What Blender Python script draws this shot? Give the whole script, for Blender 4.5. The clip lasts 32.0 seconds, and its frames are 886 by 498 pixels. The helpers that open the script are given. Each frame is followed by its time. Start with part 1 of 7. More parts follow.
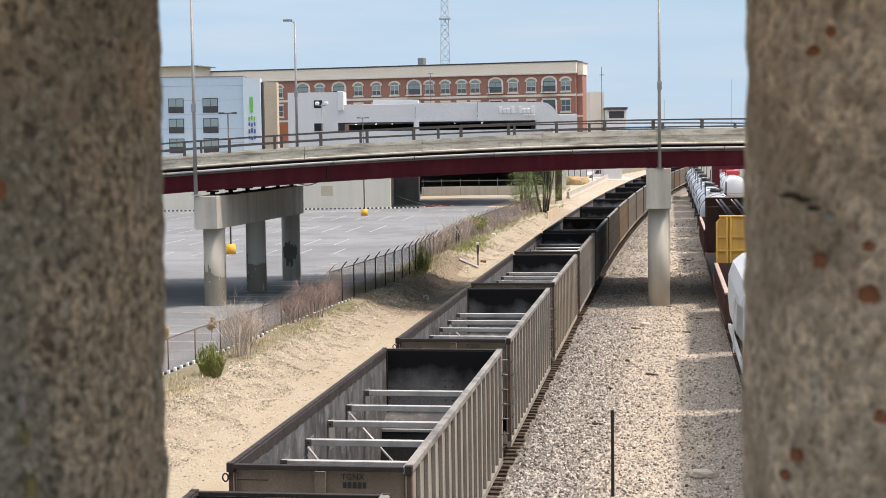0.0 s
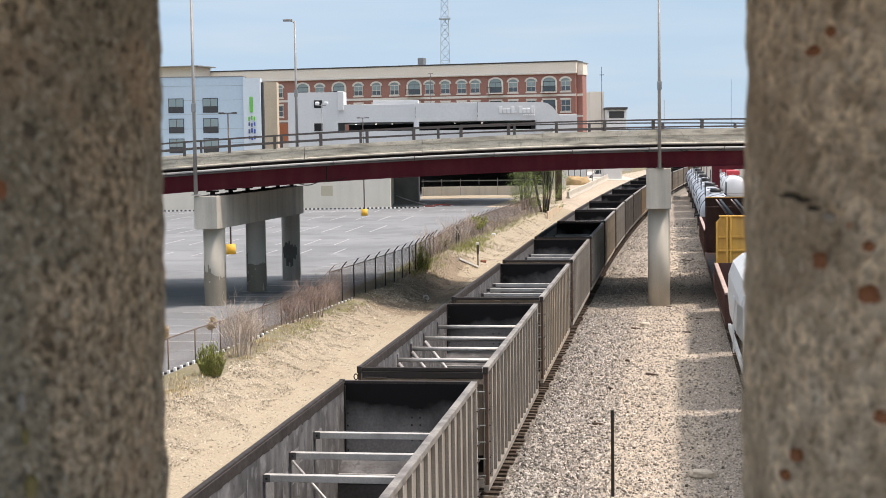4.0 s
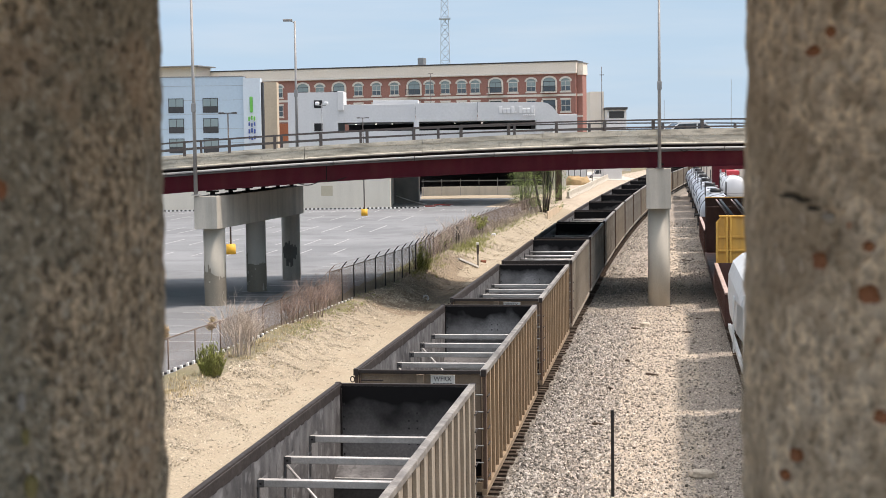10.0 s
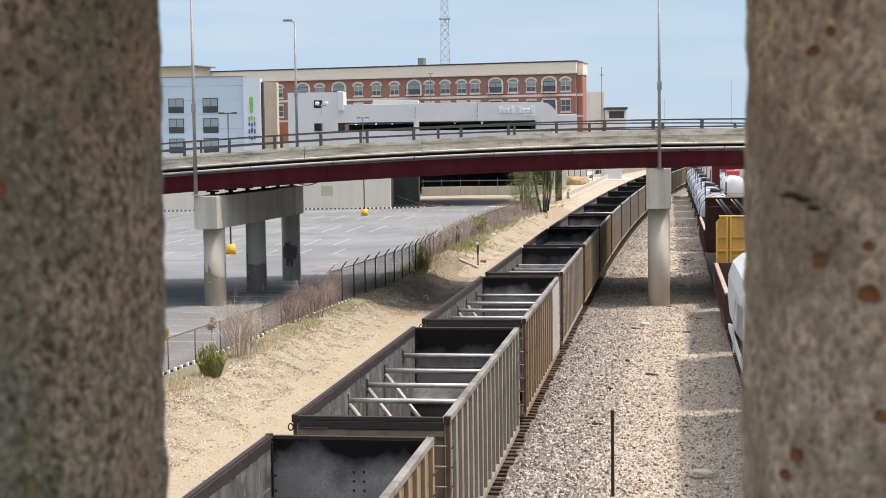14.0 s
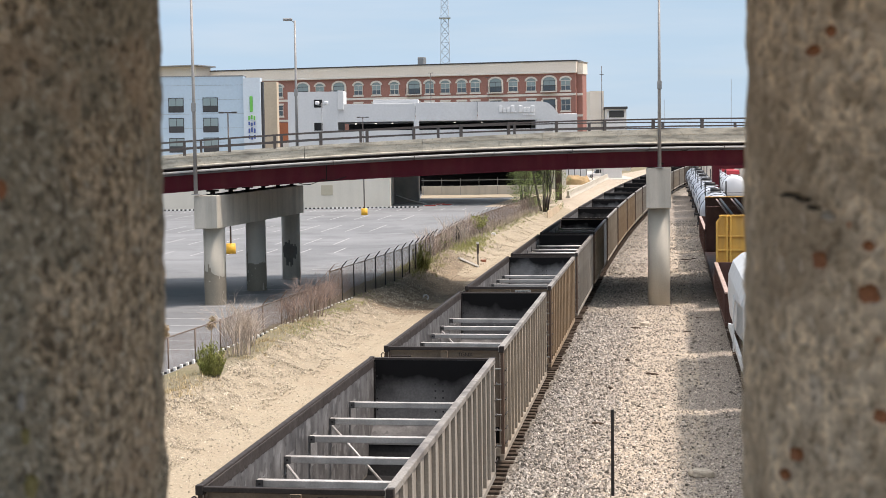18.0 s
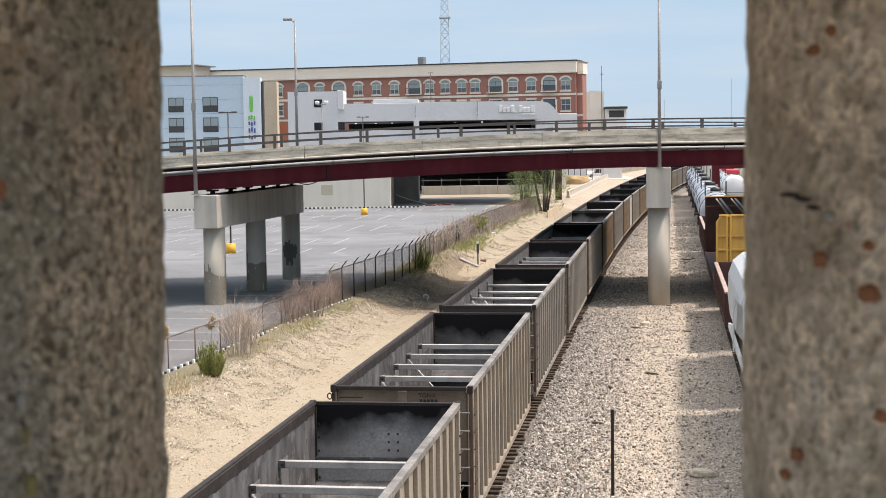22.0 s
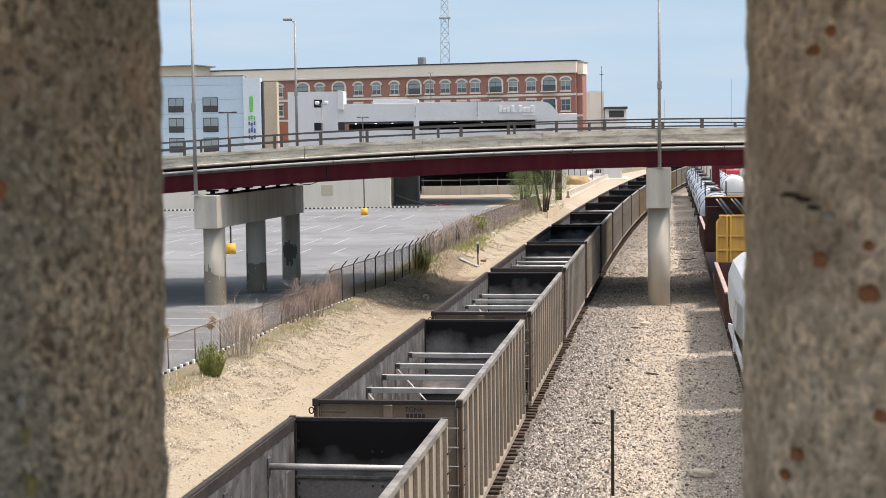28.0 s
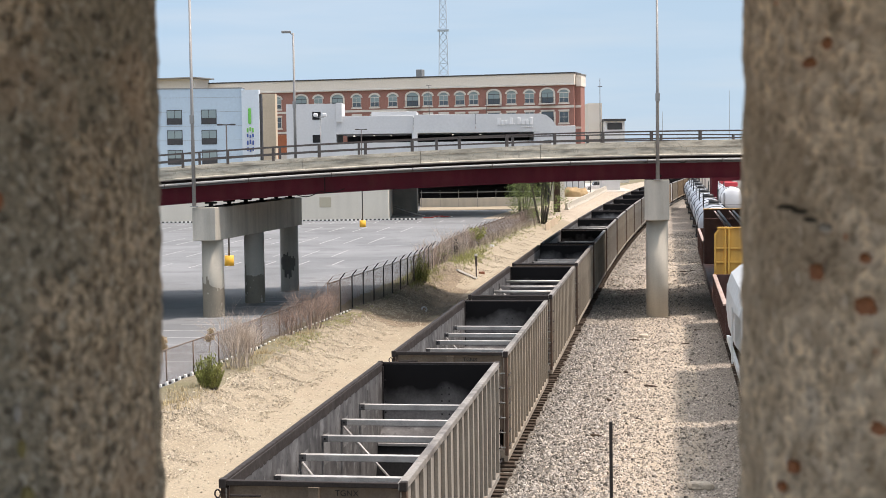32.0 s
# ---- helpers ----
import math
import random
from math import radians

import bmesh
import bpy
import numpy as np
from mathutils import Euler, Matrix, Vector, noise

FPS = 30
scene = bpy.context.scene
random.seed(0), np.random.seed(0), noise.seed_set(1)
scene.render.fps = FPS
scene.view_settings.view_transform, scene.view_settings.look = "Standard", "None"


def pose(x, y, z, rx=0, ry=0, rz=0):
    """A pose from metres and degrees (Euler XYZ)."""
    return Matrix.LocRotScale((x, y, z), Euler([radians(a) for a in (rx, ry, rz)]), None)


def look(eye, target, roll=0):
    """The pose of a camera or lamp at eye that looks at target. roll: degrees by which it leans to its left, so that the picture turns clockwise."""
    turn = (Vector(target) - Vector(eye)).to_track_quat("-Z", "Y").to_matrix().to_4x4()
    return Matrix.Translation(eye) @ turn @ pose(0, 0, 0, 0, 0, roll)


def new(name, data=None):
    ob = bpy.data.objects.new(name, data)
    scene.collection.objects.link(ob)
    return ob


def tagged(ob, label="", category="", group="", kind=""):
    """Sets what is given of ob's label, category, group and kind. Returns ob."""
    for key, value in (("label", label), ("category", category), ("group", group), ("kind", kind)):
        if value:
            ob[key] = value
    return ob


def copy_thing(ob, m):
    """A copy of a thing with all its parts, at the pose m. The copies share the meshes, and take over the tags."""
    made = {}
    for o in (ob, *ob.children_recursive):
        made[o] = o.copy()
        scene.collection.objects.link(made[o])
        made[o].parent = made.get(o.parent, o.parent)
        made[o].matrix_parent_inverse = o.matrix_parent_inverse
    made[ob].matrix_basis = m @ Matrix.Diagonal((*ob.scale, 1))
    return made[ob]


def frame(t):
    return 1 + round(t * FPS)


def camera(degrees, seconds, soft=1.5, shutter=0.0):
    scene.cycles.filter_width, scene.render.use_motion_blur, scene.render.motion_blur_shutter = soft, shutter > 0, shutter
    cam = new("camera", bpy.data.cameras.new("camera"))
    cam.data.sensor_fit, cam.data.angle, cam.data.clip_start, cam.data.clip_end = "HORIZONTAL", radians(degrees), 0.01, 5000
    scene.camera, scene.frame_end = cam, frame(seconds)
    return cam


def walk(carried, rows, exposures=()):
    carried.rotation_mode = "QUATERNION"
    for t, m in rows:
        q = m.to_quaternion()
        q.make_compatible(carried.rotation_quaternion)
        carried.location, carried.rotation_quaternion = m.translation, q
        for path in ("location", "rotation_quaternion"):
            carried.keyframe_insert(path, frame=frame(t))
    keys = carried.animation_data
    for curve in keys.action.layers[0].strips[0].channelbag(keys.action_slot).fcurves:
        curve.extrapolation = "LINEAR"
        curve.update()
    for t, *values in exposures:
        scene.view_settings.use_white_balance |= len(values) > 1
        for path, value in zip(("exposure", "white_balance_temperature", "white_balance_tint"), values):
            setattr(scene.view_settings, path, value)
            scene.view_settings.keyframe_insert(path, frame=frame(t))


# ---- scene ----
# ================= camera and its walk =================
cam = camera(32.38, 32.0, 0.55)
# a small real aperture: the far place is sharp, the posts at arm's length are soft
cam.data.dof.use_dof, cam.data.dof.focus_distance, cam.data.dof.aperture_fstop = True, 75.0, cam.data.lens / 1.9
EYE = (0.0, 0.0, 9.0)
PITCH, ROLL = 4.033, -0.766


def aim(t, up=0.0, right=0.0, shift=0.0):
    """One row of the camera's path: degrees of tilt and turn against its resting pose."""
    p, a = radians(PITCH - up), radians(right)
    eye = Vector(EYE) + Vector((shift, 0, 0))
    return t, look(eye, eye + Vector((math.sin(a) * math.cos(p), math.cos(a) * math.cos(p), -math.sin(p))), ROLL)


walk(cam, [aim(0), aim(16.0), aim(17.0, -0.01), aim(21.0, -0.035), aim(23.0, -0.02), aim(25.0, -0.01), aim(27.5, -0.025), aim(28.5, -0.02),
           aim(29.0, 0.0, 0.0), aim(29.5, 0.065, 0.03, 0.0002), aim(30.0, 0.072, 0.035, 0.0002), aim(30.5, 0.20, 0.05, 0.0003),
           aim(31.0, 0.28, 0.06, 0.0004), aim(31.5, 0.36, 0.065, 0.0005), aim(32.0, 0.43, 0.068, 0.0005)],
     exposures=[(0.0, 0.29, 6900, 17.5), (32.0, 0.29, 6900, 17.5)])

# ================= world and sun =================
SUN_AZ, SUN_EL = 92.0, 60.0      # degrees clockwise from +y, and above the horizon
world = bpy.data.worlds.new("sky")
scene.world = world
world.use_nodes = True
wn, wl = world.node_tree.nodes, world.node_tree.links
wn.clear()
w_out, w_bg, w_sky = wn.new("ShaderNodeOutputWorld"), wn.new("ShaderNodeBackground"), wn.new("ShaderNodeTexSky")
w_sky.sky_type, w_sky.sun_disc = "NISHITA", False
w_sky.sun_elevation, w_sky.sun_rotation = radians(SUN_EL), radians(SUN_AZ)
w_sky.air_density, w_sky.dust_density, w_sky.ozone_density = 1.0, 0.4, 1.5
# thin high cloud, drawn out in level streaks
w_co, w_map, w_noise, w_ramp, w_mix = (wn.new("ShaderNodeTexCoord"), wn.new("ShaderNodeMapping"), wn.new("ShaderNodeTexNoise"),
                                       wn.new("ShaderNodeValToRGB"), wn.new("ShaderNodeMix"))
w_map.inputs["Scale"].default_value = (1.6, 1.6, 14.0)
w_noise.inputs["Scale"].default_value, w_noise.inputs["Detail"].default_value = 2.2, 5.0
w_ramp.color_ramp.elements[0].color = (0.80, 0.80, 0.80, 1)
w_ramp.color_ramp.elements[0].position, w_ramp.color_ramp.elements[1].position = 0.42, 0.85
w_mix.data_type = "RGBA"
wl.new(w_co.outputs["Generated"], w_map.inputs[0])
wl.new(w_map.outputs[0], w_noise.inputs["Vector"])
wl.new(w_noise.outputs["Fac"], w_ramp.inputs[0])
wl.new(w_ramp.outputs[0], w_mix.inputs[0])
# a few whiter wisps
w_wisp, w_wmap, w_wfac, w_white = wn.new("ShaderNodeTexNoise"), wn.new("ShaderNodeMapping"), wn.new("ShaderNodeMapRange"), wn.new("ShaderNodeMix")
w_wmap.inputs["Scale"].default_value = (3.0, 3.0, 30.0)
w_wmap.inputs["Rotation"].default_value = (0.0, radians(4), 0.0)
w_wisp.inputs["Scale"].default_value, w_wisp.inputs["Detail"].default_value = 1.6, 6.0
w_wfac.inputs[1].default_value, w_wfac.inputs[2].default_value, w_wfac.inputs[3].default_value, w_wfac.inputs[4].default_value = 0.46, 0.76, 0.0, 0.42
w_white.data_type = "RGBA"
w_white.inputs[6].default_value, w_white.inputs[7].default_value = (4.55, 6.7, 8.75, 1), (6.8, 8.0, 9.0, 1)
wl.new(w_co.outputs["Generated"], w_wmap.inputs[0])
wl.new(w_wmap.outputs[0], w_wisp.inputs["Vector"])
wl.new(w_wisp.outputs["Fac"], w_wfac.inputs[0])
wl.new(w_wfac.outputs[0], w_white.inputs[0])
wl.new(w_white.outputs[2], w_mix.inputs[7])
wl.new(w_sky.outputs[0], w_mix.inputs[6])
# overhead, out of view, a bright, even veil of thin cloud added for fill light; it thins out towards the horizon
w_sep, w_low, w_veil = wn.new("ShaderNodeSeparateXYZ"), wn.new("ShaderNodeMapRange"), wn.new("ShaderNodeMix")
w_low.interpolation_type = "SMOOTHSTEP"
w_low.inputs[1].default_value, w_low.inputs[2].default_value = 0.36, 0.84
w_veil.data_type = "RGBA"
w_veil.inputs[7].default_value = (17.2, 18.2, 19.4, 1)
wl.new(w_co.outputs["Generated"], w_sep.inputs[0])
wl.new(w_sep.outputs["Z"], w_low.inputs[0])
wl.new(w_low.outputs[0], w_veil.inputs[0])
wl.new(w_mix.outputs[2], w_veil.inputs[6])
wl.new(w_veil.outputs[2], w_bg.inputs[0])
wl.new(w_bg.outputs[0], w_out.inputs[0])
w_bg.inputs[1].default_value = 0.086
sun = new("sun", bpy.data.lights.new("sun", "SUN"))
sun.data.energy, sun.data.angle, sun.data.color = 4.0, radians(4.6), (1.0, 0.945, 0.87)
SUN_WAY = Vector((math.sin(radians(SUN_AZ)) * math.cos(radians(SUN_EL)), math.cos(radians(SUN_AZ)) * math.cos(radians(SUN_EL)), math.sin(radians(SUN_EL))))
sun.matrix_world = look(SUN_WAY * 100, (0, 0, 0))


# ================= materials =================
def surface(name, base, rough=0.8, metal=0.0, grain=(40.0, 0.25), stain=(3.0, 0.3, None), bump=(60.0, 0.2, 0.01), spread=0.0, streak=None, spots=None):
    """Base colour with fine grain and broad stains, both in metres; bump; spread: how far whole pieces differ; streak: a second stain drawn out in z."""
    m = bpy.data.materials.new(name)
    m.use_nodes = True
    n, l = m.node_tree.nodes, m.node_tree.links
    bsdf = n["Principled BSDF"]
    bsdf.inputs["Metallic"].default_value = metal
    co = n.new("ShaderNodeTexCoord")

    def noise_at(scale, detail=4.0, vec=None):
        t = n.new("ShaderNodeTexNoise")
        t.inputs["Scale"].default_value, t.inputs["Detail"].default_value = scale, detail
        l.new(vec or co.outputs["Object"], t.inputs["Vector"])
        return t.outputs["Fac"]

    def curve(fac, lo, hi, a, b):
        r = n.new("ShaderNodeMapRange")
        r.inputs[1].default_value, r.inputs[2].default_value, r.inputs[3].default_value, r.inputs[4].default_value = lo, hi, a, b
        l.new(fac, r.inputs[0])
        return r.outputs[0]

    def mixed(kind, fac, a, b):
        x = n.new("ShaderNodeMix")
        x.data_type, x.blend_type = "RGBA", kind
        for sock, v in ((x.inputs[0], fac), (x.inputs[6], a), (x.inputs[7], b)):
            if isinstance(v, (int, float)):
                sock.default_value = v
            elif isinstance(v, (tuple, list)):
                sock.default_value = (*v[:3], 1)
            else:
                l.new(v, sock)
        return x.outputs[2]

    def grey(v):
        c = n.new("ShaderNodeCombineColor")
        for i in range(3):
            l.new(v, c.inputs[i])
        return c.outputs[0]

    col = mixed("MULTIPLY", 1.0, base, grey(curve(noise_at(grain[0]), 0.3, 0.7, 1 - grain[1], 1 + grain[1])))
    s_fac = curve(noise_at(stain[0], 6.0), 0.42, 0.68, 0.0, stain[1])
    col = mixed("MIX", s_fac, col, stain[2] or tuple(c * 0.55 for c in base))
    if streak:
        mp = n.new("ShaderNodeMapping")
        st = streak[3] if len(streak) > 3 else 0.08
        mp.inputs["Scale"].default_value = st if isinstance(st, tuple) else (1, 1, st)
        l.new(co.outputs["Object"], mp.inputs[0])
        col = mixed("MIX", curve(noise_at(streak[0], 5.0, mp.outputs[0]), 0.45, 0.7, 0.0, streak[1]), col, streak[2])
    for sp in spots or ():
        col = mixed("MIX", curve(noise_at(sp[0], 2.0), sp[1], sp[1] + 0.06, 0.0, sp[2]), col, sp[3])
    if spread:
        info = n.new("ShaderNodeObjectInfo")
        col = mixed("MULTIPLY", 1.0, col, grey(curve(info.outputs["Random"], 0, 1, 1 - spread, 1 + spread)))
    l.new(col, bsdf.inputs["Base Color"])
    l.new(curve(noise_at(stain[0] * 3), 0.3, 0.7, max(rough - 0.12, 0.02), min(rough + 0.1, 1)), bsdf.inputs["Roughness"])
    if bump:
        b = n.new("ShaderNodeBump")
        b.inputs["Strength"].default_value, b.inputs["Distance"].default_value = bump[1], bump[2]
        l.new(noise_at(bump[0], 5.0), b.inputs["Height"])
        l.new(b.outputs[0], bsdf.inputs["Normal"])
    return m


def island(m, spread):
    """Lets each loose piece of a joined mesh differ in brightness."""
    n, l = m.node_tree.nodes, m.node_tree.links
    bsdf = n["Principled BSDF"]
    old = bsdf.inputs["Base Color"].links[0].from_socket
    g, r, c, x = n.new("ShaderNodeNewGeometry"), n.new("ShaderNodeMapRange"), n.new("ShaderNodeCombineColor"), n.new("ShaderNodeMix")
    r.inputs[3].default_value, r.inputs[4].default_value = 1 - spread, 1 + spread
    l.new(g.outputs["Random Per Island"], r.inputs[0])
    for i in range(3):
        l.new(r.outputs[0], c.inputs[i])
    x.data_type, x.blend_type = "RGBA", "MULTIPLY"
    x.inputs[0].default_value = 1
    l.new(old, x.inputs[6])
    l.new(c.outputs[0], x.inputs[7])
    l.new(x.outputs[2], bsdf.inputs["Base Color"])
    return m


def glass(name, tint, rough=0.05):
    m = bpy.data.materials.new(name)
    m.use_nodes = True
    b = m.node_tree.nodes["Principled BSDF"]
    b.inputs["Base Color"].default_value, b.inputs["Roughness"].default_value = (*tint, 1), rough
    b.inputs["Specular IOR Level"].default_value = 0.9
    return m


CONCRETE = surface("concrete", (0.50, 0.465, 0.40), 0.85, 0, (25, 0.12), (0.6, 0.40, (0.34, 0.32, 0.28)), (50, 0.25, 0.01), 0.04, (1.2, 0.5, (0.20, 0.19, 0.165)))
CONCRETE_PALE = surface("concrete_pale", (0.454, 0.42, 0.358), 0.85, 0, (20, 0.1), (0.5, 0.35, (0.344, 0.323, 0.282)), (50, 0.2, 0.01), 0.03, (1.0, 0.4, (0.289, 0.275, 0.248)))
COLUMN = surface("column_concrete", (0.47, 0.435, 0.365), 0.88, 0, (20, 0.1), (0.5, 0.35, (0.36, 0.33, 0.27)), (50, 0.2, 0.01), 0.03, (1.0, 0.4, (0.29, 0.265, 0.22)))
WALL_CREAM = surface("cream_wall_concrete", (0.654, 0.611, 0.525), 0.85, 0, (14, 0.06), (0.3, 0.35, (0.568, 0.525, 0.447)), (50, 0.2, 0.01), 0.02, (0.7, 0.35, (0.499, 0.464, 0.396)))
CONCRETE_PATCH = surface("concrete_patch", (0.227, 0.2, 0.155), 0.9, 0, (25, 0.15), (0.8, 0.4, None), (50, 0.2, 0.01))
PARAPET = surface("parapet_concrete", (0.559, 0.515, 0.423), 0.88, 0, (14, 0.12), (1.1, 0.5, (0.415, 0.383, 0.311)), (40, 0.3, 0.01), 0.05, (1.9, 0.8, (0.175, 0.164, 0.132), (0.45, 0.45, 2.6)), ((5, 0.62, 0.5, (0.271, 0.247, 0.2)),))
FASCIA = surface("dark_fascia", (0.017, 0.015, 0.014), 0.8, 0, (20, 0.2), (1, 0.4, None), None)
MAROON = surface("maroon_paint", (0.088, 0.012, 0.019), 0.7, 0, (20, 0.15), (1.0, 0.35, (0.05, 0.010, 0.013)), (30, 0.1, 0.005), 0, (1.5, 0.35, (0.12, 0.035, 0.03)))
PALE_PIPE = surface("pale_conduit", (0.38, 0.375, 0.365), 0.6, 0, (30, 0.1), (0.8, 0.6, (0.33, 0.31, 0.29)), None)
GALV = surface("galvanised_steel", (0.289, 0.289, 0.282), 0.5, 0.6, (30, 0.1), (2, 0.3, (0.206, 0.2, 0.193)), None)
RAIL_STEEL = surface("weathered_rail_metal", (0.088, 0.078, 0.073), 0.6, 0.4, (30, 0.15), (2, 0.5, (0.103, 0.077, 0.069)), None)
# Lichen differs by post; the right post's brighter light is also in its base.
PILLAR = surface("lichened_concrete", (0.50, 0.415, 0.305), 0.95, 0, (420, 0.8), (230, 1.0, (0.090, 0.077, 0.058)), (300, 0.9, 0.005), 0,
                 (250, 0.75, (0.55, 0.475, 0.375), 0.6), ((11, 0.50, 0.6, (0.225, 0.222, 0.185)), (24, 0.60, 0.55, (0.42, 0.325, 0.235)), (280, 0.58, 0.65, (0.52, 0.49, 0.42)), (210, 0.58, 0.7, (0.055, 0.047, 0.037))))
PILLAR_PALE = surface("pale_lit_lichened_concrete", (0.70, 0.59, 0.445), 0.95, 0, (240, 0.6), (85, 0.8, (0.37, 0.30, 0.22)), (240, 0.9, 0.005), 0,
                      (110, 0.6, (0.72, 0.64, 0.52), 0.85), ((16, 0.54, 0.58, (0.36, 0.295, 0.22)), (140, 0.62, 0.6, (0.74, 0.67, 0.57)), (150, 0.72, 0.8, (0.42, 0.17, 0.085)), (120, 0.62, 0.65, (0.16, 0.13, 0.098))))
def dull(*mats):
    """Dust and soot hardly shine."""
    for m in mats:
        m.node_tree.nodes["Principled BSDF"].inputs["Specular IOR Level"].default_value = 0.12


dull(FASCIA, PILLAR, PILLAR_PALE, MAROON)
# abutment concrete, darkened to hold the shade of the garage deck
ABUTMENT_SHADE = surface("shaded_abutment", (0.22, 0.205, 0.18), 0.9, 0, (14, 0.15), (0.5, 0.6, (0.13, 0.12, 0.105)), (30, 0.3, 0.01), 0.1)
BALLAST = surface("ballast_gravel", (0.296, 0.258, 0.217), 0.95, 0, (16, 0.7), (0.22, 0.5, (0.198, 0.171, 0.141)), (22, 1.0, 0.05), 0, None, ((9, 0.60, 0.6, (0.152, 0.129, 0.114)), (13, 0.63, 0.5, (0.441, 0.403, 0.35))))
# a darker, coarser grained bed along the running track
TRACK_BALLAST = surface("dark_track_ballast", (0.22, 0.198, 0.167), 0.95, 0, (14, 0.75), (0.3, 0.5, (0.061, 0.053, 0.046)), (22, 1.0, 0.05))
FINE = surface("fine_gravel", (0.38, 0.323, 0.251), 0.95, 0, (22, 0.45), (0.3, 0.5, (0.289, 0.247, 0.198)), (24, 0.8, 0.03), 0, None, ((12, 0.62, 0.5, (0.182, 0.152, 0.125)),))
DIRT = surface("pale_dirt", (0.308, 0.262, 0.19), 0.95, 0, (12, 0.18), (0.5, 0.5, (0.274, 0.22, 0.156)), (14, 0.5, 0.03))
SLOPE = surface("stony_bank", (0.3, 0.255, 0.186), 0.95, 0, (14, 0.4), (0.35, 0.6, (0.262, 0.217, 0.156)), (14, 0.9, 0.06), 0, None, ((7, 0.62, 0.5, (0.198, 0.167, 0.122)),))
# brown soil, darkened further: part of the bridge's shade is in this colour
SHADED_SOIL = surface("shaded_brown_soil", (0.225, 0.178, 0.125), 0.95, 0, (10, 0.45), (0.5, 0.7, (0.13, 0.10, 0.072)), (9, 1.0, 0.08), 0, None, ((6, 0.6, 0.5, (0.30, 0.25, 0.185)),))
EARTH = surface("dry_earth", (0.186, 0.162, 0.11), 0.95, 0, (10, 0.3), (0.4, 0.7, (0.138, 0.131, 0.069)), (14, 0.6, 0.04))
ASPHALT = surface("worn_asphalt", (0.152, 0.158, 0.161), 0.85, 0, (30, 0.15), (0.07, 0.7, (0.206, 0.212, 0.216)), (60, 0.3, 0.01), 0, None, ((0.11, 0.50, 0.5, (0.112, 0.117, 0.120)), (0.3, 0.58, 0.4, (0.104, 0.107, 0.110)), (0.16, 0.66, 0.5, (0.235, 0.242, 0.245)), (1.3, 0.62, 0.35, (0.1, 0.102, 0.104))))
LINE = surface("road_paint", (0.385, 0.385, 0.375), 0.8, 0, (20, 0.2), (1.2, 0.85, (0.213, 0.217, 0.22)), None)
STONE = island(surface("loose_stones", (0.375, 0.335, 0.285), 0.95, 0, (30, 0.2), (6, 0.4, (0.24, 0.21, 0.175)), None), 0.78)
BANK_STONE = island(surface("bank_stones", (0.415, 0.362, 0.28), 0.95, 0, (30, 0.2), (6, 0.4, (0.345, 0.293, 0.225)), None), 0.36)
GREY_STONE = island(surface("grey_ballast_stones", (0.305, 0.283, 0.252), 0.95, 0, (30, 0.2), (6, 0.4, (0.18, 0.165, 0.148)), None), 0.75)
TIE = surface("weathered_tie", (0.093, 0.069, 0.052), 0.9, 0, (30, 0.3), (4, 0.5, (0.034, 0.028, 0.024)), (30, 0.4, 0.01), 0.3)
RUST = surface("rusty_steel", (0.069, 0.038, 0.024), 0.75, 0.3, (40, 0.3), (4, 0.5, (0.034, 0.021, 0.015)), (60, 0.2, 0.005))


dull(SHADED_SOIL, BALLAST, TRACK_BALLAST, FINE, DIRT, SLOPE, EARTH, STONE, BANK_STONE, GREY_STONE, TIE)


# ================= small building blocks =================
def box(bm, x0, x1, y0, y1, z0, z1):
    v = [bm.verts.new(c) for c in ((x0, y0, z0), (x1, y0, z0), (x1, y1, z0), (x0, y1, z0), (x0, y0, z1), (x1, y0, z1), (x1, y1, z1), (x0, y1, z1))]
    for f in ((3, 2, 1, 0), (4, 5, 6, 7), (0, 1, 5, 4), (1, 2, 6, 5), (2, 3, 7, 6), (3, 0, 4, 7)):
        bm.faces.new([v[i] for i in f])
    return bm


def boxed(x0, x1, y0, y1, z0, z1, bevel=0.0):
    bm = box(bmesh.new(), x0, x1, y0, y1, z0, z1)
    if bevel:
        bmesh.ops.bevel(bm, geom=bm.edges[:], offset=bevel, segments=2, affect="EDGES", profile=0.5)
    return bm


def tube(bm, a, b, r0, r1=None, seg=10, caps=True):
    """A round bar from a to b."""
    a, b, r1 = Vector(a), Vector(b), r0 if r1 is None else r1
    q = (b - a).to_track_quat("Z", "Y")
    rings = []
    for p, r in ((a, r0), (b, r1)):
        rings.append([bm.verts.new(p + q @ Vector((r * math.cos(k * math.tau / seg), r * math.sin(k * math.tau / seg), 0))) for k in range(seg)])
    for k in range(seg):
        f = bm.faces.new((rings[0][k], rings[0][(k + 1) % seg], rings[1][(k + 1) % seg], rings[1][k]))
        f.smooth = seg > 6
    if caps:
        bm.faces.new(rings[0][::-1])
        bm.faces.new(rings[1])
    return bm


def beam(bm, a, b, w, h):
    """A square bar from a to b, w wide across and h high."""
    a, b = Vector(a), Vector(b)
    d = (b - a).normalized()
    side = d.cross(Vector((0, 0, 1)))
    side = side.normalized() if side.length > 1e-4 else Vector((1, 0, 0))
    up = side.cross(d)
    v = [bm.verts.new(p + side * i * w / 2 + up * j * h / 2) for p in (a, b) for i, j in ((-1, -1), (1, -1), (1, 1), (-1, 1))]
    for f in ((3, 2, 1, 0), (4, 5, 6, 7), (0, 1, 5, 4), (1, 2, 6, 5), (2, 3, 7, 6), (3, 0, 4, 7)):
        bm.faces.new([v[i] for i in f])
    return bm


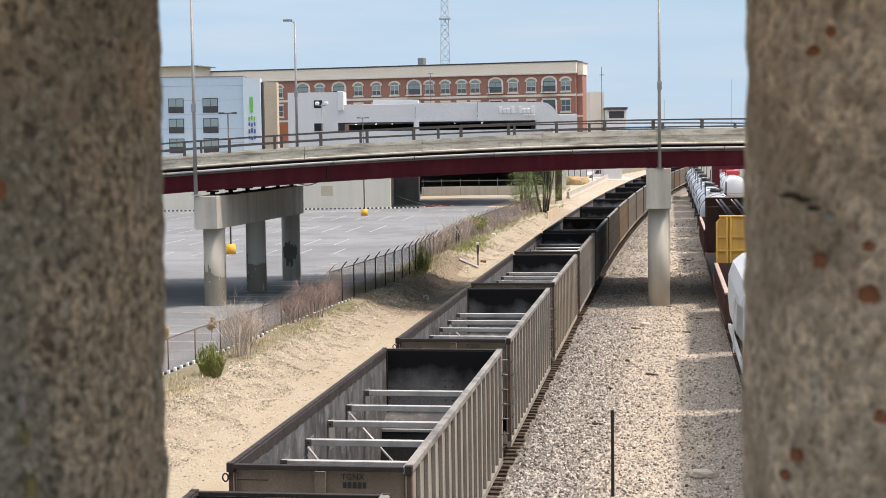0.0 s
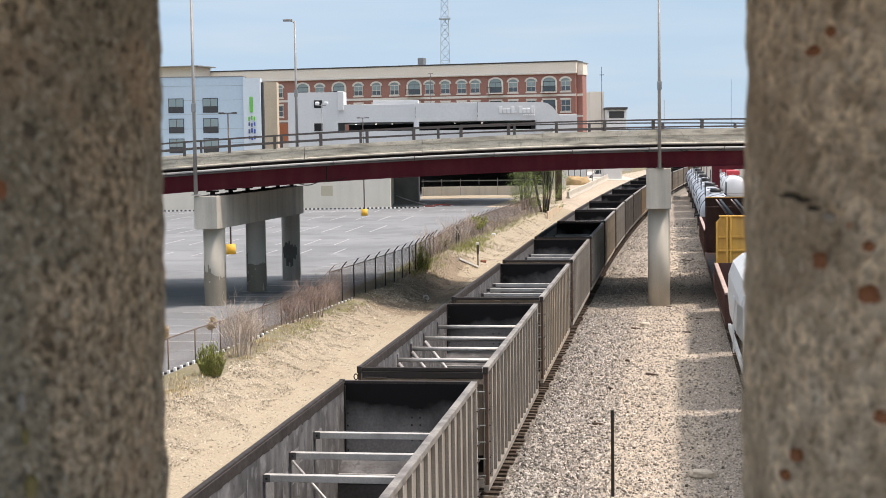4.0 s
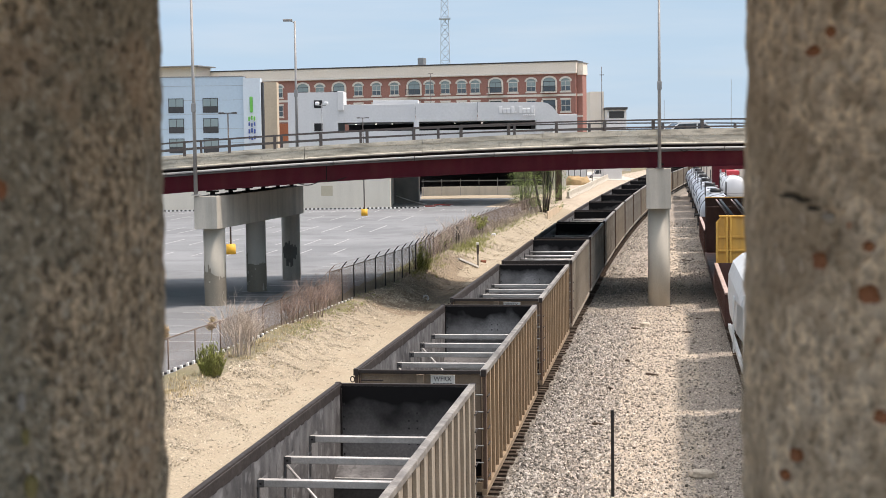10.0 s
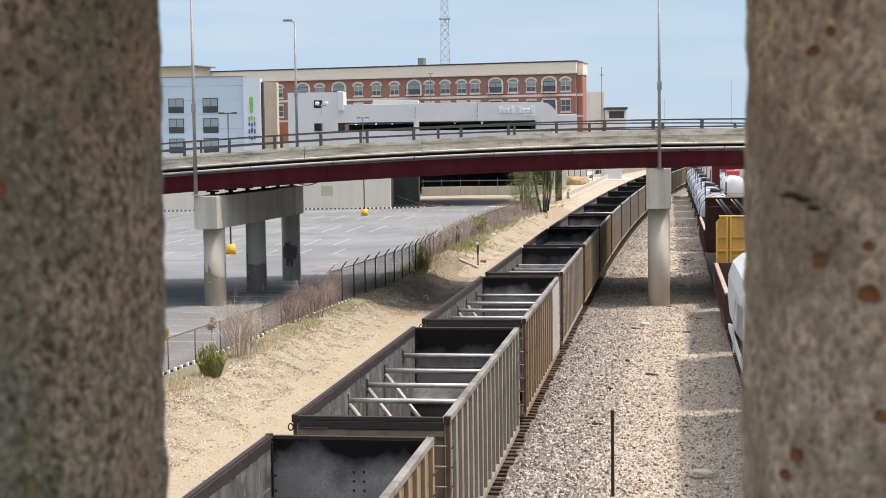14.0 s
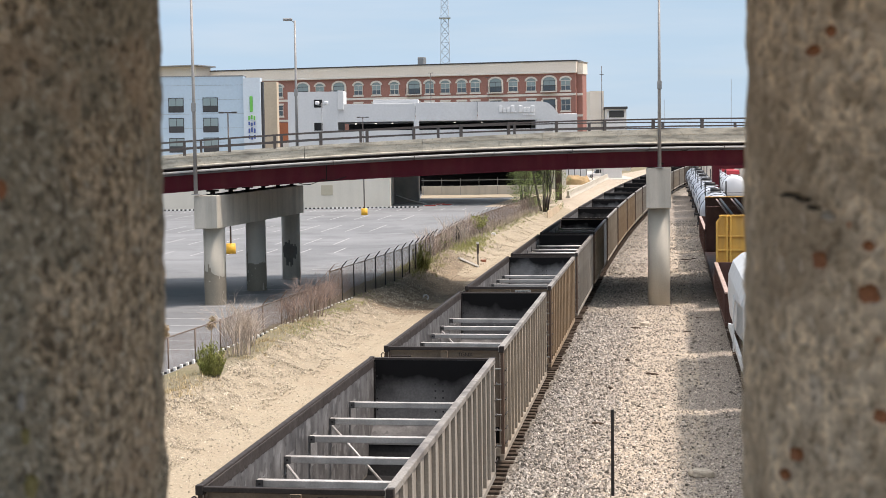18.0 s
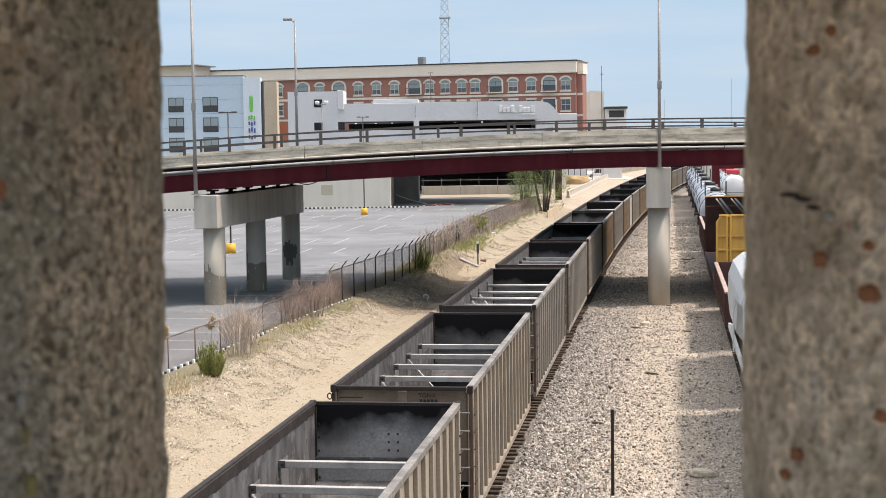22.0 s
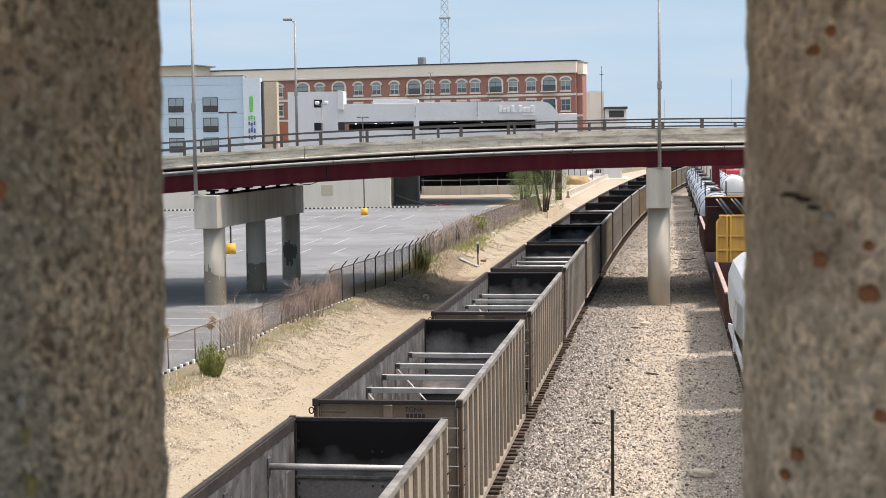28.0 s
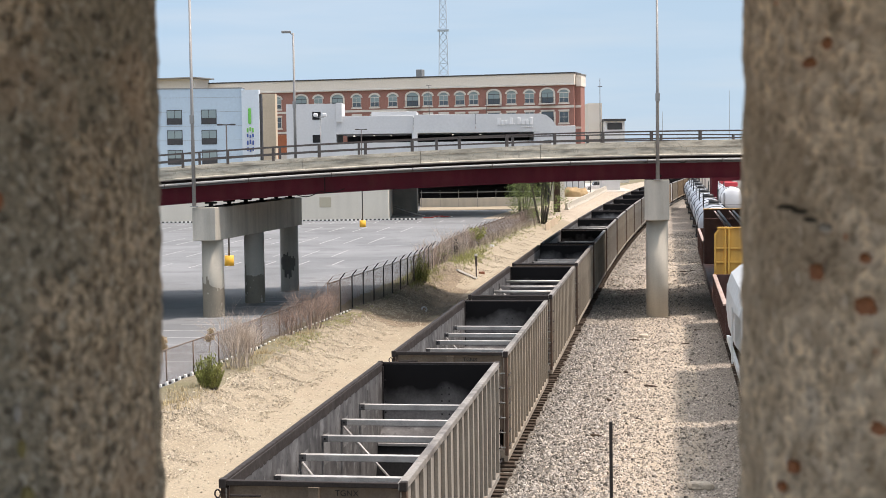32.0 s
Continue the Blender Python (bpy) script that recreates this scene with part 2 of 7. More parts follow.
def quad(bm, *pts):
    return bm.faces.new([bm.verts.new(p) for p in pts])


def prism(bm, outline, axis, a, b):
    """An outline in two axes, drawn out along the third from a to b."""
    def at(p, t):
        c = list(p)
        c.insert(axis, t)
        return c
    lo, hi = [bm.verts.new(at(p, a)) for p in outline], [bm.verts.new(at(p, b)) for p in outline]
    n = len(outline)
    for k in range(n):
        bm.faces.new((lo[k], lo[(k + 1) % n], hi[(k + 1) % n], hi[k]))
    bm.faces.new(lo[::-1])
    bm.faces.new(hi)
    bmesh.ops.recalc_face_normals(bm, faces=bm.faces[:])
    return bm


def mesh_of(name, bm, *mats):
    me = bpy.data.meshes.new(name)
    bm.to_mesh(me)
    bm.free()
    for m in mats:
        me.materials.append(m)
    return me


def part(name, bm, material, parent, label="", at=None):
    """Links a bmesh, or a mesh that alike pieces share, as one object under a thing or a part."""
    ob = new(name, bm if isinstance(bm, bpy.types.Mesh) else mesh_of(name, bm, material))
    ob.parent = parent
    if at is not None:
        ob.matrix_basis = at
    return tagged(ob, label)


def thing(name, m=None, label="", category="", group="", kind=""):
    ob = new(name)
    ob.empty_display_size = 0.3
    ob.matrix_basis = m or Matrix()
    return tagged(ob, label, category, group, kind)


def solid(name, bm, material, label="", category="", group="", kind="", at=None):
    ob = new(name, bm if isinstance(bm, bpy.types.Mesh) else mesh_of(name, bm, material))
    if at is not None:
        ob.matrix_basis = at
    return tagged(ob, label, category, group, kind)


# ================= the two tracks =================
TRACK_X, TRACK_TURN = -5.72, radians(8.13)
PARKED_X, PARKED_TURN = 3.95, radians(8.5)


def track(s, off=0.0):
    """The line of the moving train: place and heading at s metres past the lookout, off metres to its right."""
    x, y, a, done = TRACK_X, 0.0, TRACK_TURN, 0.0
    for length, bend in ((85.0, 9.8e-5), (300.0, 3.35e-4), (4000.0, 0.0)):
        step = min(s - done, length) if done else min(s, length)
        mid = a + bend * step / 2
        x, y, a, done = x + step * math.sin(mid), y + step * math.cos(mid), a + bend * step, done + length
        if s <= done:
            break
    return Vector((x + off * math.cos(a), y - off * math.sin(a), 0)), a


def parked(s, off=0.0):
    a = PARKED_TURN
    return Vector((PARKED_X + s * math.sin(a) + off * math.cos(a), s * math.cos(a) - off * math.sin(a), 0)), a


def on_line(line, s, off=0.0, z=0.0):
    p, a = line(s, off)
    return Matrix.Translation((p.x, p.y, z)) @ Matrix.Rotation(-a, 4, "Z")


# ================= ground: one sheet, in strips along the track =================
STRIPS = [(-3000, 0.45), (-400, 0.45), (-150, 0.48), (-60, 0.5), (-30, 0.5), (-14.0, 0.5), (-13.0, 0.46), (-12.0, 0.55), (-11.0, 0.62), (-10.2, 0.50), (-9.4, 0.18), (-8.6, -0.08),
          (-7.6, -0.20), (-6.2, -0.27), (-4.6, -0.32), (-3.2, -0.36), (-2.3, -0.36), (-1.6, -0.24), (1.6, -0.24), (2.4, -0.36), (4.0, -0.34), (5.6, -0.30), (7.0, -0.32), (8.0, -0.22),
          (11.8, -0.22), (13.0, -0.34), (20.0, -0.35), (60, -0.35), (400, -0.3), (3000, 0.0)]


def ground_height(d):
    for (d0, z0), (d1, z1) in zip(STRIPS, STRIPS[1:]):
        if d0 <= d <= d1:
            return z0 + (z1 - z0) * (d - d0) / (d1 - d0)
    return 0.0


def ground_at(s, d):
    """A point of the ground, with its small unevenness."""
    p, _ = track(s, d)
    rough = 0.0 if d < -12.5 else 0.15 if d < -8 else 0.02 if -2.2 < d < 2.2 else 0.05
    z = ground_height(d) + rough * (noise.noise(Vector((p.x * 0.45, p.y * 0.45, 0))) + 0.5 * noise.noise(Vector((p.x * 1.3, p.y * 1.3, 4))))
    if d < -6 and d > -12.5:
        z += 0.75 * math.exp(-((s - 108) / 5.5) ** 2 - ((d + 9.6) / 1.2) ** 2) - 0.35 * math.exp(-((s - 93) / 6.0) ** 2 - ((d + 8.2) / 1.0) ** 2)
    return Vector((p.x, p.y, z))


steps_s = [-2500, -800, -200, -60, -20, 0, 10, 18, 24]
while steps_s[-1] < 110:
    steps_s.append(steps_s[-1] + 0.8)
while steps_s[-1] < 330:
    steps_s.append(steps_s[-1] + 3.5)
steps_s += [370, 450, 600, 900, 1500, 2500, 4500]
steps_d = [-3000, -1500, -400, -200, -150, -100, -60, -40, -30, -20, -14, -13]
while steps_d[-1] < 13.5:
    steps_d.append(round(steps_d[-1] + 0.5, 2))
steps_d += [16, 20, 30, 60, 150, 400, 1500, 3000]
gv, gf, gm = [], [], []
for s in steps_s:
    for d in steps_d:
        gv.append(ground_at(s, d))
W = len(steps_d)
for i in range(len(steps_s) - 1):
    for j in range(W - 1):
        d, s = (steps_d[j] + steps_d[j + 1]) / 2, (steps_s[i] + steps_s[i + 1]) / 2
        gf.append((i * W + j, i * W + j + 1, (i + 1) * W + j + 1, (i + 1) * W + j))
        wob = 0.5 * noise.noise(Vector((s * 0.15, d * 0.3, 9)))
        if s > 196 and -20 < d < -5.0:
            gm.append(5)
        elif d < -12.6:
            gm.append(4 if -105 < d and 0 < s < (205 if d > -19 else 260) else 3)
        elif d < -10.7 + wob:
            gm.append(3)
        elif d < -8.5 + wob:
            # the darkened soil lies about where the bridge shadow falls
            gm.append(6 if abs(s - 93) < 15 + 4 * noise.noise(Vector((s * 0.4, d * 0.9, 3))) and d > -10.6 + wob else 2)
        elif d < -5.6 + wob:
            gm.append(6 if abs(s - 92) < 11 + 4 * noise.noise(Vector((s * 0.4, d * 0.9, 7))) and d < -7.2 + wob else 1)
        else:
            gm.append(3 if d > 60 else 7 if -2.4 + wob < d < 2.7 + wob else 5 if 3.9 + wob < d < 6.8 + wob and 20 < s < 160 else 0)
me = bpy.data.meshes.new("ground")
me.from_pydata(gv, [], gf)
for m in (BALLAST, DIRT, SLOPE, EARTH, ASPHALT, FINE, SHADED_SOIL, TRACK_BALLAST):
    me.materials.append(m)
me.polygons.foreach_set("material_index", gm)
me.polygons.foreach_set("use_smooth", [True] * len(gf))
ground = tagged(new("ground", me), "pale gravel, dirt bank and grey asphalt ground beside the tracks", "ground", kind="structure")


# rails and ties of both tracks
def rail_profile(bm, line, off, s0, s1, step):
    prof = ((-0.07, -0.17), (0.07, -0.17), (0.07, -0.15), (0.012, -0.13), (0.012, -0.045), (0.037, -0.035), (0.037, 0.0), (-0.037, 0.0), (-0.037, -0.035), (-0.012, -0.045), (-0.012, -0.13), (-0.07, -0.15))
    last = None
    s = s0
    while s <= s1 + 1e-6:
        ring = []
        for o, z in prof:
            p, _ = line(s, off + o)
            ring.append(bm.verts.new((p.x, p.y, z)))
        if last:
            for k in range(len(prof)):
                bm.faces.new((last[k], last[(k + 1) % len(prof)], ring[(k + 1) % len(prof)], ring[k]))
        last = ring
        s += step
    return bm


RAIL = surface("rail_head_steel", (0.189, 0.146, 0.12), 0.5, 0.6, (30, 0.2), (2, 0.5, (0.095, 0.06, 0.043)), None)
for title, line, lab in (("railway_track", track, "running track with steel rails on dark wooden ties"), ("siding_track", parked, "siding track with rusty rails under parked wagons")):
    tr = thing(title, None, lab, "track", kind="structure")
    for o in (-0.755, 0.755):
        part("rail", rail_profile(bmesh.new(), line, o, 6, 900, 6.0), RAIL, tr)
tie_mesh = mesh_of("tie", boxed(-1.36, 1.36, -0.115, 0.115, -0.30, -0.165, 0.012), TIE)
track_ob = bpy.data.objects["railway_track"]
for k in range(150):
    part("tie", tie_mesh, None, track_ob, at=on_line(track, 24 + k * 0.55, random.uniform(-0.05, 0.05), random.uniform(-0.02, 0.012)) @ pose(0, 0, 0, 0, 0, random.uniform(-1.5, 1.5)))
tv, tf = [], []
for k in range(420):
    m = on_line(track, 106.5 + k * 0.55, 0, 0) if k < 240 else on_line(parked, 40 + (k - 240) * 0.55, 0, 0)
    b = len(tv)
    tv += [m @ Vector((x, y, z)) for x in (-1.3, 1.3) for y in (-0.115, 0.115) for z in (-0.25, -0.17)]
    tf += [tuple(b + i for i in f) for f in ((0, 1, 3, 2), (4, 6, 7, 5), (0, 4, 5, 1), (2, 3, 7, 6), (1, 5, 7, 3))]
me = bpy.data.meshes.new("far_ties")
me.from_pydata(tv, [], tf)
me.materials.append(TIE)
ob = part("far_ties", me, None, track_ob)
ob["kind"] = "stuff"


# loose stones: ballast shoulder, bank and bed
def scatter_stones(name, count, place, size, label, material):
    vs, fs = [], []
    ico = ((0, 0, 1), (0.9, 0, 0.2), (0.28, 0.85, 0.25), (-0.73, 0.53, 0.2), (-0.73, -0.53, 0.2), (0.28, -0.85, 0.25), (0.3, 0.2, -0.6), (-0.4, -0.2, -0.6))
    tri = ((0, 1, 2), (0, 2, 3), (0, 3, 4), (0, 4, 5), (0, 5, 1), (1, 6, 2), (2, 6, 3), (3, 7, 4), (4, 7, 5), (5, 6, 1), (6, 7, 3), (7, 6, 5))
    for _ in range(count):
        s, d = place()
        p = ground_at(s, d)
        r = size[0] * (1 + random.random() ** 3 * (size[1] / size[0] - 1))
        q = Euler((random.uniform(0, 6.3), random.uniform(0, 6.3), random.uniform(0, 6.3))).to_matrix()
        sx = (random.uniform(0.7, 1.3), random.uniform(0.6, 1.1), random.uniform(0.5, 0.9))
        b = len(vs)
        vs += [p + q @ Vector((c[0] * sx[0] * r, c[1] * sx[1] * r, c[2] * sx[2] * r)) for c in ico]
        fs += [(b + i, b + j, b + k) for i, j, k in tri]
    me = bpy.data.meshes.new(name)
    me.from_pydata(vs, [], fs)
    me.materials.append(material)
    return tagged(new(name, me), label, "gravel", kind="stuff")


def near_far(s0, s1):
    """More pieces near the lookout than far off."""
    return s0 * (s1 / s0) ** random.random()


scatter_stones("ballast_stones", 46000, lambda: (near_far(30, 104), random.triangular(1.4, 8.6, 2.6)), (0.03, 0.085), "loose grey and tan ballast stones", STONE)
scatter_stones("far_stones", 9000, lambda: (near_far(103, 175), random.uniform(1.4, 8.4)), (0.05, 0.12), "loose ballast stones beyond the bridge", STONE)
scatter_stones("fine_stones", 12000, lambda: (near_far(30, 80), random.uniform(3.6, 8.6)), (0.02, 0.055), "small tan stones between the tracks", STONE)
scatter_stones("bank_stones", 32000, lambda: (near_far(28, 110), random.triangular(-11.0, -6.8, -9.4)), (0.018, 0.055), "loose pale stones on the dirt bank", BANK_STONE)
scatter_stones("coarse_stones", 20000, lambda: (near_far(28, 82), random.triangular(1.35, 4.4, 1.9)), (0.035, 0.11), "coarse grey ballast stones along the ties", GREY_STONE)
scatter_stones("rubble", 12000, lambda: (near_far(28, 112), random.triangular(-11.2, -7.8, -9.7)), (0.03, 0.085), "broken stone and clods on the bank", BANK_STONE)
scatter_stones("verge_stones", 6000, lambda: (random.triangular(110, 185, 112), random.triangular(-11.0, -6.4, -8.6)), (0.02, 0.08), "loose pale stones on the far verge", BANK_STONE)
# ================= the lookout: concrete balusters, coping and deck =================
def rough_post(x0, x1, y0, y1, z0, z1, radius, material, lean, label):
    """A baluster with rounded corners and a worn, pitted skin."""
    outline = []
    for cx, cy, a0 in ((x1 - radius, y1 - radius, 0), (x0 + radius, y1 - radius, 90), (x0 + radius, y0 + radius, 180), (x1 - radius, y0 + radius, 270)):
        for k in range(12):
            a = radians(a0 + 8 * k)
            outline.append((cx + radius * math.cos(a), cy + radius * math.sin(a)))
    dense = []
    for k, p in enumerate(outline):
        q = outline[(k + 1) % len(outline)]
        n = max(1, round(math.dist(p, q) / 0.004))
        dense += [(p[0] + (q[0] - p[0]) * i / n, p[1] + (q[1] - p[1]) * i / n) for i in range(n)]
    bm, last = bmesh.new(), None
    rows = int((z1 - z0) / 0.005)
    for r in range(rows + 1):
        z = z0 + (z1 - z0) * r / rows
        ring = []
        for k, (x, y) in enumerate(dense):
            a, b = dense[k - 1], dense[(k + 1) % len(dense)]
            nrm = Vector((b[1] - a[1], a[0] - b[0], 0)).normalized()
            v = Vector((x, y, z))
            h = 0.0017 * noise.noise(v * 62) + 0.0010 * noise.noise(v * 170) + 0.0016 * noise.noise(v * 17)
            ring.append(bm.verts.new(v + nrm * h))
        if last:
            for k in range(len(dense)):
                f = bm.faces.new((last[k], last[(k + 1) % len(dense)], ring[(k + 1) % len(dense)], ring[k]))
                f.smooth = True
        last = ring
    return part("baluster", bm, material, balustrade, label, Matrix.Translation((0, 0, 9)) @ Matrix.Rotation(radians(lean), 4, "Y") @ Matrix.Translation((0, 0, -9)))


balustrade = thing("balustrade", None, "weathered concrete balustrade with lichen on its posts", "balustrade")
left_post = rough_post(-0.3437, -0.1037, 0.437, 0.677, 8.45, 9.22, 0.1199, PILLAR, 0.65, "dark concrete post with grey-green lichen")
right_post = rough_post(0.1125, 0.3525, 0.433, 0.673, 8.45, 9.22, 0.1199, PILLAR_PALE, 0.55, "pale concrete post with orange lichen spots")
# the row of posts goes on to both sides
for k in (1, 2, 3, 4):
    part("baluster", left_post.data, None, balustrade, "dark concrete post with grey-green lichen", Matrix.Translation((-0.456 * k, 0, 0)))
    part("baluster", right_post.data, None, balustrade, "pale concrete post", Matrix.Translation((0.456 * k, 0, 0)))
ORANGE_LICHEN = surface("orange_lichen", (0.316, 0.138, 0.069), 0.95, 0, (500, 0.3), (200, 0.5, (0.234, 0.103, 0.055)), (400, 0.6, 0.002))
YELLOW_LICHEN = surface("yellow_lichen", (0.227, 0.2, 0.089), 0.95, 0, (500, 0.3), (200, 0.5, (0.138, 0.117, 0.041)), (400, 0.6, 0.002))
PALE_FLECK = surface("pale_fleck", (0.358, 0.344, 0.316), 0.9, 0, (500, 0.2), (200, 0.4, None), None)


def lichen(cx, cy, lean, angle, z, wide, high, material):
    """A small raised patch on a post's skin."""
    bm = bmesh.new()
    bmesh.ops.create_icosphere(bm, subdivisions=3, radius=1.0)
    for v in bm.verts:
        k = 1 + 0.35 * noise.noise(v.co * 1.4 + Vector((angle, z * 90, 0)))
        v.co = Vector((v.co.x * 0.0017, v.co.y * wide * k, v.co.z * high * k))
    spot = Matrix.Translation((cx, cy, z)) @ Matrix.Rotation(radians(angle), 4, "Z") @ Matrix.Translation((0.1202, 0, 0))
    part("lichen_patch", bm, material, balustrade, "", Matrix.Translation((0, 0, 9)) @ Matrix.Rotation(radians(lean), 4, "Y") @ Matrix.Translation((0, 0, -9)) @ spot)


for angle, z, wide, high, mat in ((-154.0, 8.9604, 0.0034, 0.0028, ORANGE_LICHEN), (-143.9, 8.9509, 0.0042, 0.0029, ORANGE_LICHEN), (-156.2, 9.0291, 0.0040, 0.0018, ORANGE_LICHEN),
                                  (-152.2, 9.0349, 0.0022, 0.0018, ORANGE_LICHEN), (-159.6, 8.8934, 0.0030, 0.0024, ORANGE_LICHEN), (-141.2, 8.9126, 0.0030, 0.0022, ORANGE_LICHEN),
                                  (-144.0, 8.9661, 0.0020, 0.0016, ORANGE_LICHEN), (-163.0, 8.8851, 0.0024, 0.0018, ORANGE_LICHEN), (-152.3, 8.9753, 0.0026, 0.0014, PALE_FLECK)):
    lichen(0.2325, 0.553, 0.55, angle, z, wide, high, mat)
CRACK = surface("dark_crack", (0.05, 0.042, 0.034), 0.95, 0, (500, 0.3), (200, 0.4, None), None)
for angle, z, wide in ((-162.5, 8.9812, 0.0065), (-158.6, 8.9800, 0.0040), (-155.8, 8.9775, 0.0030)):
    lichen(0.2325, 0.553, 0.55, angle, z, wide, 0.0008, CRACK)
for angle, z, wide, high, mat in ((-39.6, 8.8905, 0.0024, 0.0040, YELLOW_LICHEN), (-40.5, 8.9067, 0.0014, 0.0028, YELLOW_LICHEN), (-43.7, 8.9853, 0.0016, 0.0030, ORANGE_LICHEN), (-41.0, 8.9180, 0.0012, 0.0030, PALE_FLECK)):
    lichen(-0.2237, 0.557, 0.65, angle, z, wide, high, mat)
# Coping and lip lie out of view, sized to keep sky off the post tops.
part("coping", boxed(-2.3, 2.3, 0.20, 0.78, 9.092, 9.28, 0.012), PILLAR_PALE, balustrade, "weathered coping")
part("coping_lip", boxed(-2.3, 2.3, 0.12, 0.24, 9.056, 9.091, 0.006), PILLAR_PALE, balustrade, "unseen lip added to shade the post tops")
part("kerb", boxed(-2.3, 2.3, 0.40, 0.71, 7.75, 8.45, 0.02), PILLAR_PALE, balustrade, "concrete kerb")
for x in (-15.0, 13.0):
    solid("lookout_abutment", boxed(x, x + 2.0, -9.0, 0.70, -0.6, 7.2, 0.02), CONCRETE, "plain concrete abutment under the lookout deck", "abutment", kind="structure")
for x0, x1 in ((-15.0, -2.31), (2.31, 15.0)):
    solid("lookout_parapet", boxed(x0, x1, 0.42, 0.70, 7.75, 9.28, 0.02), CONCRETE, "plain concrete parapet of the lookout bridge", "parapet", kind="structure")
# Unseen deck; its dark surface keeps bounced light off the posts.
solid("lookout_deck", boxed(-15.0, 15.0, -9.0, 0.72, 7.2, 7.75, 0.02), ASPHALT, "asphalt deck of the lookout bridge", "deck", kind="structure")

# ================= the road bridge =================
BR_A, BR_U = Vector((-12.16, 79.75, 0)), Vector((0.98374, 0.17960, 0))
BR_N = Vector((-0.17960, 0.98374, 0))
DEEP = 16.6                                           # deck, edge to edge


def crown(u):
    """Height of the parapet's top along the bridge."""
    return 9.28 - 0.00112 * (27 - u) ** 2 if u > -40 else 4.3


def br(u, n, z):
    p = BR_A + BR_U * u + BR_N * n
    return Vector((p.x, p.y, z))


def coping_lift(u):
    """The coping course grows taller towards the crown."""
    return 0.0085 * max(0.0, min(u, 34.0))


def swept(outline, u0, u1, step=1.5, ends=True, lifted=False):
    """An outline of (away, down from the parapet's top) drawn along the bridge's curve."""
    bm, last = bmesh.new(), None
    count = max(1, round((u1 - u0) / step))
    for k in range(count + 1):
        u = u0 + (u1 - u0) * k / count
        ring = [bm.verts.new(br(u, n, crown(u) - d + (coping_lift(u) if lifted and d < 0.05 else 0.0))) for n, d in outline]
        if last:
            for j in range(len(outline)):
                bm.faces.new((last[j], last[(j + 1) % len(outline)], ring[(j + 1) % len(outline)], ring[j]))
        elif ends:
            bm.faces.new(ring)
        last = ring
    if ends:
        bm.faces.new(last[::-1])
    bmesh.ops.recalc_face_normals(bm, faces=bm.faces[:])
    return bm


bridge = thing("road_bridge", None, "road bridge with concrete parapet and maroon steel girders over the tracks", "bridge")
U0, U1 = -38.0, 62.0
part("deck", swept(((0.422, 0.84), (DEEP - 0.37, 0.84), (DEEP - 0.37, 1.0), (0.422, 1.0)), U0, U1, 2.0), ASPHALT, bridge, "asphalt road deck")
# black sheet added under the deck: painted shade that also cuts bounce
part("soffit", swept(((0.6, 1.004), (DEEP - 0.4, 1.004), (DEEP - 0.4, 1.03), (0.6, 1.03)), U0, U1, 2.0), FASCIA, bridge, "soffit sheet painted black for shade")
joint = (-38, -27.5, -15.5, -8.0, -2.5, 5.0, 11.3, 17.9, 24.4, 31.0, 38, 46, 54, 62)
for a, b in zip(joint, joint[1:]):
    part("parapet", swept(((0, 0.12), (0.32, 0.12), (0.36, 0.5), (0.36, 0.60), (-0.06, 0.60), (-0.06, 0.53), (0.0, 0.50)), a + 0.012, b - 0.012), PARAPET, bridge, "stained concrete parapet panel")
    part("coping", swept(((-0.03, -0.012), (0.345, -0.012), (0.345, 0.10), (0.325, 0.115), (-0.01, 0.115), (-0.03, 0.10)), a + 0.02, b - 0.02, lifted=True), PARAPET, bridge, "worn concrete coping")
    part("far_parapet", swept(((DEEP - 0.32, 0.0), (DEEP, 0.0), (DEEP, 1.0), (DEEP - 0.36, 1.0)), a + 0.012, b - 0.012), PARAPET, bridge)
# near-black edge: the shadow below the parapet is put into its colour
part("ledge", swept(((0.37, 0.60), (0.42, 0.60), (0.42, 0.90), (0.37, 0.90)), U0, U1, 2.0), FASCIA, bridge, "recessed deck edge with parapet shade painted dark")
part("drip_strip", swept(((-0.10, 0.585), (-0.062, 0.585), (-0.062, 0.63), (-0.10, 0.63)), U0, U1, 2.0), RAIL_STEEL, bridge, "dark metal drip strip")
for n in (0.55, 3.65, 6.75, 9.85, 12.95, 16.05):
    part("girder", swept(((n - 0.02, 0.86), (n + 0.02, 0.86), (n + 0.02, 1.83), (n + 0.2, 1.83), (n + 0.2, 1.87), (n - 0.2, 1.87), (n - 0.2, 1.83), (n - 0.02, 1.83)), U0, U1, 1.5), MAROON, bridge, "maroon painted steel girder")
for u in (6.2, 19.5, 33.0):
    part("splice_plate", swept(((0.505, 0.93), (0.529, 0.93), (0.529, 1.826), (0.505, 1.826)), u - 0.025, u + 0.025), FASCIA if u < 10 else MAROON, bridge, "girder splice")
turn_b = Matrix.Rotation(math.atan2(BR_U.y, BR_U.x) , 4, "Z")


def pipe_run(n, d, r, u0, u1):
    return swept([(n + r * math.cos(k * math.tau / 10), d + r * math.sin(k * math.tau / 10)) for k in range(10)], u0, u1, 1.5)


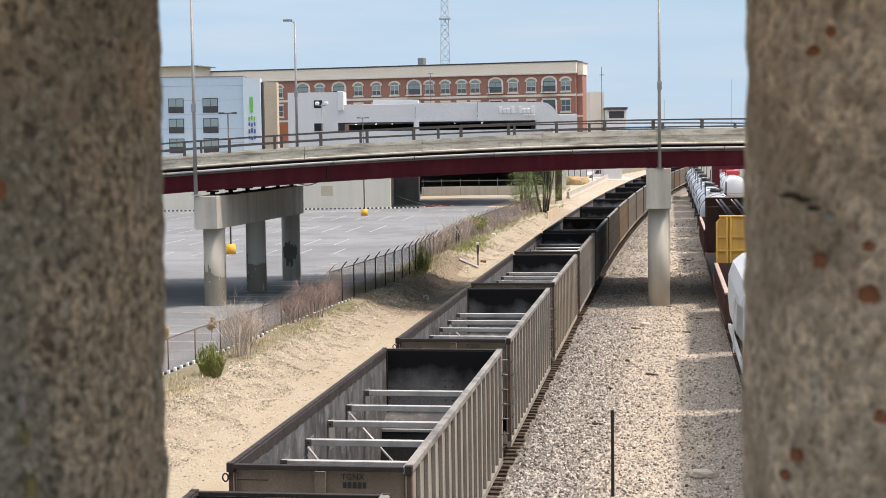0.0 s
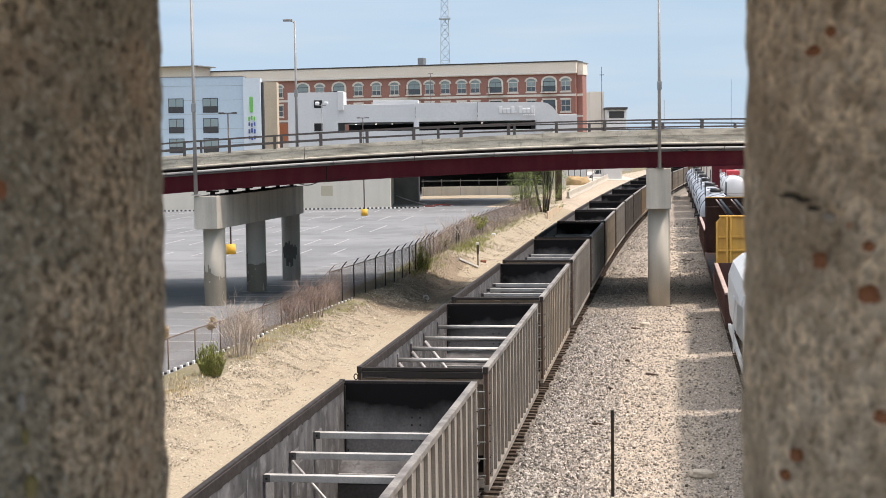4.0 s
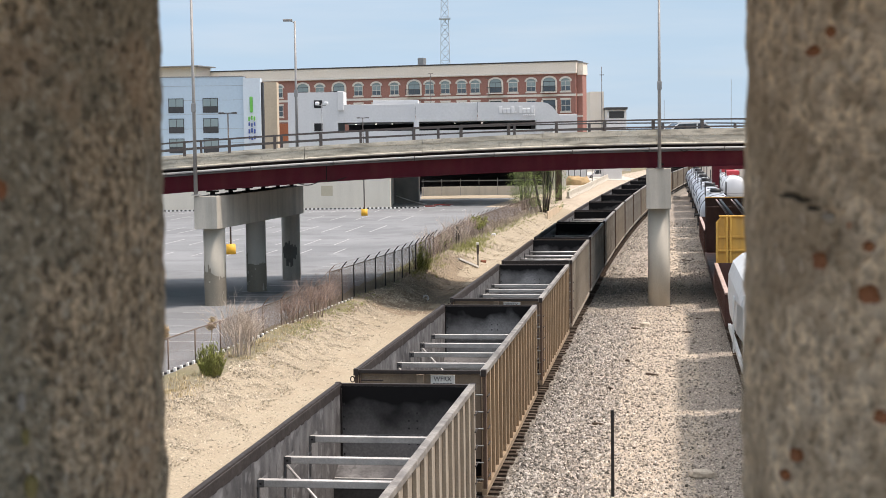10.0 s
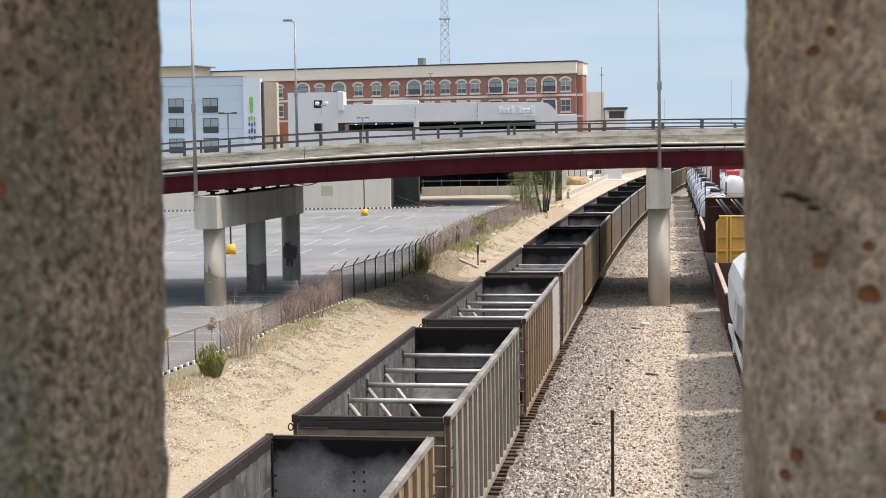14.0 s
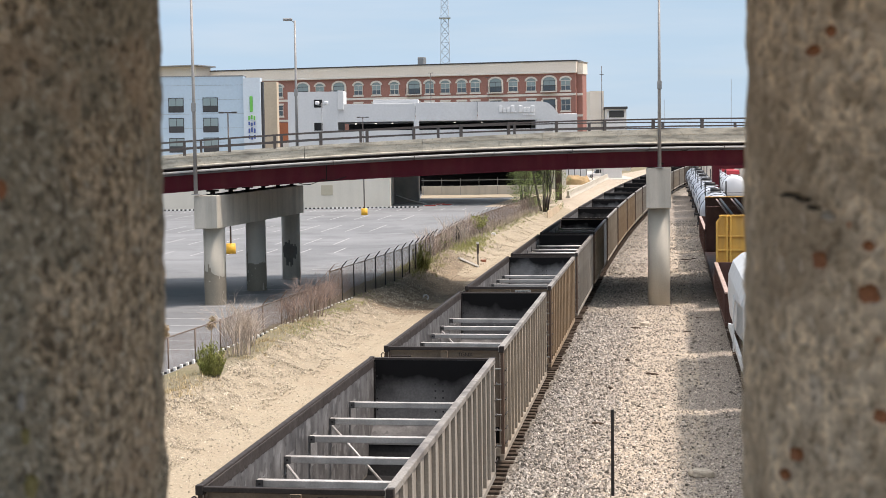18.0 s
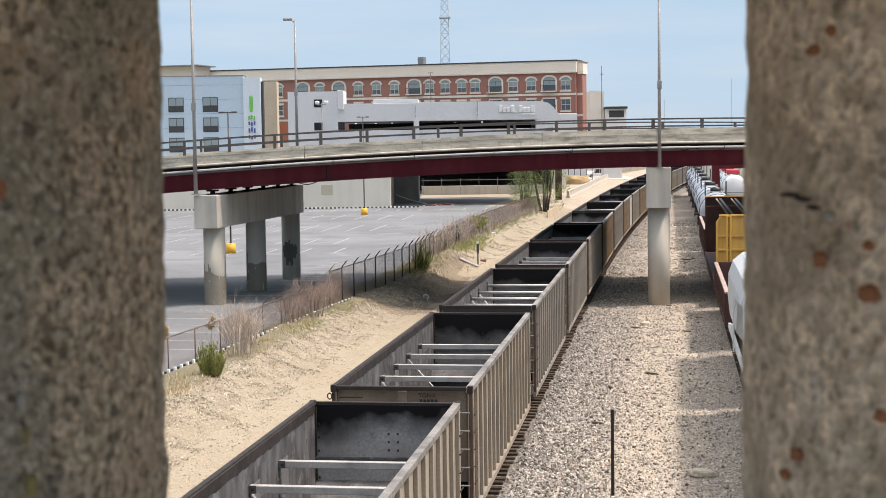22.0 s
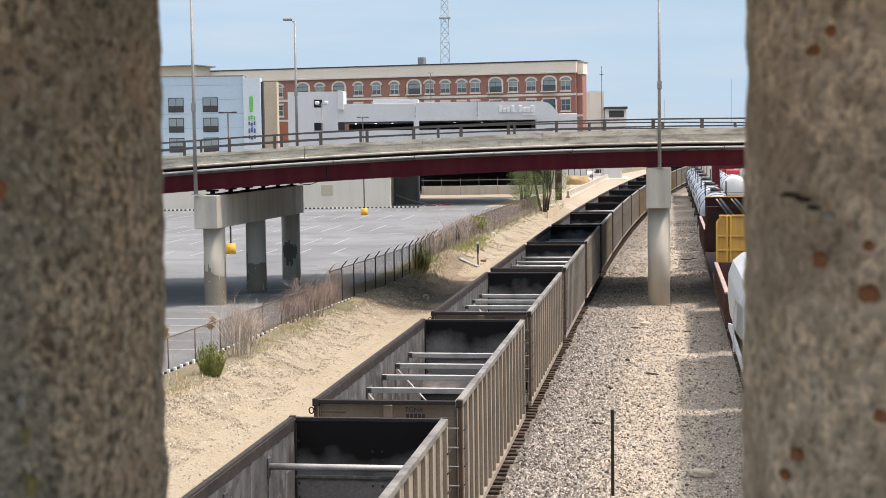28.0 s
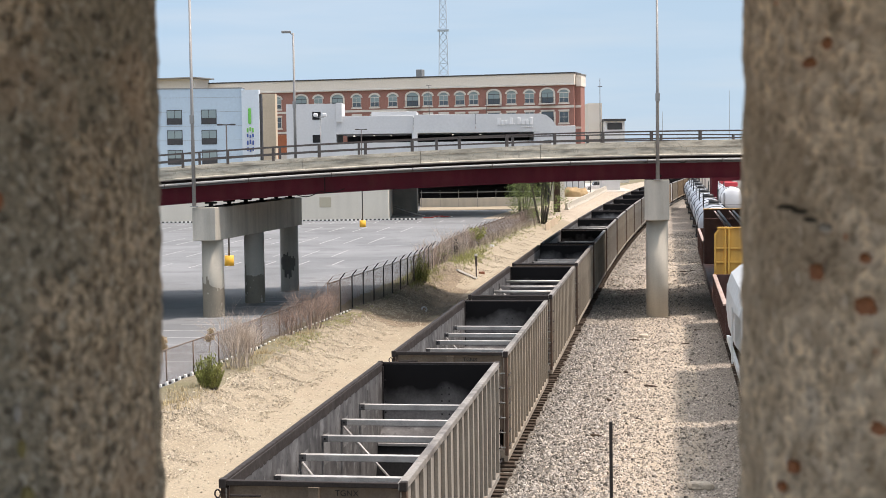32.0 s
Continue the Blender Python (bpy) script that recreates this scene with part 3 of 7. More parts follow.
part("conduit", pipe_run(-0.15, 0.82, 0.062, U0, U1), PALE_PIPE, bridge, "grey conduit along the girder")
for k in range(9):
    u = -2.2 + 4.35 * k
    bm = bmesh.new()
    beam(bm, br(u, -0.15, crown(u) - 0.75), br(u, -0.15, crown(u) - 0.99), 0.04, 0.14)
    beam(bm, br(u, -0.20, crown(u) - 0.96), br(u, 0.56, crown(u) - 0.96), 0.04, 0.04)
    part("conduit_clamp", bm, RAIL_STEEL, bridge)
for n, off in ((0.16, 0.0), (DEEP - 0.16, 1.25)):
    for d in (-0.80, -0.40):
        part("hand_rail", swept([(n - 0.04, d), (n + 0.04, d), (n + 0.04, d + 0.085), (n - 0.04, d + 0.085)], U0, U1, 1.5), RAIL_STEEL, bridge, "weathered metal rail")
    for k in range(38 if n < 1 else 19):
        u = -36.5 + off + k * (2.52 if n < 1 else 5.04)
        if n < 1:
            # the near posts stand a little wider apart towards the crown
            j = (u + 1.38) / 2.52
            u += 0.0247 * j * (j - 9) if 0 <= j <= 14 else 0.0
        bm = boxed(-0.075, 0.075, -0.09, 0.09, -0.02, 0.80, 0.01)
        part("rail_post", bm, RAIL_STEEL, bridge, at=Matrix.Translation(br(u, n, crown(u))) @ turn_b)


def loose_cable(u0, u1, drop0, drop1, sag, humps):
    """A slack black cable hung along the girder's foot."""
    bm, last = bmesh.new(), None
    for k in range(29):
        f = k / 28
        u = u0 + (u1 - u0) * f
        p = br(u, -0.02, crown(u) - drop0 - (drop1 - drop0) * f - sag * abs(math.sin(math.pi * f * humps)) * (1 - 0.6 * f))
        ring = [bm.verts.new(p + BR_N * 0.028 * math.cos(q * math.tau / 6) + Vector((0, 0, 0.028 * math.sin(q * math.tau / 6)))) for q in range(6)]
        if last:
            for q in range(6):
                bm.faces.new((last[q], last[(q + 1) % 6], ring[(q + 1) % 6], ring[q]))
        last = ring
    return part("loose_cable", bm, FASCIA, bridge, "slack black cable")


loose_cable(4.6, 7.2, 1.80, 1.66, 0.22, 2)
loose_cable(25.6, 27.2, 0.74, 0.74, 0.30, 2)


# bents: a cap beam on round columns, in line with the tracks
def bent(first, cap_top, cap_bottom, ground_z, radius, count, width, turn, label):
    t = thing("bridge_pier", Matrix.Translation((first.x, first.y, 0)) @ Matrix.Rotation(-radians(turn), 4, "Z"), label, "bridge pier", "piers of the road bridge")
    length = 7.5 * (count - 1)
    bm = boxed(-width / 2, width / 2, -1.05, length + 1.2, cap_bottom, cap_top, 0.03)
    part("cap_beam", bm, CONCRETE, t, "concrete cap beam")
    for k in range(count):
        bm = bmesh.new()
        tube(bm, (0, 7.5 * k + 0.3, ground_z - 0.6), (0, 7.5 * k + 0.3, cap_bottom + 0.01), radius, radius, 32)
        part("column", bm, COLUMN if k == 0 else CONCRETE, t, "round concrete column")
    for g in (0.55, 3.65, 6.75, 9.85, 12.95, 16.05):
        bm = box(bmesh.new(), -0.28, 0.28, g - 0.55, g - 0.15, cap_top - 0.01, cap_top + 0.05)
        box(bm, -0.10, 0.10, g - 0.45, g - 0.25, cap_top + 0.05, cap_top + 0.17)
        box(bm, -0.28, 0.28, g - 0.55, g - 0.15, cap_top + 0.17, cap_top + 0.26)
        part("bearing", bm, FASCIA, t, "dark steel bearing")
    return t


pier_left = bent(Vector((-12.15, 80.35, 0)), 6.32, 4.60, 0.5, 0.575, 3, 1.25, 9.9, "concrete bridge pier of three columns on the parking lot")
bent(Vector((12.02, 84.75, 0)), 7.36, 5.14, -0.3, 0.61, 3, 1.36, 8.05, "concrete bridge pier beside the running track")


def paint_patch(pier, y, radius, z0, high, ragged, material, seed):
    """A coat of drab paint round a column's foot, with a ragged top and bare spots."""
    rnd = random.Random(seed)
    bm, seg, rows, top, bare = bmesh.new(), 84, 30, high, {}
    for _ in range(11):
        bare[(rnd.randrange(42, 84), rnd.randrange(2, rows - 5))] = (rnd.randint(1, 3), rnd.randint(1, 3))
    skip = {(k + a, q + b) for (k, q), (w, h) in bare.items() for a in range(w) for b in range(h)}
    for k in range(seg):
        if rnd.random() < 0.38:
            top = high - rnd.random() ** 2 * ragged
        else:
            top += rnd.uniform(-0.05, 0.05)
        a, b = k * math.tau / seg, (k + 1) * math.tau / seg
        step = (high - z0) / rows
        for q in range(rows):
            lo, hi = z0 + q * step, min(z0 + (q + 1) * step, top)
            if (k, q) in skip or hi - lo < 0.01:
                continue
            f = quad(bm, *[(radius * math.cos(c), y + radius * math.sin(c), z) for c, z in ((a, lo), (b, lo), (b, hi), (a, hi))])
            f.smooth = True
    bmesh.ops.remove_doubles(bm, verts=bm.verts[:], dist=0.002)
    return part("paint_coat", bm, material, pier, "drab painted-over patch")


def paint_blot(pier, y, radius, material):
    """A narrow, uneven blot of paint up a column, with a few drips."""
    rnd = random.Random(21)
    bm = bmesh.new()
    for k in range(11):
        a, b = radians(-135 + 9 * k), radians(-135 + 9 * (k + 1))
        mid = 1 - abs(k - 5) / 6
        z0, z1 = 2.3 - 1.4 * mid * rnd.uniform(0.5, 1.1), 2.45 + 0.85 * mid * rnd.uniform(0.3, 1.1)
        for lo, hi in ((z0, 2.37), (2.37, z1)):
            f = quad(bm, *[(radius * math.cos(q), y + radius * math.sin(q), z) for q, z in ((a, lo), (b, lo), (b, hi), (a, hi))])
            f.smooth = True
    bmesh.ops.remove_doubles(bm, verts=bm.verts[:], dist=0.002)
    return part("paint_coat", bm, material, pier, "dark uneven paint blot")


DRAB_DARK = surface("dark_drab_paint", (0.151, 0.141, 0.124), 0.85, 0, (20, 0.15), (1.2, 0.6, (0.048, 0.045, 0.041)), None)
paint_patch(pier_left, 0.3, 0.580, 0.4, 2.75, 0.75, CONCRETE_PATCH, 3)
paint_patch(pier_left, 7.8, 0.580, 0.4, 2.85, 1.2, CONCRETE_PATCH, 5)
paint_blot(pier_left, 15.3, 0.580, DRAB_DARK)


POLE = surface("weathered_lamp_pole", (0.30, 0.295, 0.285), 0.6, 0.3, (30, 0.12), (2, 0.4, (0.20, 0.195, 0.19)), None)
def light_pole(x, y, z0, z1, head, label):
    t = thing("street_lamp", Matrix.Translation((x, y, z0)), label, "street lamp", "lamps of the road bridge")
    part("base_plate", boxed(-0.2, 0.2, -0.2, 0.2, 0, 0.04, 0.005), GALV, t)
    part("pole", tube(bmesh.new(), (0, 0, 0.02), (0, 0, z1 - z0), 0.105, 0.06, 14), POLE, t)
    arm = bmesh.new()
    tube(arm, (0, 0, z1 - z0 - 0.15), (-head, 0, z1 - z0 + 0.05), 0.035, 0.03, 8)
    part("arm", arm, POLE, t)
    part("lamp_head", boxed(-head - 0.5, -head + 0.1, -0.14, 0.14, z1 - z0 - 0.02, z1 - z0 + 0.14, 0.04), POLE, t, "grey lamp head")
    part("hand_hole", boxed(-0.12, 0.12, -0.13, -0.05, 4.3, 4.75, 0.01), GALV, t)
    return t


light_pole(-12.80, 79.30, 6.38, 17.35, 0.25, "tall galvanised street lamp on the pier")
light_pole(11.93, 83.75, 7.36, 17.9, 0.25, "tall galvanised street lamp on the pier")
light_pole(-9.35, 99.0, 7.7, 16.85, 0.25, "galvanised street lamp on the far parapet")
# ================= the moving coal train =================
def wagon_paint(name, base, rust=0.5):
    return surface(name, base, 0.72, 0.0, (30, 0.12), (1.1, 0.5, tuple(c * 0.68 for c in base)), (40, 0.15, 0.004), 0.06, (2.6, rust, (0.15, 0.105, 0.07)))


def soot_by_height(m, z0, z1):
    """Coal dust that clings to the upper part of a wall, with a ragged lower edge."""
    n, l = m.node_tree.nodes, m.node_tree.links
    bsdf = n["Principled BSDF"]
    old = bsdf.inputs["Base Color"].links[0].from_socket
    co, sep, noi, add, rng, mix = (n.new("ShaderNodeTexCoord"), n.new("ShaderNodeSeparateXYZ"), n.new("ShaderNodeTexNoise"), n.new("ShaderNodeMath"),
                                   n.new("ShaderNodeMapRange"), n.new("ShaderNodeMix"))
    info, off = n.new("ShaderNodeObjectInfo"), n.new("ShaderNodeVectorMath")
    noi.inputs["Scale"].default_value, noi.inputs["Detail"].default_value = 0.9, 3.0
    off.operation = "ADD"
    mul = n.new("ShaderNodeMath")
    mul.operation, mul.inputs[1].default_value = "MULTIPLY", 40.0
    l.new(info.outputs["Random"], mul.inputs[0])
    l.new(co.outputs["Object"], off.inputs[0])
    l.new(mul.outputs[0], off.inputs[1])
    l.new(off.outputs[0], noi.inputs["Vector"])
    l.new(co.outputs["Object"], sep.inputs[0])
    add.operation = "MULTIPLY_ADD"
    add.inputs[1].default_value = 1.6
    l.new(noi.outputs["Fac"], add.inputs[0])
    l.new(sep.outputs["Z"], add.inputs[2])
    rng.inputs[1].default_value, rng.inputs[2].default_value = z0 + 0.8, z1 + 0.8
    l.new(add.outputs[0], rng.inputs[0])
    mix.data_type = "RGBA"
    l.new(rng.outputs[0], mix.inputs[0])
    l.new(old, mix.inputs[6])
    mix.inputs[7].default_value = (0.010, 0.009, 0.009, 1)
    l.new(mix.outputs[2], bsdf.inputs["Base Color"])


PAINTS = {"tan": wagon_paint("wagon_tan", (0.285, 0.245, 0.192)), "brown": wagon_paint("wagon_ochre", (0.261, 0.189, 0.117), 0.55),
          "grey": wagon_paint("wagon_grey", (0.25, 0.228, 0.195)), "dark": wagon_paint("wagon_dark", (0.103, 0.089, 0.076))}
PALE_PANEL = wagon_paint("wagon_pale_panel", (0.378, 0.365, 0.344), 0.25)
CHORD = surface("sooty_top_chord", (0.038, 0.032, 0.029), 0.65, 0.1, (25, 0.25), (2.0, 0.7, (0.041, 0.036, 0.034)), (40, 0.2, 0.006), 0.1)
CHORD_LIT = surface("worn_lit_top_chord", (0.234, 0.217, 0.193), 0.6, 0.1, (25, 0.25), (1.8, 0.85, (0.083, 0.072, 0.065)), (40, 0.2, 0.006), 0.1)
INSIDE = surface("coal_worn_steel", (0.098, 0.094, 0.092), 0.6, 0.25, (18, 0.25), (1.2, 0.8, (0.050, 0.048, 0.049)), (25, 0.25, 0.008), 0.08, (2.2, 0.55, (0.25, 0.245, 0.24), 0.35), ((2.6, 0.60, 0.5, (0.27, 0.266, 0.262)), (5.0, 0.63, 0.5, (0.03, 0.028, 0.028))))
# near-black for the steep sheets and floor at the wagon's bottom
HOPPER_BLACK = surface("hopper_black", (0.019, 0.019, 0.019), 0.75, 0.1, (14, 0.3), (0.9, 0.6, (0.009, 0.009, 0.009)), (25, 0.3, 0.01), 0.1, (1.6, 0.25, (0.069, 0.069, 0.072), 0.3))
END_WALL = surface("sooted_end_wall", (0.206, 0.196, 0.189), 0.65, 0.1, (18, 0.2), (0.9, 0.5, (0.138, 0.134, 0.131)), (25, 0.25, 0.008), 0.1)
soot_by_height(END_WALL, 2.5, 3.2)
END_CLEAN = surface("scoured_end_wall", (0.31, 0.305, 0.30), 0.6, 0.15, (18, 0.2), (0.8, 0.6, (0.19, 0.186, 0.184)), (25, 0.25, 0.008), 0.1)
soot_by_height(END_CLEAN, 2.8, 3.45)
BRACE = surface("bare_steel_brace", (0.468, 0.447, 0.42), 0.5, 0.3, (25, 0.12), (2.2, 0.5, (0.193, 0.186, 0.179)), None, 0.06)
BOLT = surface("dark_bolt_plate", (0.043, 0.041, 0.04), 0.7, 0.3, (40, 0.2), (3, 0.3, None), None)
TRUCK = surface("truck_steel", (0.065, 0.045, 0.033), 0.8, 0.2, (30, 0.3), (3, 0.5, (0.03, 0.024, 0.021)), (40, 0.3, 0.006))
INNER = surface("rusty_inner_band", (0.052, 0.044, 0.04), 0.7, 0.1, (25, 0.25), (1.2, 0.6, (0.024, 0.019, 0.018)), None, 0.1)
INK = surface("black_stencil", (0.026, 0.024, 0.022), 0.8, 0, (30, 0.2), (3, 0.3, None), None)
SIGN_WHITE = surface("white_plate", (0.602, 0.602, 0.576), 0.7, 0, (30, 0.1), (4, 0.3, (0.43, 0.413, 0.378)), None)

END_PAINT = surface("wagon_end_brown", (0.186, 0.144, 0.103), 0.75, 0, (30, 0.15), (1.1, 0.5, (0.117, 0.086, 0.062)), (40, 0.15, 0.004), 0.12, (2.6, 0.4, (0.069, 0.048, 0.034)))
RUST_POST = surface("dark_rusty_corner", (0.075, 0.046, 0.032), 0.8, 0.1, (30, 0.25), (1.5, 0.6, (0.14, 0.085, 0.05)), (40, 0.2, 0.005), 0.15)
RUNG = surface("worn_rung", (0.206, 0.22, 0.206), 0.6, 0.2, (30, 0.2), (3, 0.4, (0.103, 0.083, 0.069)), None)
WELD = surface("scoured_patch", (0.234, 0.227, 0.22), 0.55, 0.3, (18, 0.25), (1.6, 0.6, (0.138, 0.134, 0.131)), None, 0.15)
dull(CHORD, HOPPER_BLACK, END_WALL, END_CLEAN, INNER, TRUCK, BOLT)

HALF_L, RIM = 7.15, 3.67      # half the rim's length, and its height


RIVET = mesh_of("rivet", box(bmesh.new(), -0.02, 0.02, -0.009, 0.008, -0.02, 0.02), BOLT)


def lettering(text, size, m, parent, material):
    c = bpy.data.curves.new("mark", "FONT")
    c.body, c.size, c.align_x, c.extrude = text, size, "CENTER", 0.002
    tmp = bpy.data.objects.new("mark_tmp", c)
    me = bpy.data.meshes.new_from_object(tmp)
    me.materials.clear()
    me.materials.append(material)
    bpy.data.objects.remove(tmp)
    return part("mark", me, None, parent, "stencilled letters", m)


def bars_sign(parent, m, width, count, material):
    """An unread number: plain bars."""
    w = width / count
    bar = mesh_of("number_bar", box(bmesh.new(), -w * 0.35, w * 0.35, -0.05, 0.05, 0.0, 0.003), material)
    for k in range(count):
        part("number_bar", bar, None, parent, at=m @ pose(-width / 2 + (k + 0.5) * w, 0, 0))


def build_wagon(kind, paint, mark="", plate=False, pale=0):
    """A high-sided open coal wagon; its rear faces -y."""
    w = thing("coal_wagon", None, "", "rail wagon", "wagons of the coal train")
    P = PAINTS[paint]
    z0, L = 0.86, HALF_L
    # side sheets, with a sill and the far side's ribs joined to their sheet
    for sx in (-1, 1):
        a, b = sorted((sx * 1.455, sx * 1.475))
        part("side_sheet", boxed(a, b, -L + 0.05, L - 0.05, z0, RIM - 0.12), P, w)
        a, b = sorted((sx * 1.44, sx * 1.56))
        part("side_sill", boxed(a, b, -L + 0.05, L - 0.05, z0 - 0.16, z0, 0.01), P, w)
        # the right chord takes the lighter copy, with sunlight in its colour
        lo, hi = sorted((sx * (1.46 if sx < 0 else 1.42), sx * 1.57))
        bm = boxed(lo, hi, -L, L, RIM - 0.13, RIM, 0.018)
        part("top_chord", bm, CHORD if sx < 0 else CHORD_LIT, w, "sooty steel top chord, right one painted lit")
        a, b = sorted((sx * 1.435, sx * 1.452))
        part("liner", boxed(a, b, -L + 0.2, L - 0.2, 1.0, RIM - 0.04), INSIDE, w, "scoured steel lining")
    # dark band under the rim with a ragged lower edge, seams and bolts of the lining
    rnd = random.Random(len(mark) * 7 + len(paint) * 3 + len(kind))
    band, y = bmesh.new(), -L + 0.1
    while y < L - 0.15:
        step = rnd.uniform(0.05, 0.3)
        low = RIM - 0.215 - 0.035 * rnd.random() ** 3
        box(band, -1.456, -1.4275, y, min(y + step, L - 0.1), low, RIM - 0.03)
        y += step
    tagged(part("inner_band", band, INNER, w, "rusty dark inner band with ragged edge"), kind="stuff")
    seams = bmesh.new()
    for k in range(11):
        yy = -L + 1.1 + k * 1.22
        box(seams, -1.436, -1.4285, yy, yy + 0.03, RIM - 1.9 + 0.3 * rnd.random(), RIM - 0.4 - 0.25 * rnd.random())
        if rnd.random() < 0.6:
            box(seams, -1.436, -1.428, yy + 0.05, yy + rnd.uniform(0.3, 0.7), RIM - 0.95, RIM - 0.915)
    tagged(part("weld_seam", seams, WELD, w, "pale weld seams"), kind="stuff")
    part("corner_angle", boxed(-1.436, -1.395, L - 0.255, L - 0.212, 2.0, RIM - 0.1, 0.004), CHORD, w, "dark corner angle")
    for k in range(5):
        part("rivet", RIVET, None, w, at=pose(-1.36, L - 0.223, RIM - 0.45 - k * 0.28))
    rib = mesh_of("rib", boxed(1.475, 1.555, -0.055, 0.055, z0 - 0.02, RIM - 0.13, 0.012), P)
    rib2 = mesh_of("rib", boxed(1.475, 1.545, -0.045, 0.045, z0 - 0.02, RIM - 0.13, 0.01), P)
    n = 17
    for k in range(n):
        y = -L + 0.18 + (2 * L - 0.36) * k / (n - 1)
        part("rib", rib if k not in (0, n - 1) else rib2, None, w, at=pose(0, y, 0))
    bm = bmesh.new()
    for k in range(n):
        y = -L + 0.18 + (2 * L - 0.36) * k / (n - 1)
        box(bm, -1.555, -1.475, y - 0.055, y + 0.055, z0 - 0.02, RIM - 0.13)
    part("far_ribs", bm, P, w)
    if pale:
        bm = boxed(1.559, 1.572, L - 3.6, L - 0.02, z0 + 0.05, RIM - 0.16, 0.003)
        part("patch_panel", bm, PALE_PANEL, w, "pale grey replacement side panel")
        bm = bmesh.new()
        for yy in (L - 3.5, L - 2.3, L - 1.2, L - 0.12):
            for k in range(20):
                box(bm, 1.570, 1.578, yy - 0.018, yy + 0.018, z0 + 0.15 + k * 0.125, z0 + 0.186 + k * 0.125)
        tagged(part("panel_rivets", bm, PALE_PANEL, w), kind="stuff")
    # ends: chord, vertical sheet, slope sheet
    for sy in (-1, 1):
        a, b = sorted((sy * (L - 0.10), sy * L))
        part("end_chord", boxed(-1.45, 1.45, a, b, RIM - 0.10, RIM - 0.012, 0.012), CHORD, w, "sooty end chord")
        a, b = sorted((sy * (L - 0.31), sy * (L - 0.28)))
        part("end_sheet", boxed(-1.455, 1.455, a + sy * 0.12, b + sy * 0.12, 1.55, RIM - 0.06), END_PAINT, w, "rusty brown end sheet")
        a, b = sorted((sy * (L - 0.205), sy * (L - 0.218)))
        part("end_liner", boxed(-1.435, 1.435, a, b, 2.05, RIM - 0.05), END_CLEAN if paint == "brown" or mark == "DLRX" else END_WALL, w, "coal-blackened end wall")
        bm = bmesh.new()
        knee = L - 0.98
        quad(bm, (-1.44, sy * (L - 0.21), 2.06), (1.44, sy * (L - 0.21), 2.06), (1.44, sy * knee, 1.72), (-1.44, sy * knee, 1.72))
        quad(bm, (-1.44, sy * (L - 0.21), 2.03), (1.44, sy * (L - 0.21), 2.03), (1.44, sy * knee, 1.69), (-1.44, sy * knee, 1.69))
        part("slope_sheet", bm, INSIDE, w, "sloping floor sheet")
        a, b = sorted((sy * (knee - 0.045), sy * (knee + 0.02)))
        part("sheet_lip", boxed(-1.43, 1.43, a, b, 1.66, 1.735, 0.01), BRACE, w, "worn pale lip")
        bm = bmesh.new()
        quad(bm, (-1.44, sy * knee, 1.66), (1.44, sy * knee, 1.66), (1.44, sy * (knee - 0.25), 0.95), (-1.44, sy * (knee - 0.25), 0.95))
        quad(bm, (-1.44, sy * (knee + 0.03), 1.66), (1.44, sy * (knee + 0.03), 1.66), (1.44, sy * (knee - 0.22), 0.92), (-1.44, sy * (knee - 0.22), 0.92))
        part("hopper_sheet", bm, HOPPER_BLACK, w, "black steep hopper sheet")
        for sx in (-1, 1):
            a, b = sorted((sx * 1.45, sx * 1.575))
            c, d = sorted((sy * (L - 0.12), sy * (L + 0.01)))
            part("corner_cap", boxed(a, b, c, d, RIM - 0.15, RIM + 0.012, 0.015), CHORD, w)
            a, b = sorted((sx * 1.43, sx * 1.56))
            c, d = sorted((sy * (L - 0.22), sy * (L - 0.06)))
            part("corner_post", boxed(a, b, c, d, z0 - 0.1, RIM - 0.14, 0.01), P if sy > 0 else RUST_POST, w)
        # draw gear
        c, d = sorted((sy * (L - 0.6), sy * (L + 0.2)))
        part("end_sill", boxed(-1.45, 1.45, min(sy * (L - 0.25), sy * (L - 0.03)), max(sy * (L - 0.25), sy * (L - 0.03)), 0.80, 1.02, 0.01), P, w)
        part("coupler", boxed(-0.14, 0.14, min(sy * (L - 0.1), sy * (L + 0.93)), max(sy * (L - 0.1), sy * (L + 0.93)), 0.72, 0.98, 0.04), TRUCK, w, "rusty coupler")
    # ladder rungs at the corners and a grab bar on the end
    for sy in (-1, 1):
        for k in range(6):
            part("ladder_rung", tube(bmesh.new(), (1.60, sy * (L - 0.05), 1.15 + 0.38 * k), (1.60, sy * (L - 0.45), 1.15 + 0.38 * k), 0.017, None, 6), CHORD, w)
    for k in range(6):
        part("end_rung", tube(bmesh.new(), (1.02, -L - 0.02, 1.1 + 0.4 * k), (1.50, -L - 0.02, 1.1 + 0.4 * k), 0.018, None, 6), RUNG, w, "worn end ladder rung")
    bm = bmesh.new()
    for k in range(8):
        a, b = math.tau * k / 8, math.tau * (k + 1) / 8
        tube(bm, (-1.60 + 0.05 * math.cos(a), -L + 0.02, RIM - 0.24 + 0.07 * math.sin(a)), (-1.60 + 0.05 * math.cos(b), -L + 0.02, RIM - 0.24 + 0.07 * math.sin(b)), 0.014, None, 6)
    part("grab_ring", bm, CHORD, w)
    part("grab_bar", tube(bmesh.new(), (-1.38, -L - 0.03, RIM - 0.25), (-0.85, -L - 0.03, RIM - 0.25), 0.02, None, 6), CHORD, w)
    part("end_stake", boxed(-0.09, 0.09, -L + 0.085, -L + 0.16, 1.6, RIM - 0.13, 0.008), END_PAINT, w)
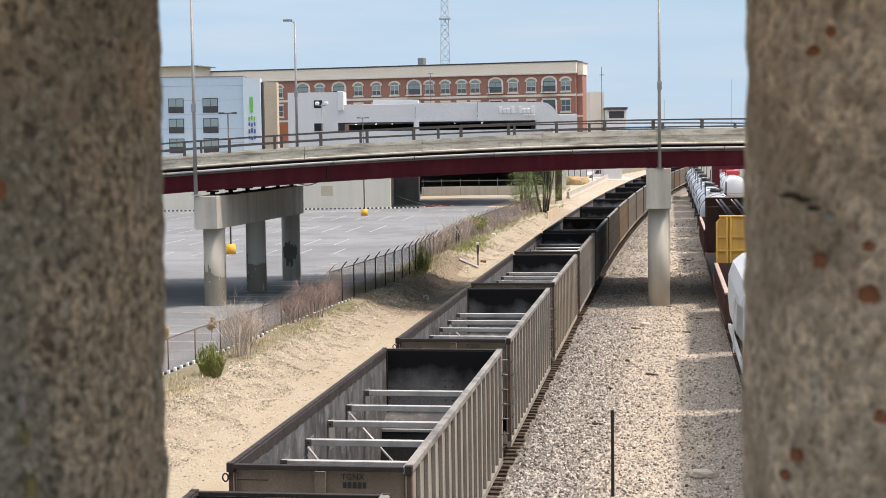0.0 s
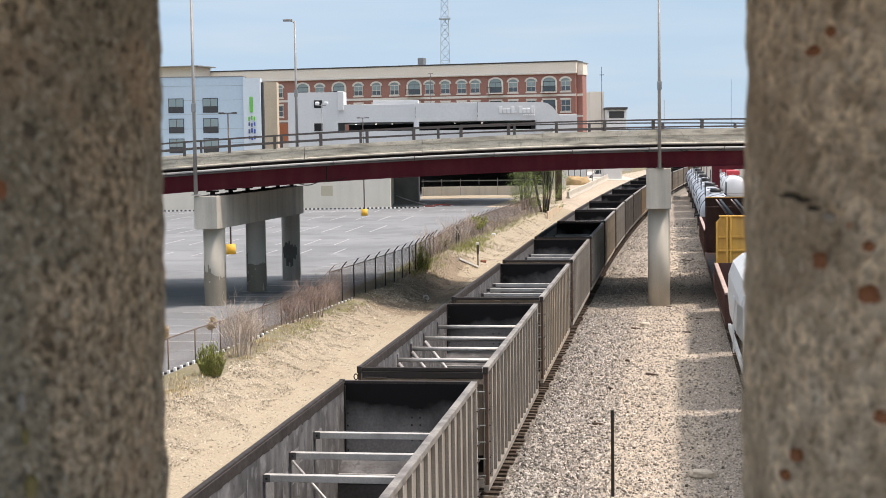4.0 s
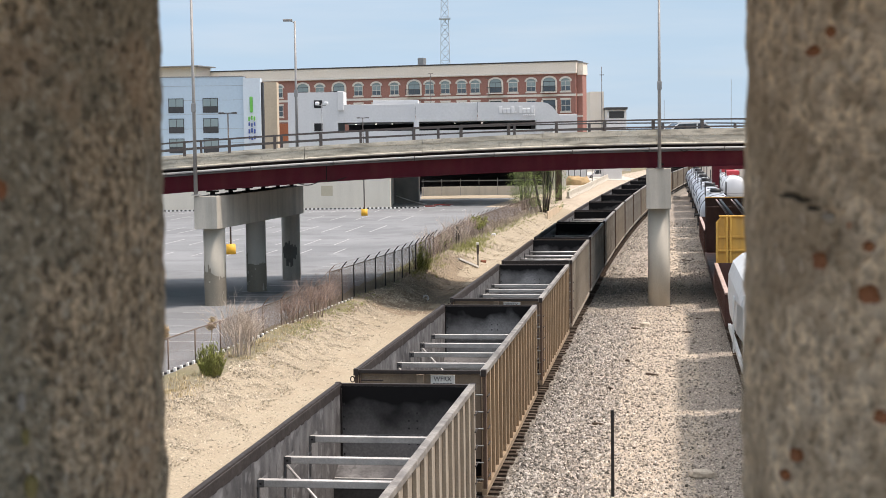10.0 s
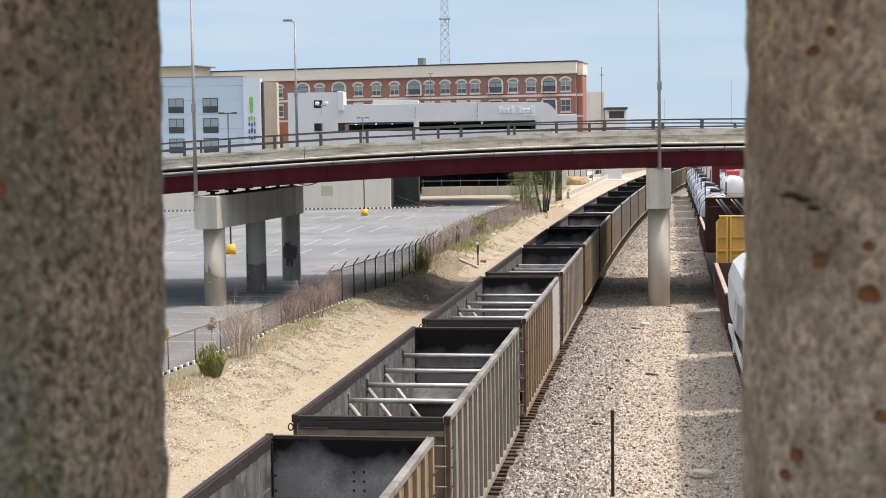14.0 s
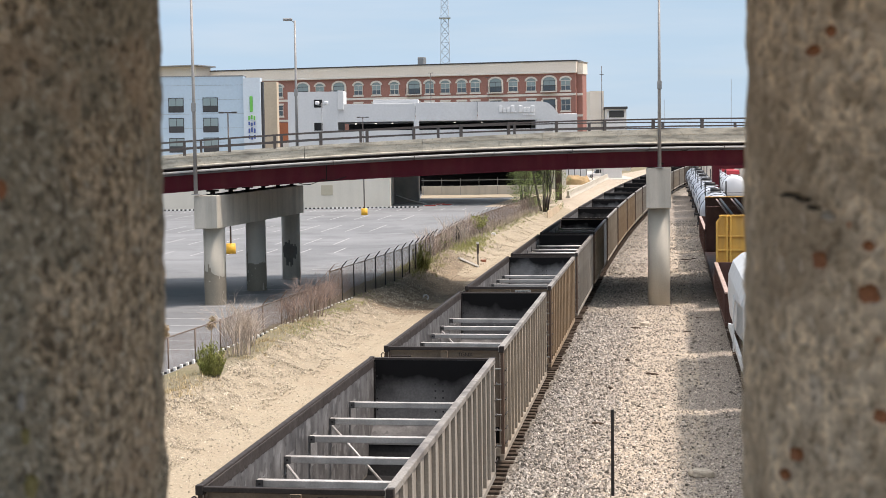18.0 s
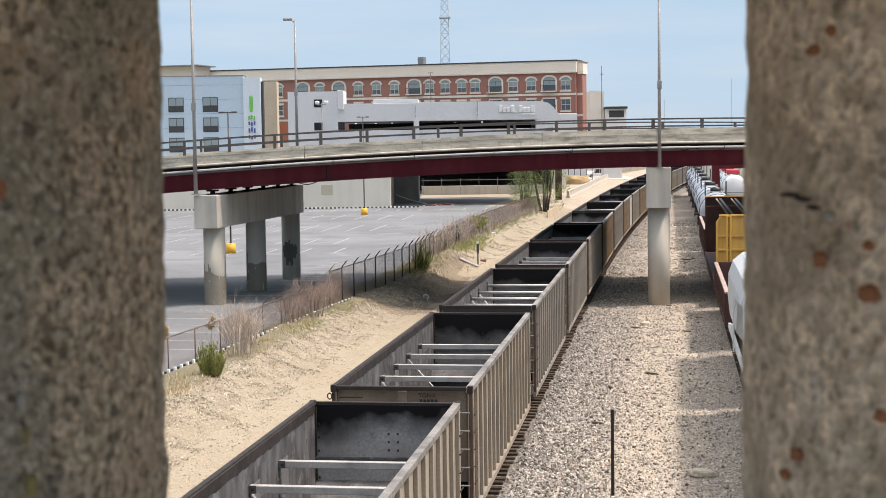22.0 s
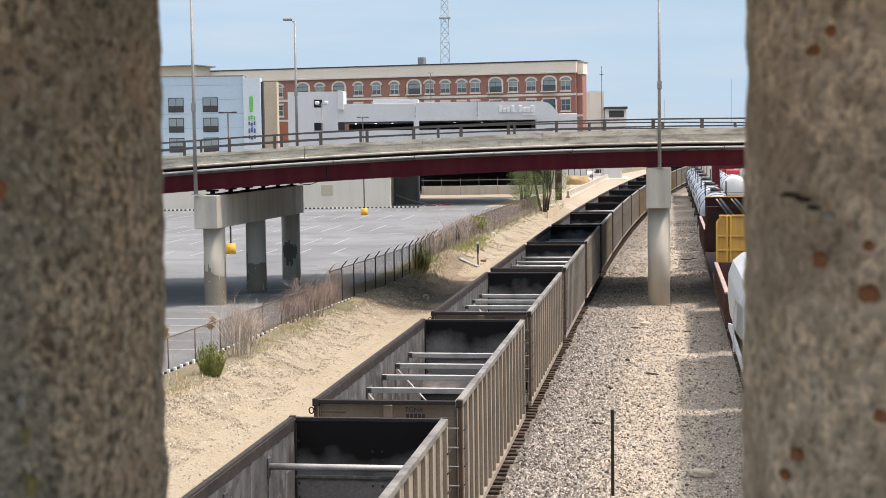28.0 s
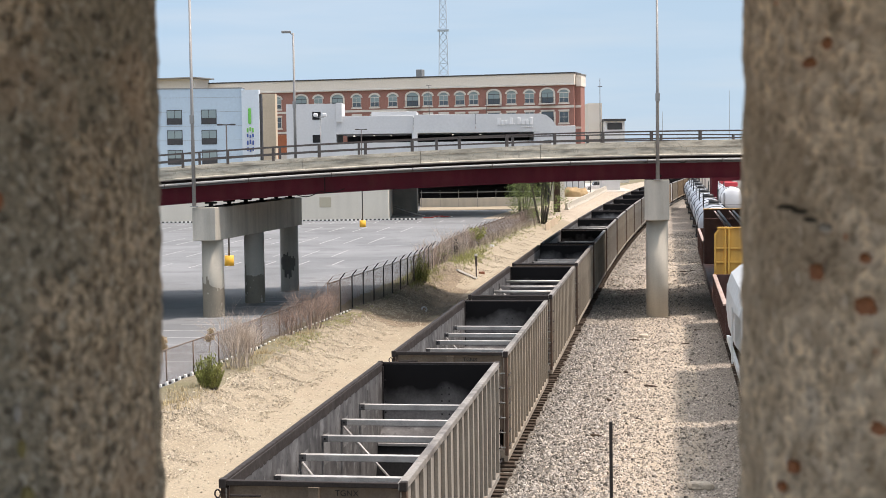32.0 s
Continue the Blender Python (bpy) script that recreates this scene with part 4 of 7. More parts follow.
    # floor between the slope sheets, with the dark doors of the hoppers
    bm = box(bmesh.new(), -1.44, 1.44, 0.25 - L + 0.98, L - 0.98 - 0.25, 0.90, 0.95)
    part("floor", bm, HOPPER_BLACK, w, "black hopper floor")
    bm = prism(bmesh.new(), ((-1.9, 0.95), (0, 1.75), (1.9, 0.95)), 0, -1.44, 1.44)
    part("cross_ridge", bm, INSIDE, w, "ridge across the floor")
    for y in (-3.3, 3.3):
        part("hopper", prism(bmesh.new(), ((y - 1.5, 0.9), (y + 1.5, 0.9), (y + 0.6, 0.42), (y - 0.6, 0.42)), 0, -1.1, 1.1), P, w, "bottom hopper")
    part("centre_sill", boxed(-0.22, 0.22, -L, L, 0.72, 1.05, 0.02), CHORD, w)
    # braces inside
    if kind == "bars":
        for y in (-4.05, -2.05, -0.05, 1.9, 3.95):
            part("cross_brace", boxed(-1.43, 1.43, y - 0.07, y + 0.07, RIM - 0.71, RIM - 0.58, 0.012), BRACE, w, "bare steel cross brace")
            part("brace_plate", boxed(-1.435, -1.30, y - 0.085, y - 0.072, RIM - 0.715, RIM - 0.575, 0.004), INSIDE, w)
            part("bolt", boxed(-1.385, -1.345, y - 0.095, y - 0.086, RIM - 0.665, RIM - 0.625, 0.004), BOLT, w)
            part("weld_patch", boxed(-1.434, -1.426, y + 0.1, y + 0.1 + 0.55, RIM - 1.25, RIM - 0.62), WELD, w, "scoured wall patch")
        part("tie_rod", tube(bmesh.new(), (-1.36, 1.75, RIM - 0.72), (0.05, 1.35, 1.55), 0.028, None, 8), BRACE, w)
        part("tie_rod", tube(bmesh.new(), (-1.36, -2.2, RIM - 0.72), (0.05, -2.6, 1.35), 0.028, None, 8), BRACE, w)
    else:
        for y in (-4.6, -2.4, -0.2, 2.1, 4.9):
            if y > -4:
                part("cross_tube", tube(bmesh.new(), (-1.43, y, RIM - 0.52), (1.43, y, RIM - 0.52), 0.062, None, 12), BRACE, w, "round steel cross tube")
                part("brace_plate", boxed(-1.435, -1.40, y - 0.09, y + 0.09, RIM - 0.72, RIM - 0.36, 0.004), INSIDE, w)
            if -4 < y < 4:
                part("diagonal_tube", tube(bmesh.new(), (-1.40, y - 0.05, RIM - 0.60), (0.02, y - 0.35, 1.35), 0.055, None, 12), BRACE, w, "round diagonal brace")
    if kind == "tubes":
        part("end_channel", boxed(-1.44, 1.44, -L - 0.01, -L + 0.07, RIM - 0.26, RIM - 0.105, 0.01), CHORD, w, "broad dark end channel")
        part("end_band", boxed(-1.44, 1.44, -L + 0.02, -L + 0.09, RIM - 0.40, RIM - 0.27, 0.008), END_PAINT, w)
    part("wall_ledge", boxed(-1.43, 1.43, L - 0.26, L - 0.215, RIM - 1.18, RIM - 1.12, 0.008), INSIDE, w)
    # rivets on the far end wall
    for row in range(5):
        for x in (0.10, 0.29):
            part("rivet", RIVET, None, w, at=pose(x, L - 0.223, RIM - 0.64 - row * 0.17))
    # marks on the rear end
    if mark:
        flat = pose(0, 0, 0, 90)
        if plate:
            part("mark_plate", boxed(0.25, 0.82, -L + 0.11, -L + 0.15, RIM - 0.42, RIM - 0.135, 0.003), SIGN_WHITE, w, "white number plate panel")
            lettering(mark, 0.15, pose(0.535, -L + 0.106, RIM - 0.275) @ flat, w, INK)
            bars_sign(w, pose(0.535, -L + 0.106, RIM - 0.37) @ flat, 0.48, 6, INK)
        else:
            lettering(mark, 0.14, pose(0.55, -L + 0.146, RIM - 0.27) @ flat, w, INK)
            bars_sign(w, pose(0.58, -L + 0.146, RIM - 0.36) @ flat, 0.42, 5, INK)
    # trucks
    for y in (-5.9, 5.9):
        t = part("truck", boxed(-0.95, 0.95, -0.22, 0.22, 0.42, 0.72, 0.03), TRUCK, w, at=pose(0, y, 0))
        for sx in (-1, 1):
            bm = prism(bmesh.new(), ((-1.15, 0.52), (-0.95, 0.62), (-0.45, 0.74), (0.45, 0.74), (0.95, 0.62), (1.15, 0.52), (1.1, 0.36), (0.7, 0.40), (0.4, 0.22), (-0.4, 0.22), (-0.7, 0.40), (-1.1, 0.36)), 0, sx * 1.0 - 0.07, sx * 1.0 + 0.07)
            part("side_frame", bm, TRUCK, t, "cast side frame")
            for wy in (-0.9, 0.9):
                bm = tube(bmesh.new(), (sx * 0.70, wy, 0.46), (sx * 0.83, wy, 0.46), 0.46, None, 24)
                tube(bm, (sx * 0.67, wy, 0.46), (sx * 0.70, wy, 0.46), 0.49, None, 24)
                part("wheel", bm, TRUCK, t, "steel wheel")
    return w


WAGONS = {}
for key, args in {"tan_bars": ("bars", "tan", "TGNX"), "grey_bars": ("bars", "grey", "TGNX"), "brown_bars": ("bars", "brown", "WFRX", True), "dlrx": ("bars", "tan", "DLRX"),
                  "grey_tubes": ("tubes", "grey"), "tan_tubes": ("tubes", "tan"), "pale_tubes": ("tubes", "brown", "", False, 1), "dark_bars": ("bars", "dark")}.items():
    WAGONS[key] = build_wagon(*args)
WAGON_WORDS = {"tan_bars": "dusty tan open coal wagon with flat cross braces", "grey_bars": "grey-tan open coal wagon with flat cross braces",
               "brown_bars": "ochre brown open coal wagon with white mark plate", "dlrx": "tan open coal wagon with stencilled end mark",
               "grey_tubes": "grey-tan open coal wagon with diagonal tube braces", "tan_tubes": "tan open coal wagon with diagonal tube braces",
               "pale_tubes": "ochre coal wagon with one pale side panel", "dark_bars": "dark sooty open coal wagon, empty"}
for key, ob in WAGONS.items():
    tagged(ob, WAGON_WORDS[key])
# order of the wagons: number 0 passes the lookout as the clip begins, lower ones are ahead
ORDER = {-3: "grey_tubes", -4: "dark_bars", -5: "dark_bars", -7: "tan_bars", -1: "grey_bars", -2: "tan_bars", 0: "grey_bars", 1: "tan_bars", 2: "grey_tubes", 3: "grey_bars", 4: "tan_tubes", 5: "brown_bars", 6: "brown_bars", 7: "tan_bars",
         8: "pale_tubes", 9: "grey_tubes", 10: "brown_bars", 11: "tan_bars", 12: "grey_bars", 13: "grey_tubes", 14: "tan_bars", 15: "dlrx", 16: "grey_tubes",
         17: "tan_bars", 18: "tan_bars", 19: "tan_tubes", 20: "tan_bars", 21: "grey_bars", 22: "tan_bars"}
TRAIN, used = [], set()
for i in range(-17, 23):
    key = ORDER.get(i, ("tan_bars", "grey_bars", "brown_bars", "tan_tubes")[(i * 7) % 4])
    if key in used:
        TRAIN.append((i, copy_thing(WAGONS[key], Matrix())))
    else:
        used.add(key)
        TRAIN.append((i, WAGONS[key]))


def train_way(t):
    """How far the train has run, against its place at 16 s."""
    q = t - 16.0
    return 10.595 * q - 0.00625 * q * q + 0.0001265 * q ** 3


def rear_at(i, t):
    """Distance of wagon i's rear end along the track."""
    return 196.9 - 16.21 * i + train_way(t)
# ================= parked wagons on the siding =================
HOPPER_WHITE = surface("white_wagon_paint", (0.542, 0.568, 0.576), 0.5, 0, (20, 0.06), (0.7, 0.35, (0.473, 0.473, 0.456)), (30, 0.1, 0.004), 0, (2.0, 0.3, (0.387, 0.37, 0.344)))
OXIDE = surface("oxide_red_paint", (0.073, 0.031, 0.024), 0.7, 0, (25, 0.2), (0.9, 0.5, (0.043, 0.021, 0.017)), (30, 0.2, 0.005), 0, (2.0, 0.4, (0.129, 0.069, 0.047)))
OXIDE_RIM = surface("worn_rim", (0.361, 0.267, 0.224), 0.7, 0, (25, 0.2), (0.9, 0.4, None), None)
DARK_BROWN = surface("dark_brown_paint", (0.052, 0.024, 0.017), 0.7, 0, (25, 0.2), (0.9, 0.5, (0.026, 0.015, 0.012)), (30, 0.2, 0.005))
YELLOW = surface("yellow_paint", (0.66, 0.385, 0.075), 0.6, 0, (25, 0.12), (0.9, 0.5, (0.46, 0.26, 0.055)), (30, 0.1, 0.004), 0, (2.0, 0.4, (0.24, 0.14, 0.05)))
TANK_GREY = surface("tank_paint", (0.396, 0.43, 0.473), 0.38, 0, (12, 0.08), (0.5, 0.4, (0.275, 0.292, 0.318)), (20, 0.05, 0.004), 0.12, (1.3, 0.35, (0.215, 0.215, 0.224)))
TANK_WHITE = surface("white_tank_paint", (0.619, 0.628, 0.636), 0.4, 0, (12, 0.06), (0.5, 0.35, (0.43, 0.43, 0.43)), None, 0.05)
BLACK_STEEL = surface("black_steel", (0.017, 0.017, 0.018), 0.55, 0.2, (30, 0.2), (2, 0.3, None), None)


def parked_at(s0, s1, off=0.0):
    """Pose of a parked wagon between two distances along the siding."""
    return on_line(parked, (s0 + s1) / 2, off, 0.0)


def add_trucks(t, half):
    for y in (-half, half):
        k = part("truck", boxed(-0.95, 0.95, -0.22, 0.22, 0.42, 0.72, 0.03), TRUCK, t, at=pose(0, y, 0))
        for sx in (-1, 1):
            bm = prism(bmesh.new(), ((-1.15, 0.52), (-0.45, 0.74), (0.45, 0.74), (1.15, 0.52), (1.1, 0.36), (0.7, 0.40), (0.4, 0.22), (-0.4, 0.22), (-0.7, 0.40), (-1.1, 0.36)), 0, sx * 1.0 - 0.07, sx * 1.0 + 0.07)
            part("side_frame", bm, TRUCK, k)
            for wy in (-0.9, 0.9):
                bm = tube(bmesh.new(), (sx * 0.68, wy, 0.46), (sx * 0.83, wy, 0.46), 0.46, None, 20)
                part("wheel", bm, TRUCK, k)


def ladder(t, x, y, z0, z1, material, width=0.42):
    for dy in (0, width):
        part("ladder_rail", tube(bmesh.new(), (x, y + dy, z0), (x, y + dy, z1), 0.025, None, 6), material, t)
    n = int((z1 - z0) / 0.36)
    for k in range(n + 1):
        part("ladder_rung", tube(bmesh.new(), (x, y, z0 + 0.1 + k * 0.36), (x, y + width, z0 + 0.1 + k * 0.36), 0.016, None, 6), material, t)


def covered_hopper(s0, s1):
    h = (s1 - s0) / 2
    t = thing("covered_hopper", parked_at(s0, s1), "white covered hopper wagon parked on the siding", "rail wagon", "parked wagons")
    prof = ((-1.05, 1.05), (-1.45, 1.6), (-1.53, 2.4), (-1.50, 3.3), (-1.32, 3.85), (-0.95, 4.15), (-0.4, 4.32), (0.4, 4.32), (0.95, 4.15), (1.32, 3.85), (1.50, 3.3), (1.53, 2.4), (1.45, 1.6), (1.05, 1.05))
    bm = bmesh.new()
    rings = []
    for y, zlow in ((-h + 0.35, 3.05), (-h + 5.3, 2.75), (-h + 5.9, 1.05), (h - 0.7, 1.05), (h - 0.3, 1.4)):
        rings.append([bm.verts.new((x, y, max(z, zlow + (z - 1.05) * 0.15))) for x, z in prof])
    for a, b in zip(rings, rings[1:]):
        for k in range(len(prof)):
            bm.faces.new((a[k], a[(k + 1) % len(prof)], b[(k + 1) % len(prof)], b[k]))
    bm.faces.new(rings[0])
    bm.faces.new(rings[-1][::-1])
    bmesh.ops.recalc_face_normals(bm, faces=bm.faces[:])
    part("body", bm, HOPPER_WHITE, t, "white rounded hopper body")
    part("running_board", boxed(-0.5, 0.5, -h + 0.2, h - 0.2, 4.40, 4.44), GALV, t)
    for k in range(5):
        part("roof_hatch", boxed(-0.35, 0.35, -h + 1.6 + k * (2 * h - 3.4) / 4, -h + 2.0 + k * (2 * h - 3.4) / 4, 4.3, 4.39, 0.02), HOPPER_WHITE, t)
    for sx in (-1, 1):
        part("side_sill", boxed(min(sx * 1.38, sx * 1.5), max(sx * 1.38, sx * 1.5), -h, h, 0.95, 1.16, 0.01), HOPPER_WHITE, t)
        for sy in (-1,):
            bm = beam(bmesh.new(), (sx * 1.42, sy * (h - 0.1), 1.1), (sx * 1.42, sy * (h - 0.35), 3.6), 0.1, 0.1)
            part("end_post", bm, HOPPER_WHITE, t)
            if sx < 0:
                continue
            bm = beam(bmesh.new(), (sx * 1.40, sy * (h - 0.3), 2.7), (sx * 1.40, sy * (h - 4.6), 1.1), 0.10, 0.12)
            part("slope_brace", bm, HOPPER_WHITE, t)
    for sy in (-1, 1):
        part("end_platform", boxed(-1.45, 1.45, min(sy * (h - 1.0), sy * h), max(sy * (h - 1.0), sy * h), 1.0, 1.12, 0.01), HOPPER_WHITE, t)
        part("coupler", boxed(-0.14, 0.14, min(sy * h, sy * (h + 0.6)), max(sy * h, sy * (h + 0.6)), 0.72, 0.98, 0.04), TRUCK, t)
    ladder(t, -1.58, -h + 5.0, 1.0, 3.1, HOPPER_WHITE)
    for y in (-2.6, 2.6):
        part("outlet", prism(bmesh.new(), ((y - 1.6, 1.2), (y + 1.6, 1.2), (y + 0.4, 0.35), (y - 0.4, 0.35)), 0, -1.0, 1.0), HOPPER_WHITE, t)
    add_trucks(t, h - 1.7)
    return t


def gondola(s0, s1, top, paint, label, bulkhead=None):
    h = (s1 - s0) / 2
    t = thing("gondola_wagon", parked_at(s0, s1), label, "rail wagon", "parked wagons")
    for sx in (-1, 1):
        part("side_wall", boxed(min(sx * 1.44, sx * 1.50), max(sx * 1.44, sx * 1.50), -h + 0.3, h - 0.3, 1.0, top - 0.08), paint, t)
        part("top_rim", boxed(min(sx * 1.40, sx * 1.60), max(sx * 1.40, sx * 1.60), -h + 0.25, h - 0.25, top - 0.09, top, 0.02), OXIDE_RIM, t, "worn pinkish rim")
        part("side_sill", boxed(min(sx * 1.42, sx * 1.58), max(sx * 1.42, sx * 1.58), -h + 0.3, h - 0.3, 0.86, 1.02, 0.01), paint, t)
        post = mesh_of("side_post", boxed(min(sx * 1.50, sx * 1.60), max(sx * 1.50, sx * 1.60), -0.06, 0.06, 0.98, top - 0.09, 0.01), paint)
        for k in range(13):
            part("side_post", post, None, t, at=pose(0, -h + 0.5 + k * (2 * h - 1.0) / 12, 0))
    for sy in (-1, 1):
        part("end_wall", boxed(-1.44, 1.44, min(sy * (h - 0.36), sy * (h - 0.3)), max(sy * (h - 0.36), sy * (h - 0.3)), 1.0, top, 0.01), paint, t)
        part("coupler", boxed(-0.14, 0.14, min(sy * (h - 0.3), sy * (h + 0.5)), max(sy * (h - 0.3), sy * (h + 0.5)), 0.72, 0.98, 0.04), TRUCK, t)
    part("floor", boxed(-1.44, 1.44, -h + 0.3, h - 0.3, 0.98, 1.06), paint, t)
    if bulkhead:
        y = -h + 0.05
        part("bulkhead", boxed(-1.52, 1.52, y, y + 0.24, 1.0, bulkhead, 0.02), DARK_BROWN, t, "tall dark brown bulkhead")
        part("bulkhead_edge", boxed(-1.54, 1.54, y - 0.02, y + 0.26, bulkhead, bulkhead + 0.06, 0.01), YELLOW, t, "yellow top edge")
    add_trucks(t, h - 1.9)
    return t


def bulkhead_flat(s0, s1):
    h = (s1 - s0) / 2
    t = thing("bulkhead_flat_wagon", parked_at(s0, s1), "flat wagon with yellow ribbed bulkhead at its end", "rail wagon", "parked wagons")
    part("deck", boxed(-1.5, 1.5, -h, h, 0.98, 1.16, 0.02), OXIDE, t)
    for sx in (-1, 1):
        part("side_sill", boxed(min(sx * 1.44, sx * 1.56), max(sx * 1.44, sx * 1.56), -h, h, 0.70, 1.18, 0.02), OXIDE, t)
    y = -h + 0.2
    part("bulkhead_plate", prism(bmesh.new(), ((-1.47, 1.16), (1.47, 1.16), (1.47, 4.42), (1.2, 4.72), (-1.2, 4.72), (-1.47, 4.42)), 1, y + 0.12, y + 0.17), YELLOW, t, "yellow steel plate")
    for x in (-1.46, -0.92, -0.74, 0.3, 1.36):
        part("bulkhead_post", boxed(x, x + 0.10, y - 0.06, y + 0.12, 1.16, 4.42 if abs(x) > 1.2 else 4.70, 0.012), YELLOW, t)
    for sx in (-1, 1):
        part("corner_rail", beam(bmesh.new(), (sx * 1.42, y + 0.05, 4.38), (sx * 1.18, y + 0.05, 4.70), 0.10, 0.10), YELLOW, t)
    for z in (2.1, 2.85, 3.6):
        part("bulkhead_rail", boxed(-1.40, 1.40, y - 0.02, y + 0.12, z, z + 0.10, 0.012), YELLOW, t)
    bm = boxed(-1.30, 1.30, y - 0.02, y + 0.18, 4.70, 4.80, 0.03)
    part("bulkhead_top", bm, YELLOW, t)
    part("far_bulkhead", boxed(-1.5, 1.5, h - 0.3, h - 0.1, 1.16, 4.3, 0.02), OXIDE, t)
    for x in (-0.55, 0.45):
        part("bulkhead_strut", beam(bmesh.new(), (x, h - 0.3, 4.75), (x + 0.9, y + 1.5, 3.55), 0.16, 0.16), BLACK_STEEL, t, "black sloping strut")
        part("strut_edge", beam(bmesh.new(), (x - 0.25, h - 0.3, 4.78), (x + 0.65, y + 1.5, 3.58), 0.09, 0.07), OXIDE_RIM, t)
    for sy in (-1, 1):
        part("coupler", boxed(-0.14, 0.14, min(sy * h, sy * (h + 0.6)), max(sy * h, sy * (h + 0.6)), 0.72, 0.98, 0.04), TRUCK, t)
    add_trucks(t, h - 2.2)
    return t


def tank_wagon(s0, s1, off, paint, label):
    h = (s1 - s0) / 2
    t = thing("tank_wagon", parked_at(s0, s1, off), label, "rail wagon", "parked wagons")
    bm, last = bmesh.new(), None
    R, zc, seg = 1.50, 2.75, 32
    for y, r in ((-h + 0.25, 0.02), (-h + 0.28, 0.55), (-h + 0.38, 1.05), (-h + 0.55, 1.36), (-h + 0.85, R), (h - 0.85, R), (h - 0.55, 1.36), (h - 0.38, 1.05), (h - 0.28, 0.55), (h - 0.25, 0.02)):
        ring = [bm.verts.new((r * math.cos(k * math.tau / seg), y, zc + r * math.sin(k * math.tau / seg))) for k in range(seg)]
        if last:
            for k in range(seg):
                f = bm.faces.new((last[k], ring[k], ring[(k + 1) % seg], last[(k + 1) % seg]))
                f.smooth = True
        last = ring
    part("tank", bm, paint, t, "long cylindrical tank")
    for y in (-h + 2.6, h - 2.6):
        bm = bmesh.new()
        for k in range(24):
            a, b = radians(-20 + k * 220 / 24), radians(-20 + (k + 1) * 220 / 24)
            beam(bm, (1.52 * math.cos(a), y, zc + 1.52 * math.sin(a)), (1.52 * math.cos(b), y, zc + 1.52 * math.sin(b)), 0.10, 0.05)
        part("tank_band", bm, BLACK_STEEL, t, "black band round the tank")
    part("dome", tube(bmesh.new(), (0, 0.3, zc + 1.42), (0, 0.3, zc + 1.85), 0.48, 0.46, 20), BLACK_STEEL, t, "black manway housing")
    part("walkway", boxed(-0.75, 0.75, -0.9, 1.5, zc + 1.5, zc + 1.54), GALV, t, "grey walkway grating")
    for x in (-0.9, 0.9):
        for y in (-0.9, 1.5):
            part("guard_post", tube(bmesh.new(), (x, y, zc + 1.2), (x, y, zc + 2.4), 0.03, None, 6), BLACK_STEEL, t)
        part("guard_rail", tube(bmesh.new(), (x, -0.9, zc + 2.4), (x, 1.5, zc + 2.4), 0.03, None, 6), BLACK_STEEL, t)
    part("ladder_hoop", tube(bmesh.new(), (-1.55, 0.0, 1.2), (-1.35, 0.0, zc + 1.1), 0.03, None, 6), BLACK_STEEL, t)
    part("centre_sill", boxed(-0.3, 0.3, -h, h, 0.75, 1.2, 0.02), BLACK_STEEL, t)
    for sy in (-1, 1):
        part("end_platform", boxed(-1.45, 1.45, min(sy * (h - 0.9), sy * h), max(sy * (h - 0.9), sy * h), 0.95, 1.1, 0.01), BLACK_STEEL, t)
        part("end_rail", tube(bmesh.new(), (-1.4, sy * (h - 0.05), 2.1), (1.4, sy * (h - 0.05), 2.1), 0.025, None, 6), BLACK_STEEL, t)
        part("coupler", boxed(-0.14, 0.14, min(sy * h, sy * (h + 0.5)), max(sy * h, sy * (h + 0.5)), 0.72, 0.98, 0.04), TRUCK, t)
    add_trucks(t, h - 1.9)
    return t


RED_HOOD = surface("red_hood_paint", (0.43, 0.03, 0.039), 0.5, 0, (20, 0.1), (1, 0.3, None), None)
covered_hopper(37.6, 51.2)
covered_hopper(51.9, 64.6)
low_gondola = gondola(65.6, 82.0, 2.35, OXIDE, "low oxide-red gondola wagon, empty")
SCRAWL = surface("pale_spray_paint", (0.46, 0.42, 0.38), 0.8, 0, (20, 0.2), (2, 0.5, (0.25, 0.19, 0.17)), None)
for k, (y, z, tilt, size) in enumerate(((-3.4, 1.55, 20, 0.55), (-3.0, 1.75, -35, 0.42), (-2.6, 1.45, 75, 0.38), (-2.2, 1.7, 10, 0.55), (-1.6, 1.5, -20, 0.48), (-1.2, 1.65, 60, 0.42), (-0.8, 1.5, 0, 0.55), (-0.2, 1.6, -50, 0.40))):
    part("paint_stroke", boxed(-0.004, 0.004, -0.05, 0.05, -size / 2, size / 2), SCRAWL, low_gondola, "pale sprayed stroke", pose(-1.506, y, z, tilt))
bulkhead_flat(83.0, 105.4)
gondola(106.4, 124.6, 2.65, OXIDE, "oxide-red gondola wagon with tall brown bulkhead", 4.85)
for k in range(7):
    tank_wagon(125.6 + 17.7 * k, 142.4 + 17.7 * k, 0.0, TANK_GREY, "blue-grey tank wagon with black manway dome")
for k in range(3):
    t = tank_wagon(192.0 + 17.7 * k, 208.6 + 17.7 * k, 4.05, TANK_WHITE, "white tank wagon on the farther siding")
    part("hood", boxed(-0.8, 0.8, -2.2, 2.6, 4.20, 4.75, 0.08), RED_HOOD, t, "red hood over the fittings")
# ================= the parking lot: lines, lamps, kerb, fence =================
lot = thing("parking_lot", None, "wide grey asphalt parking lot with faded white lines, empty", "parking lot", kind="structure")
LOT_Z = 0.5
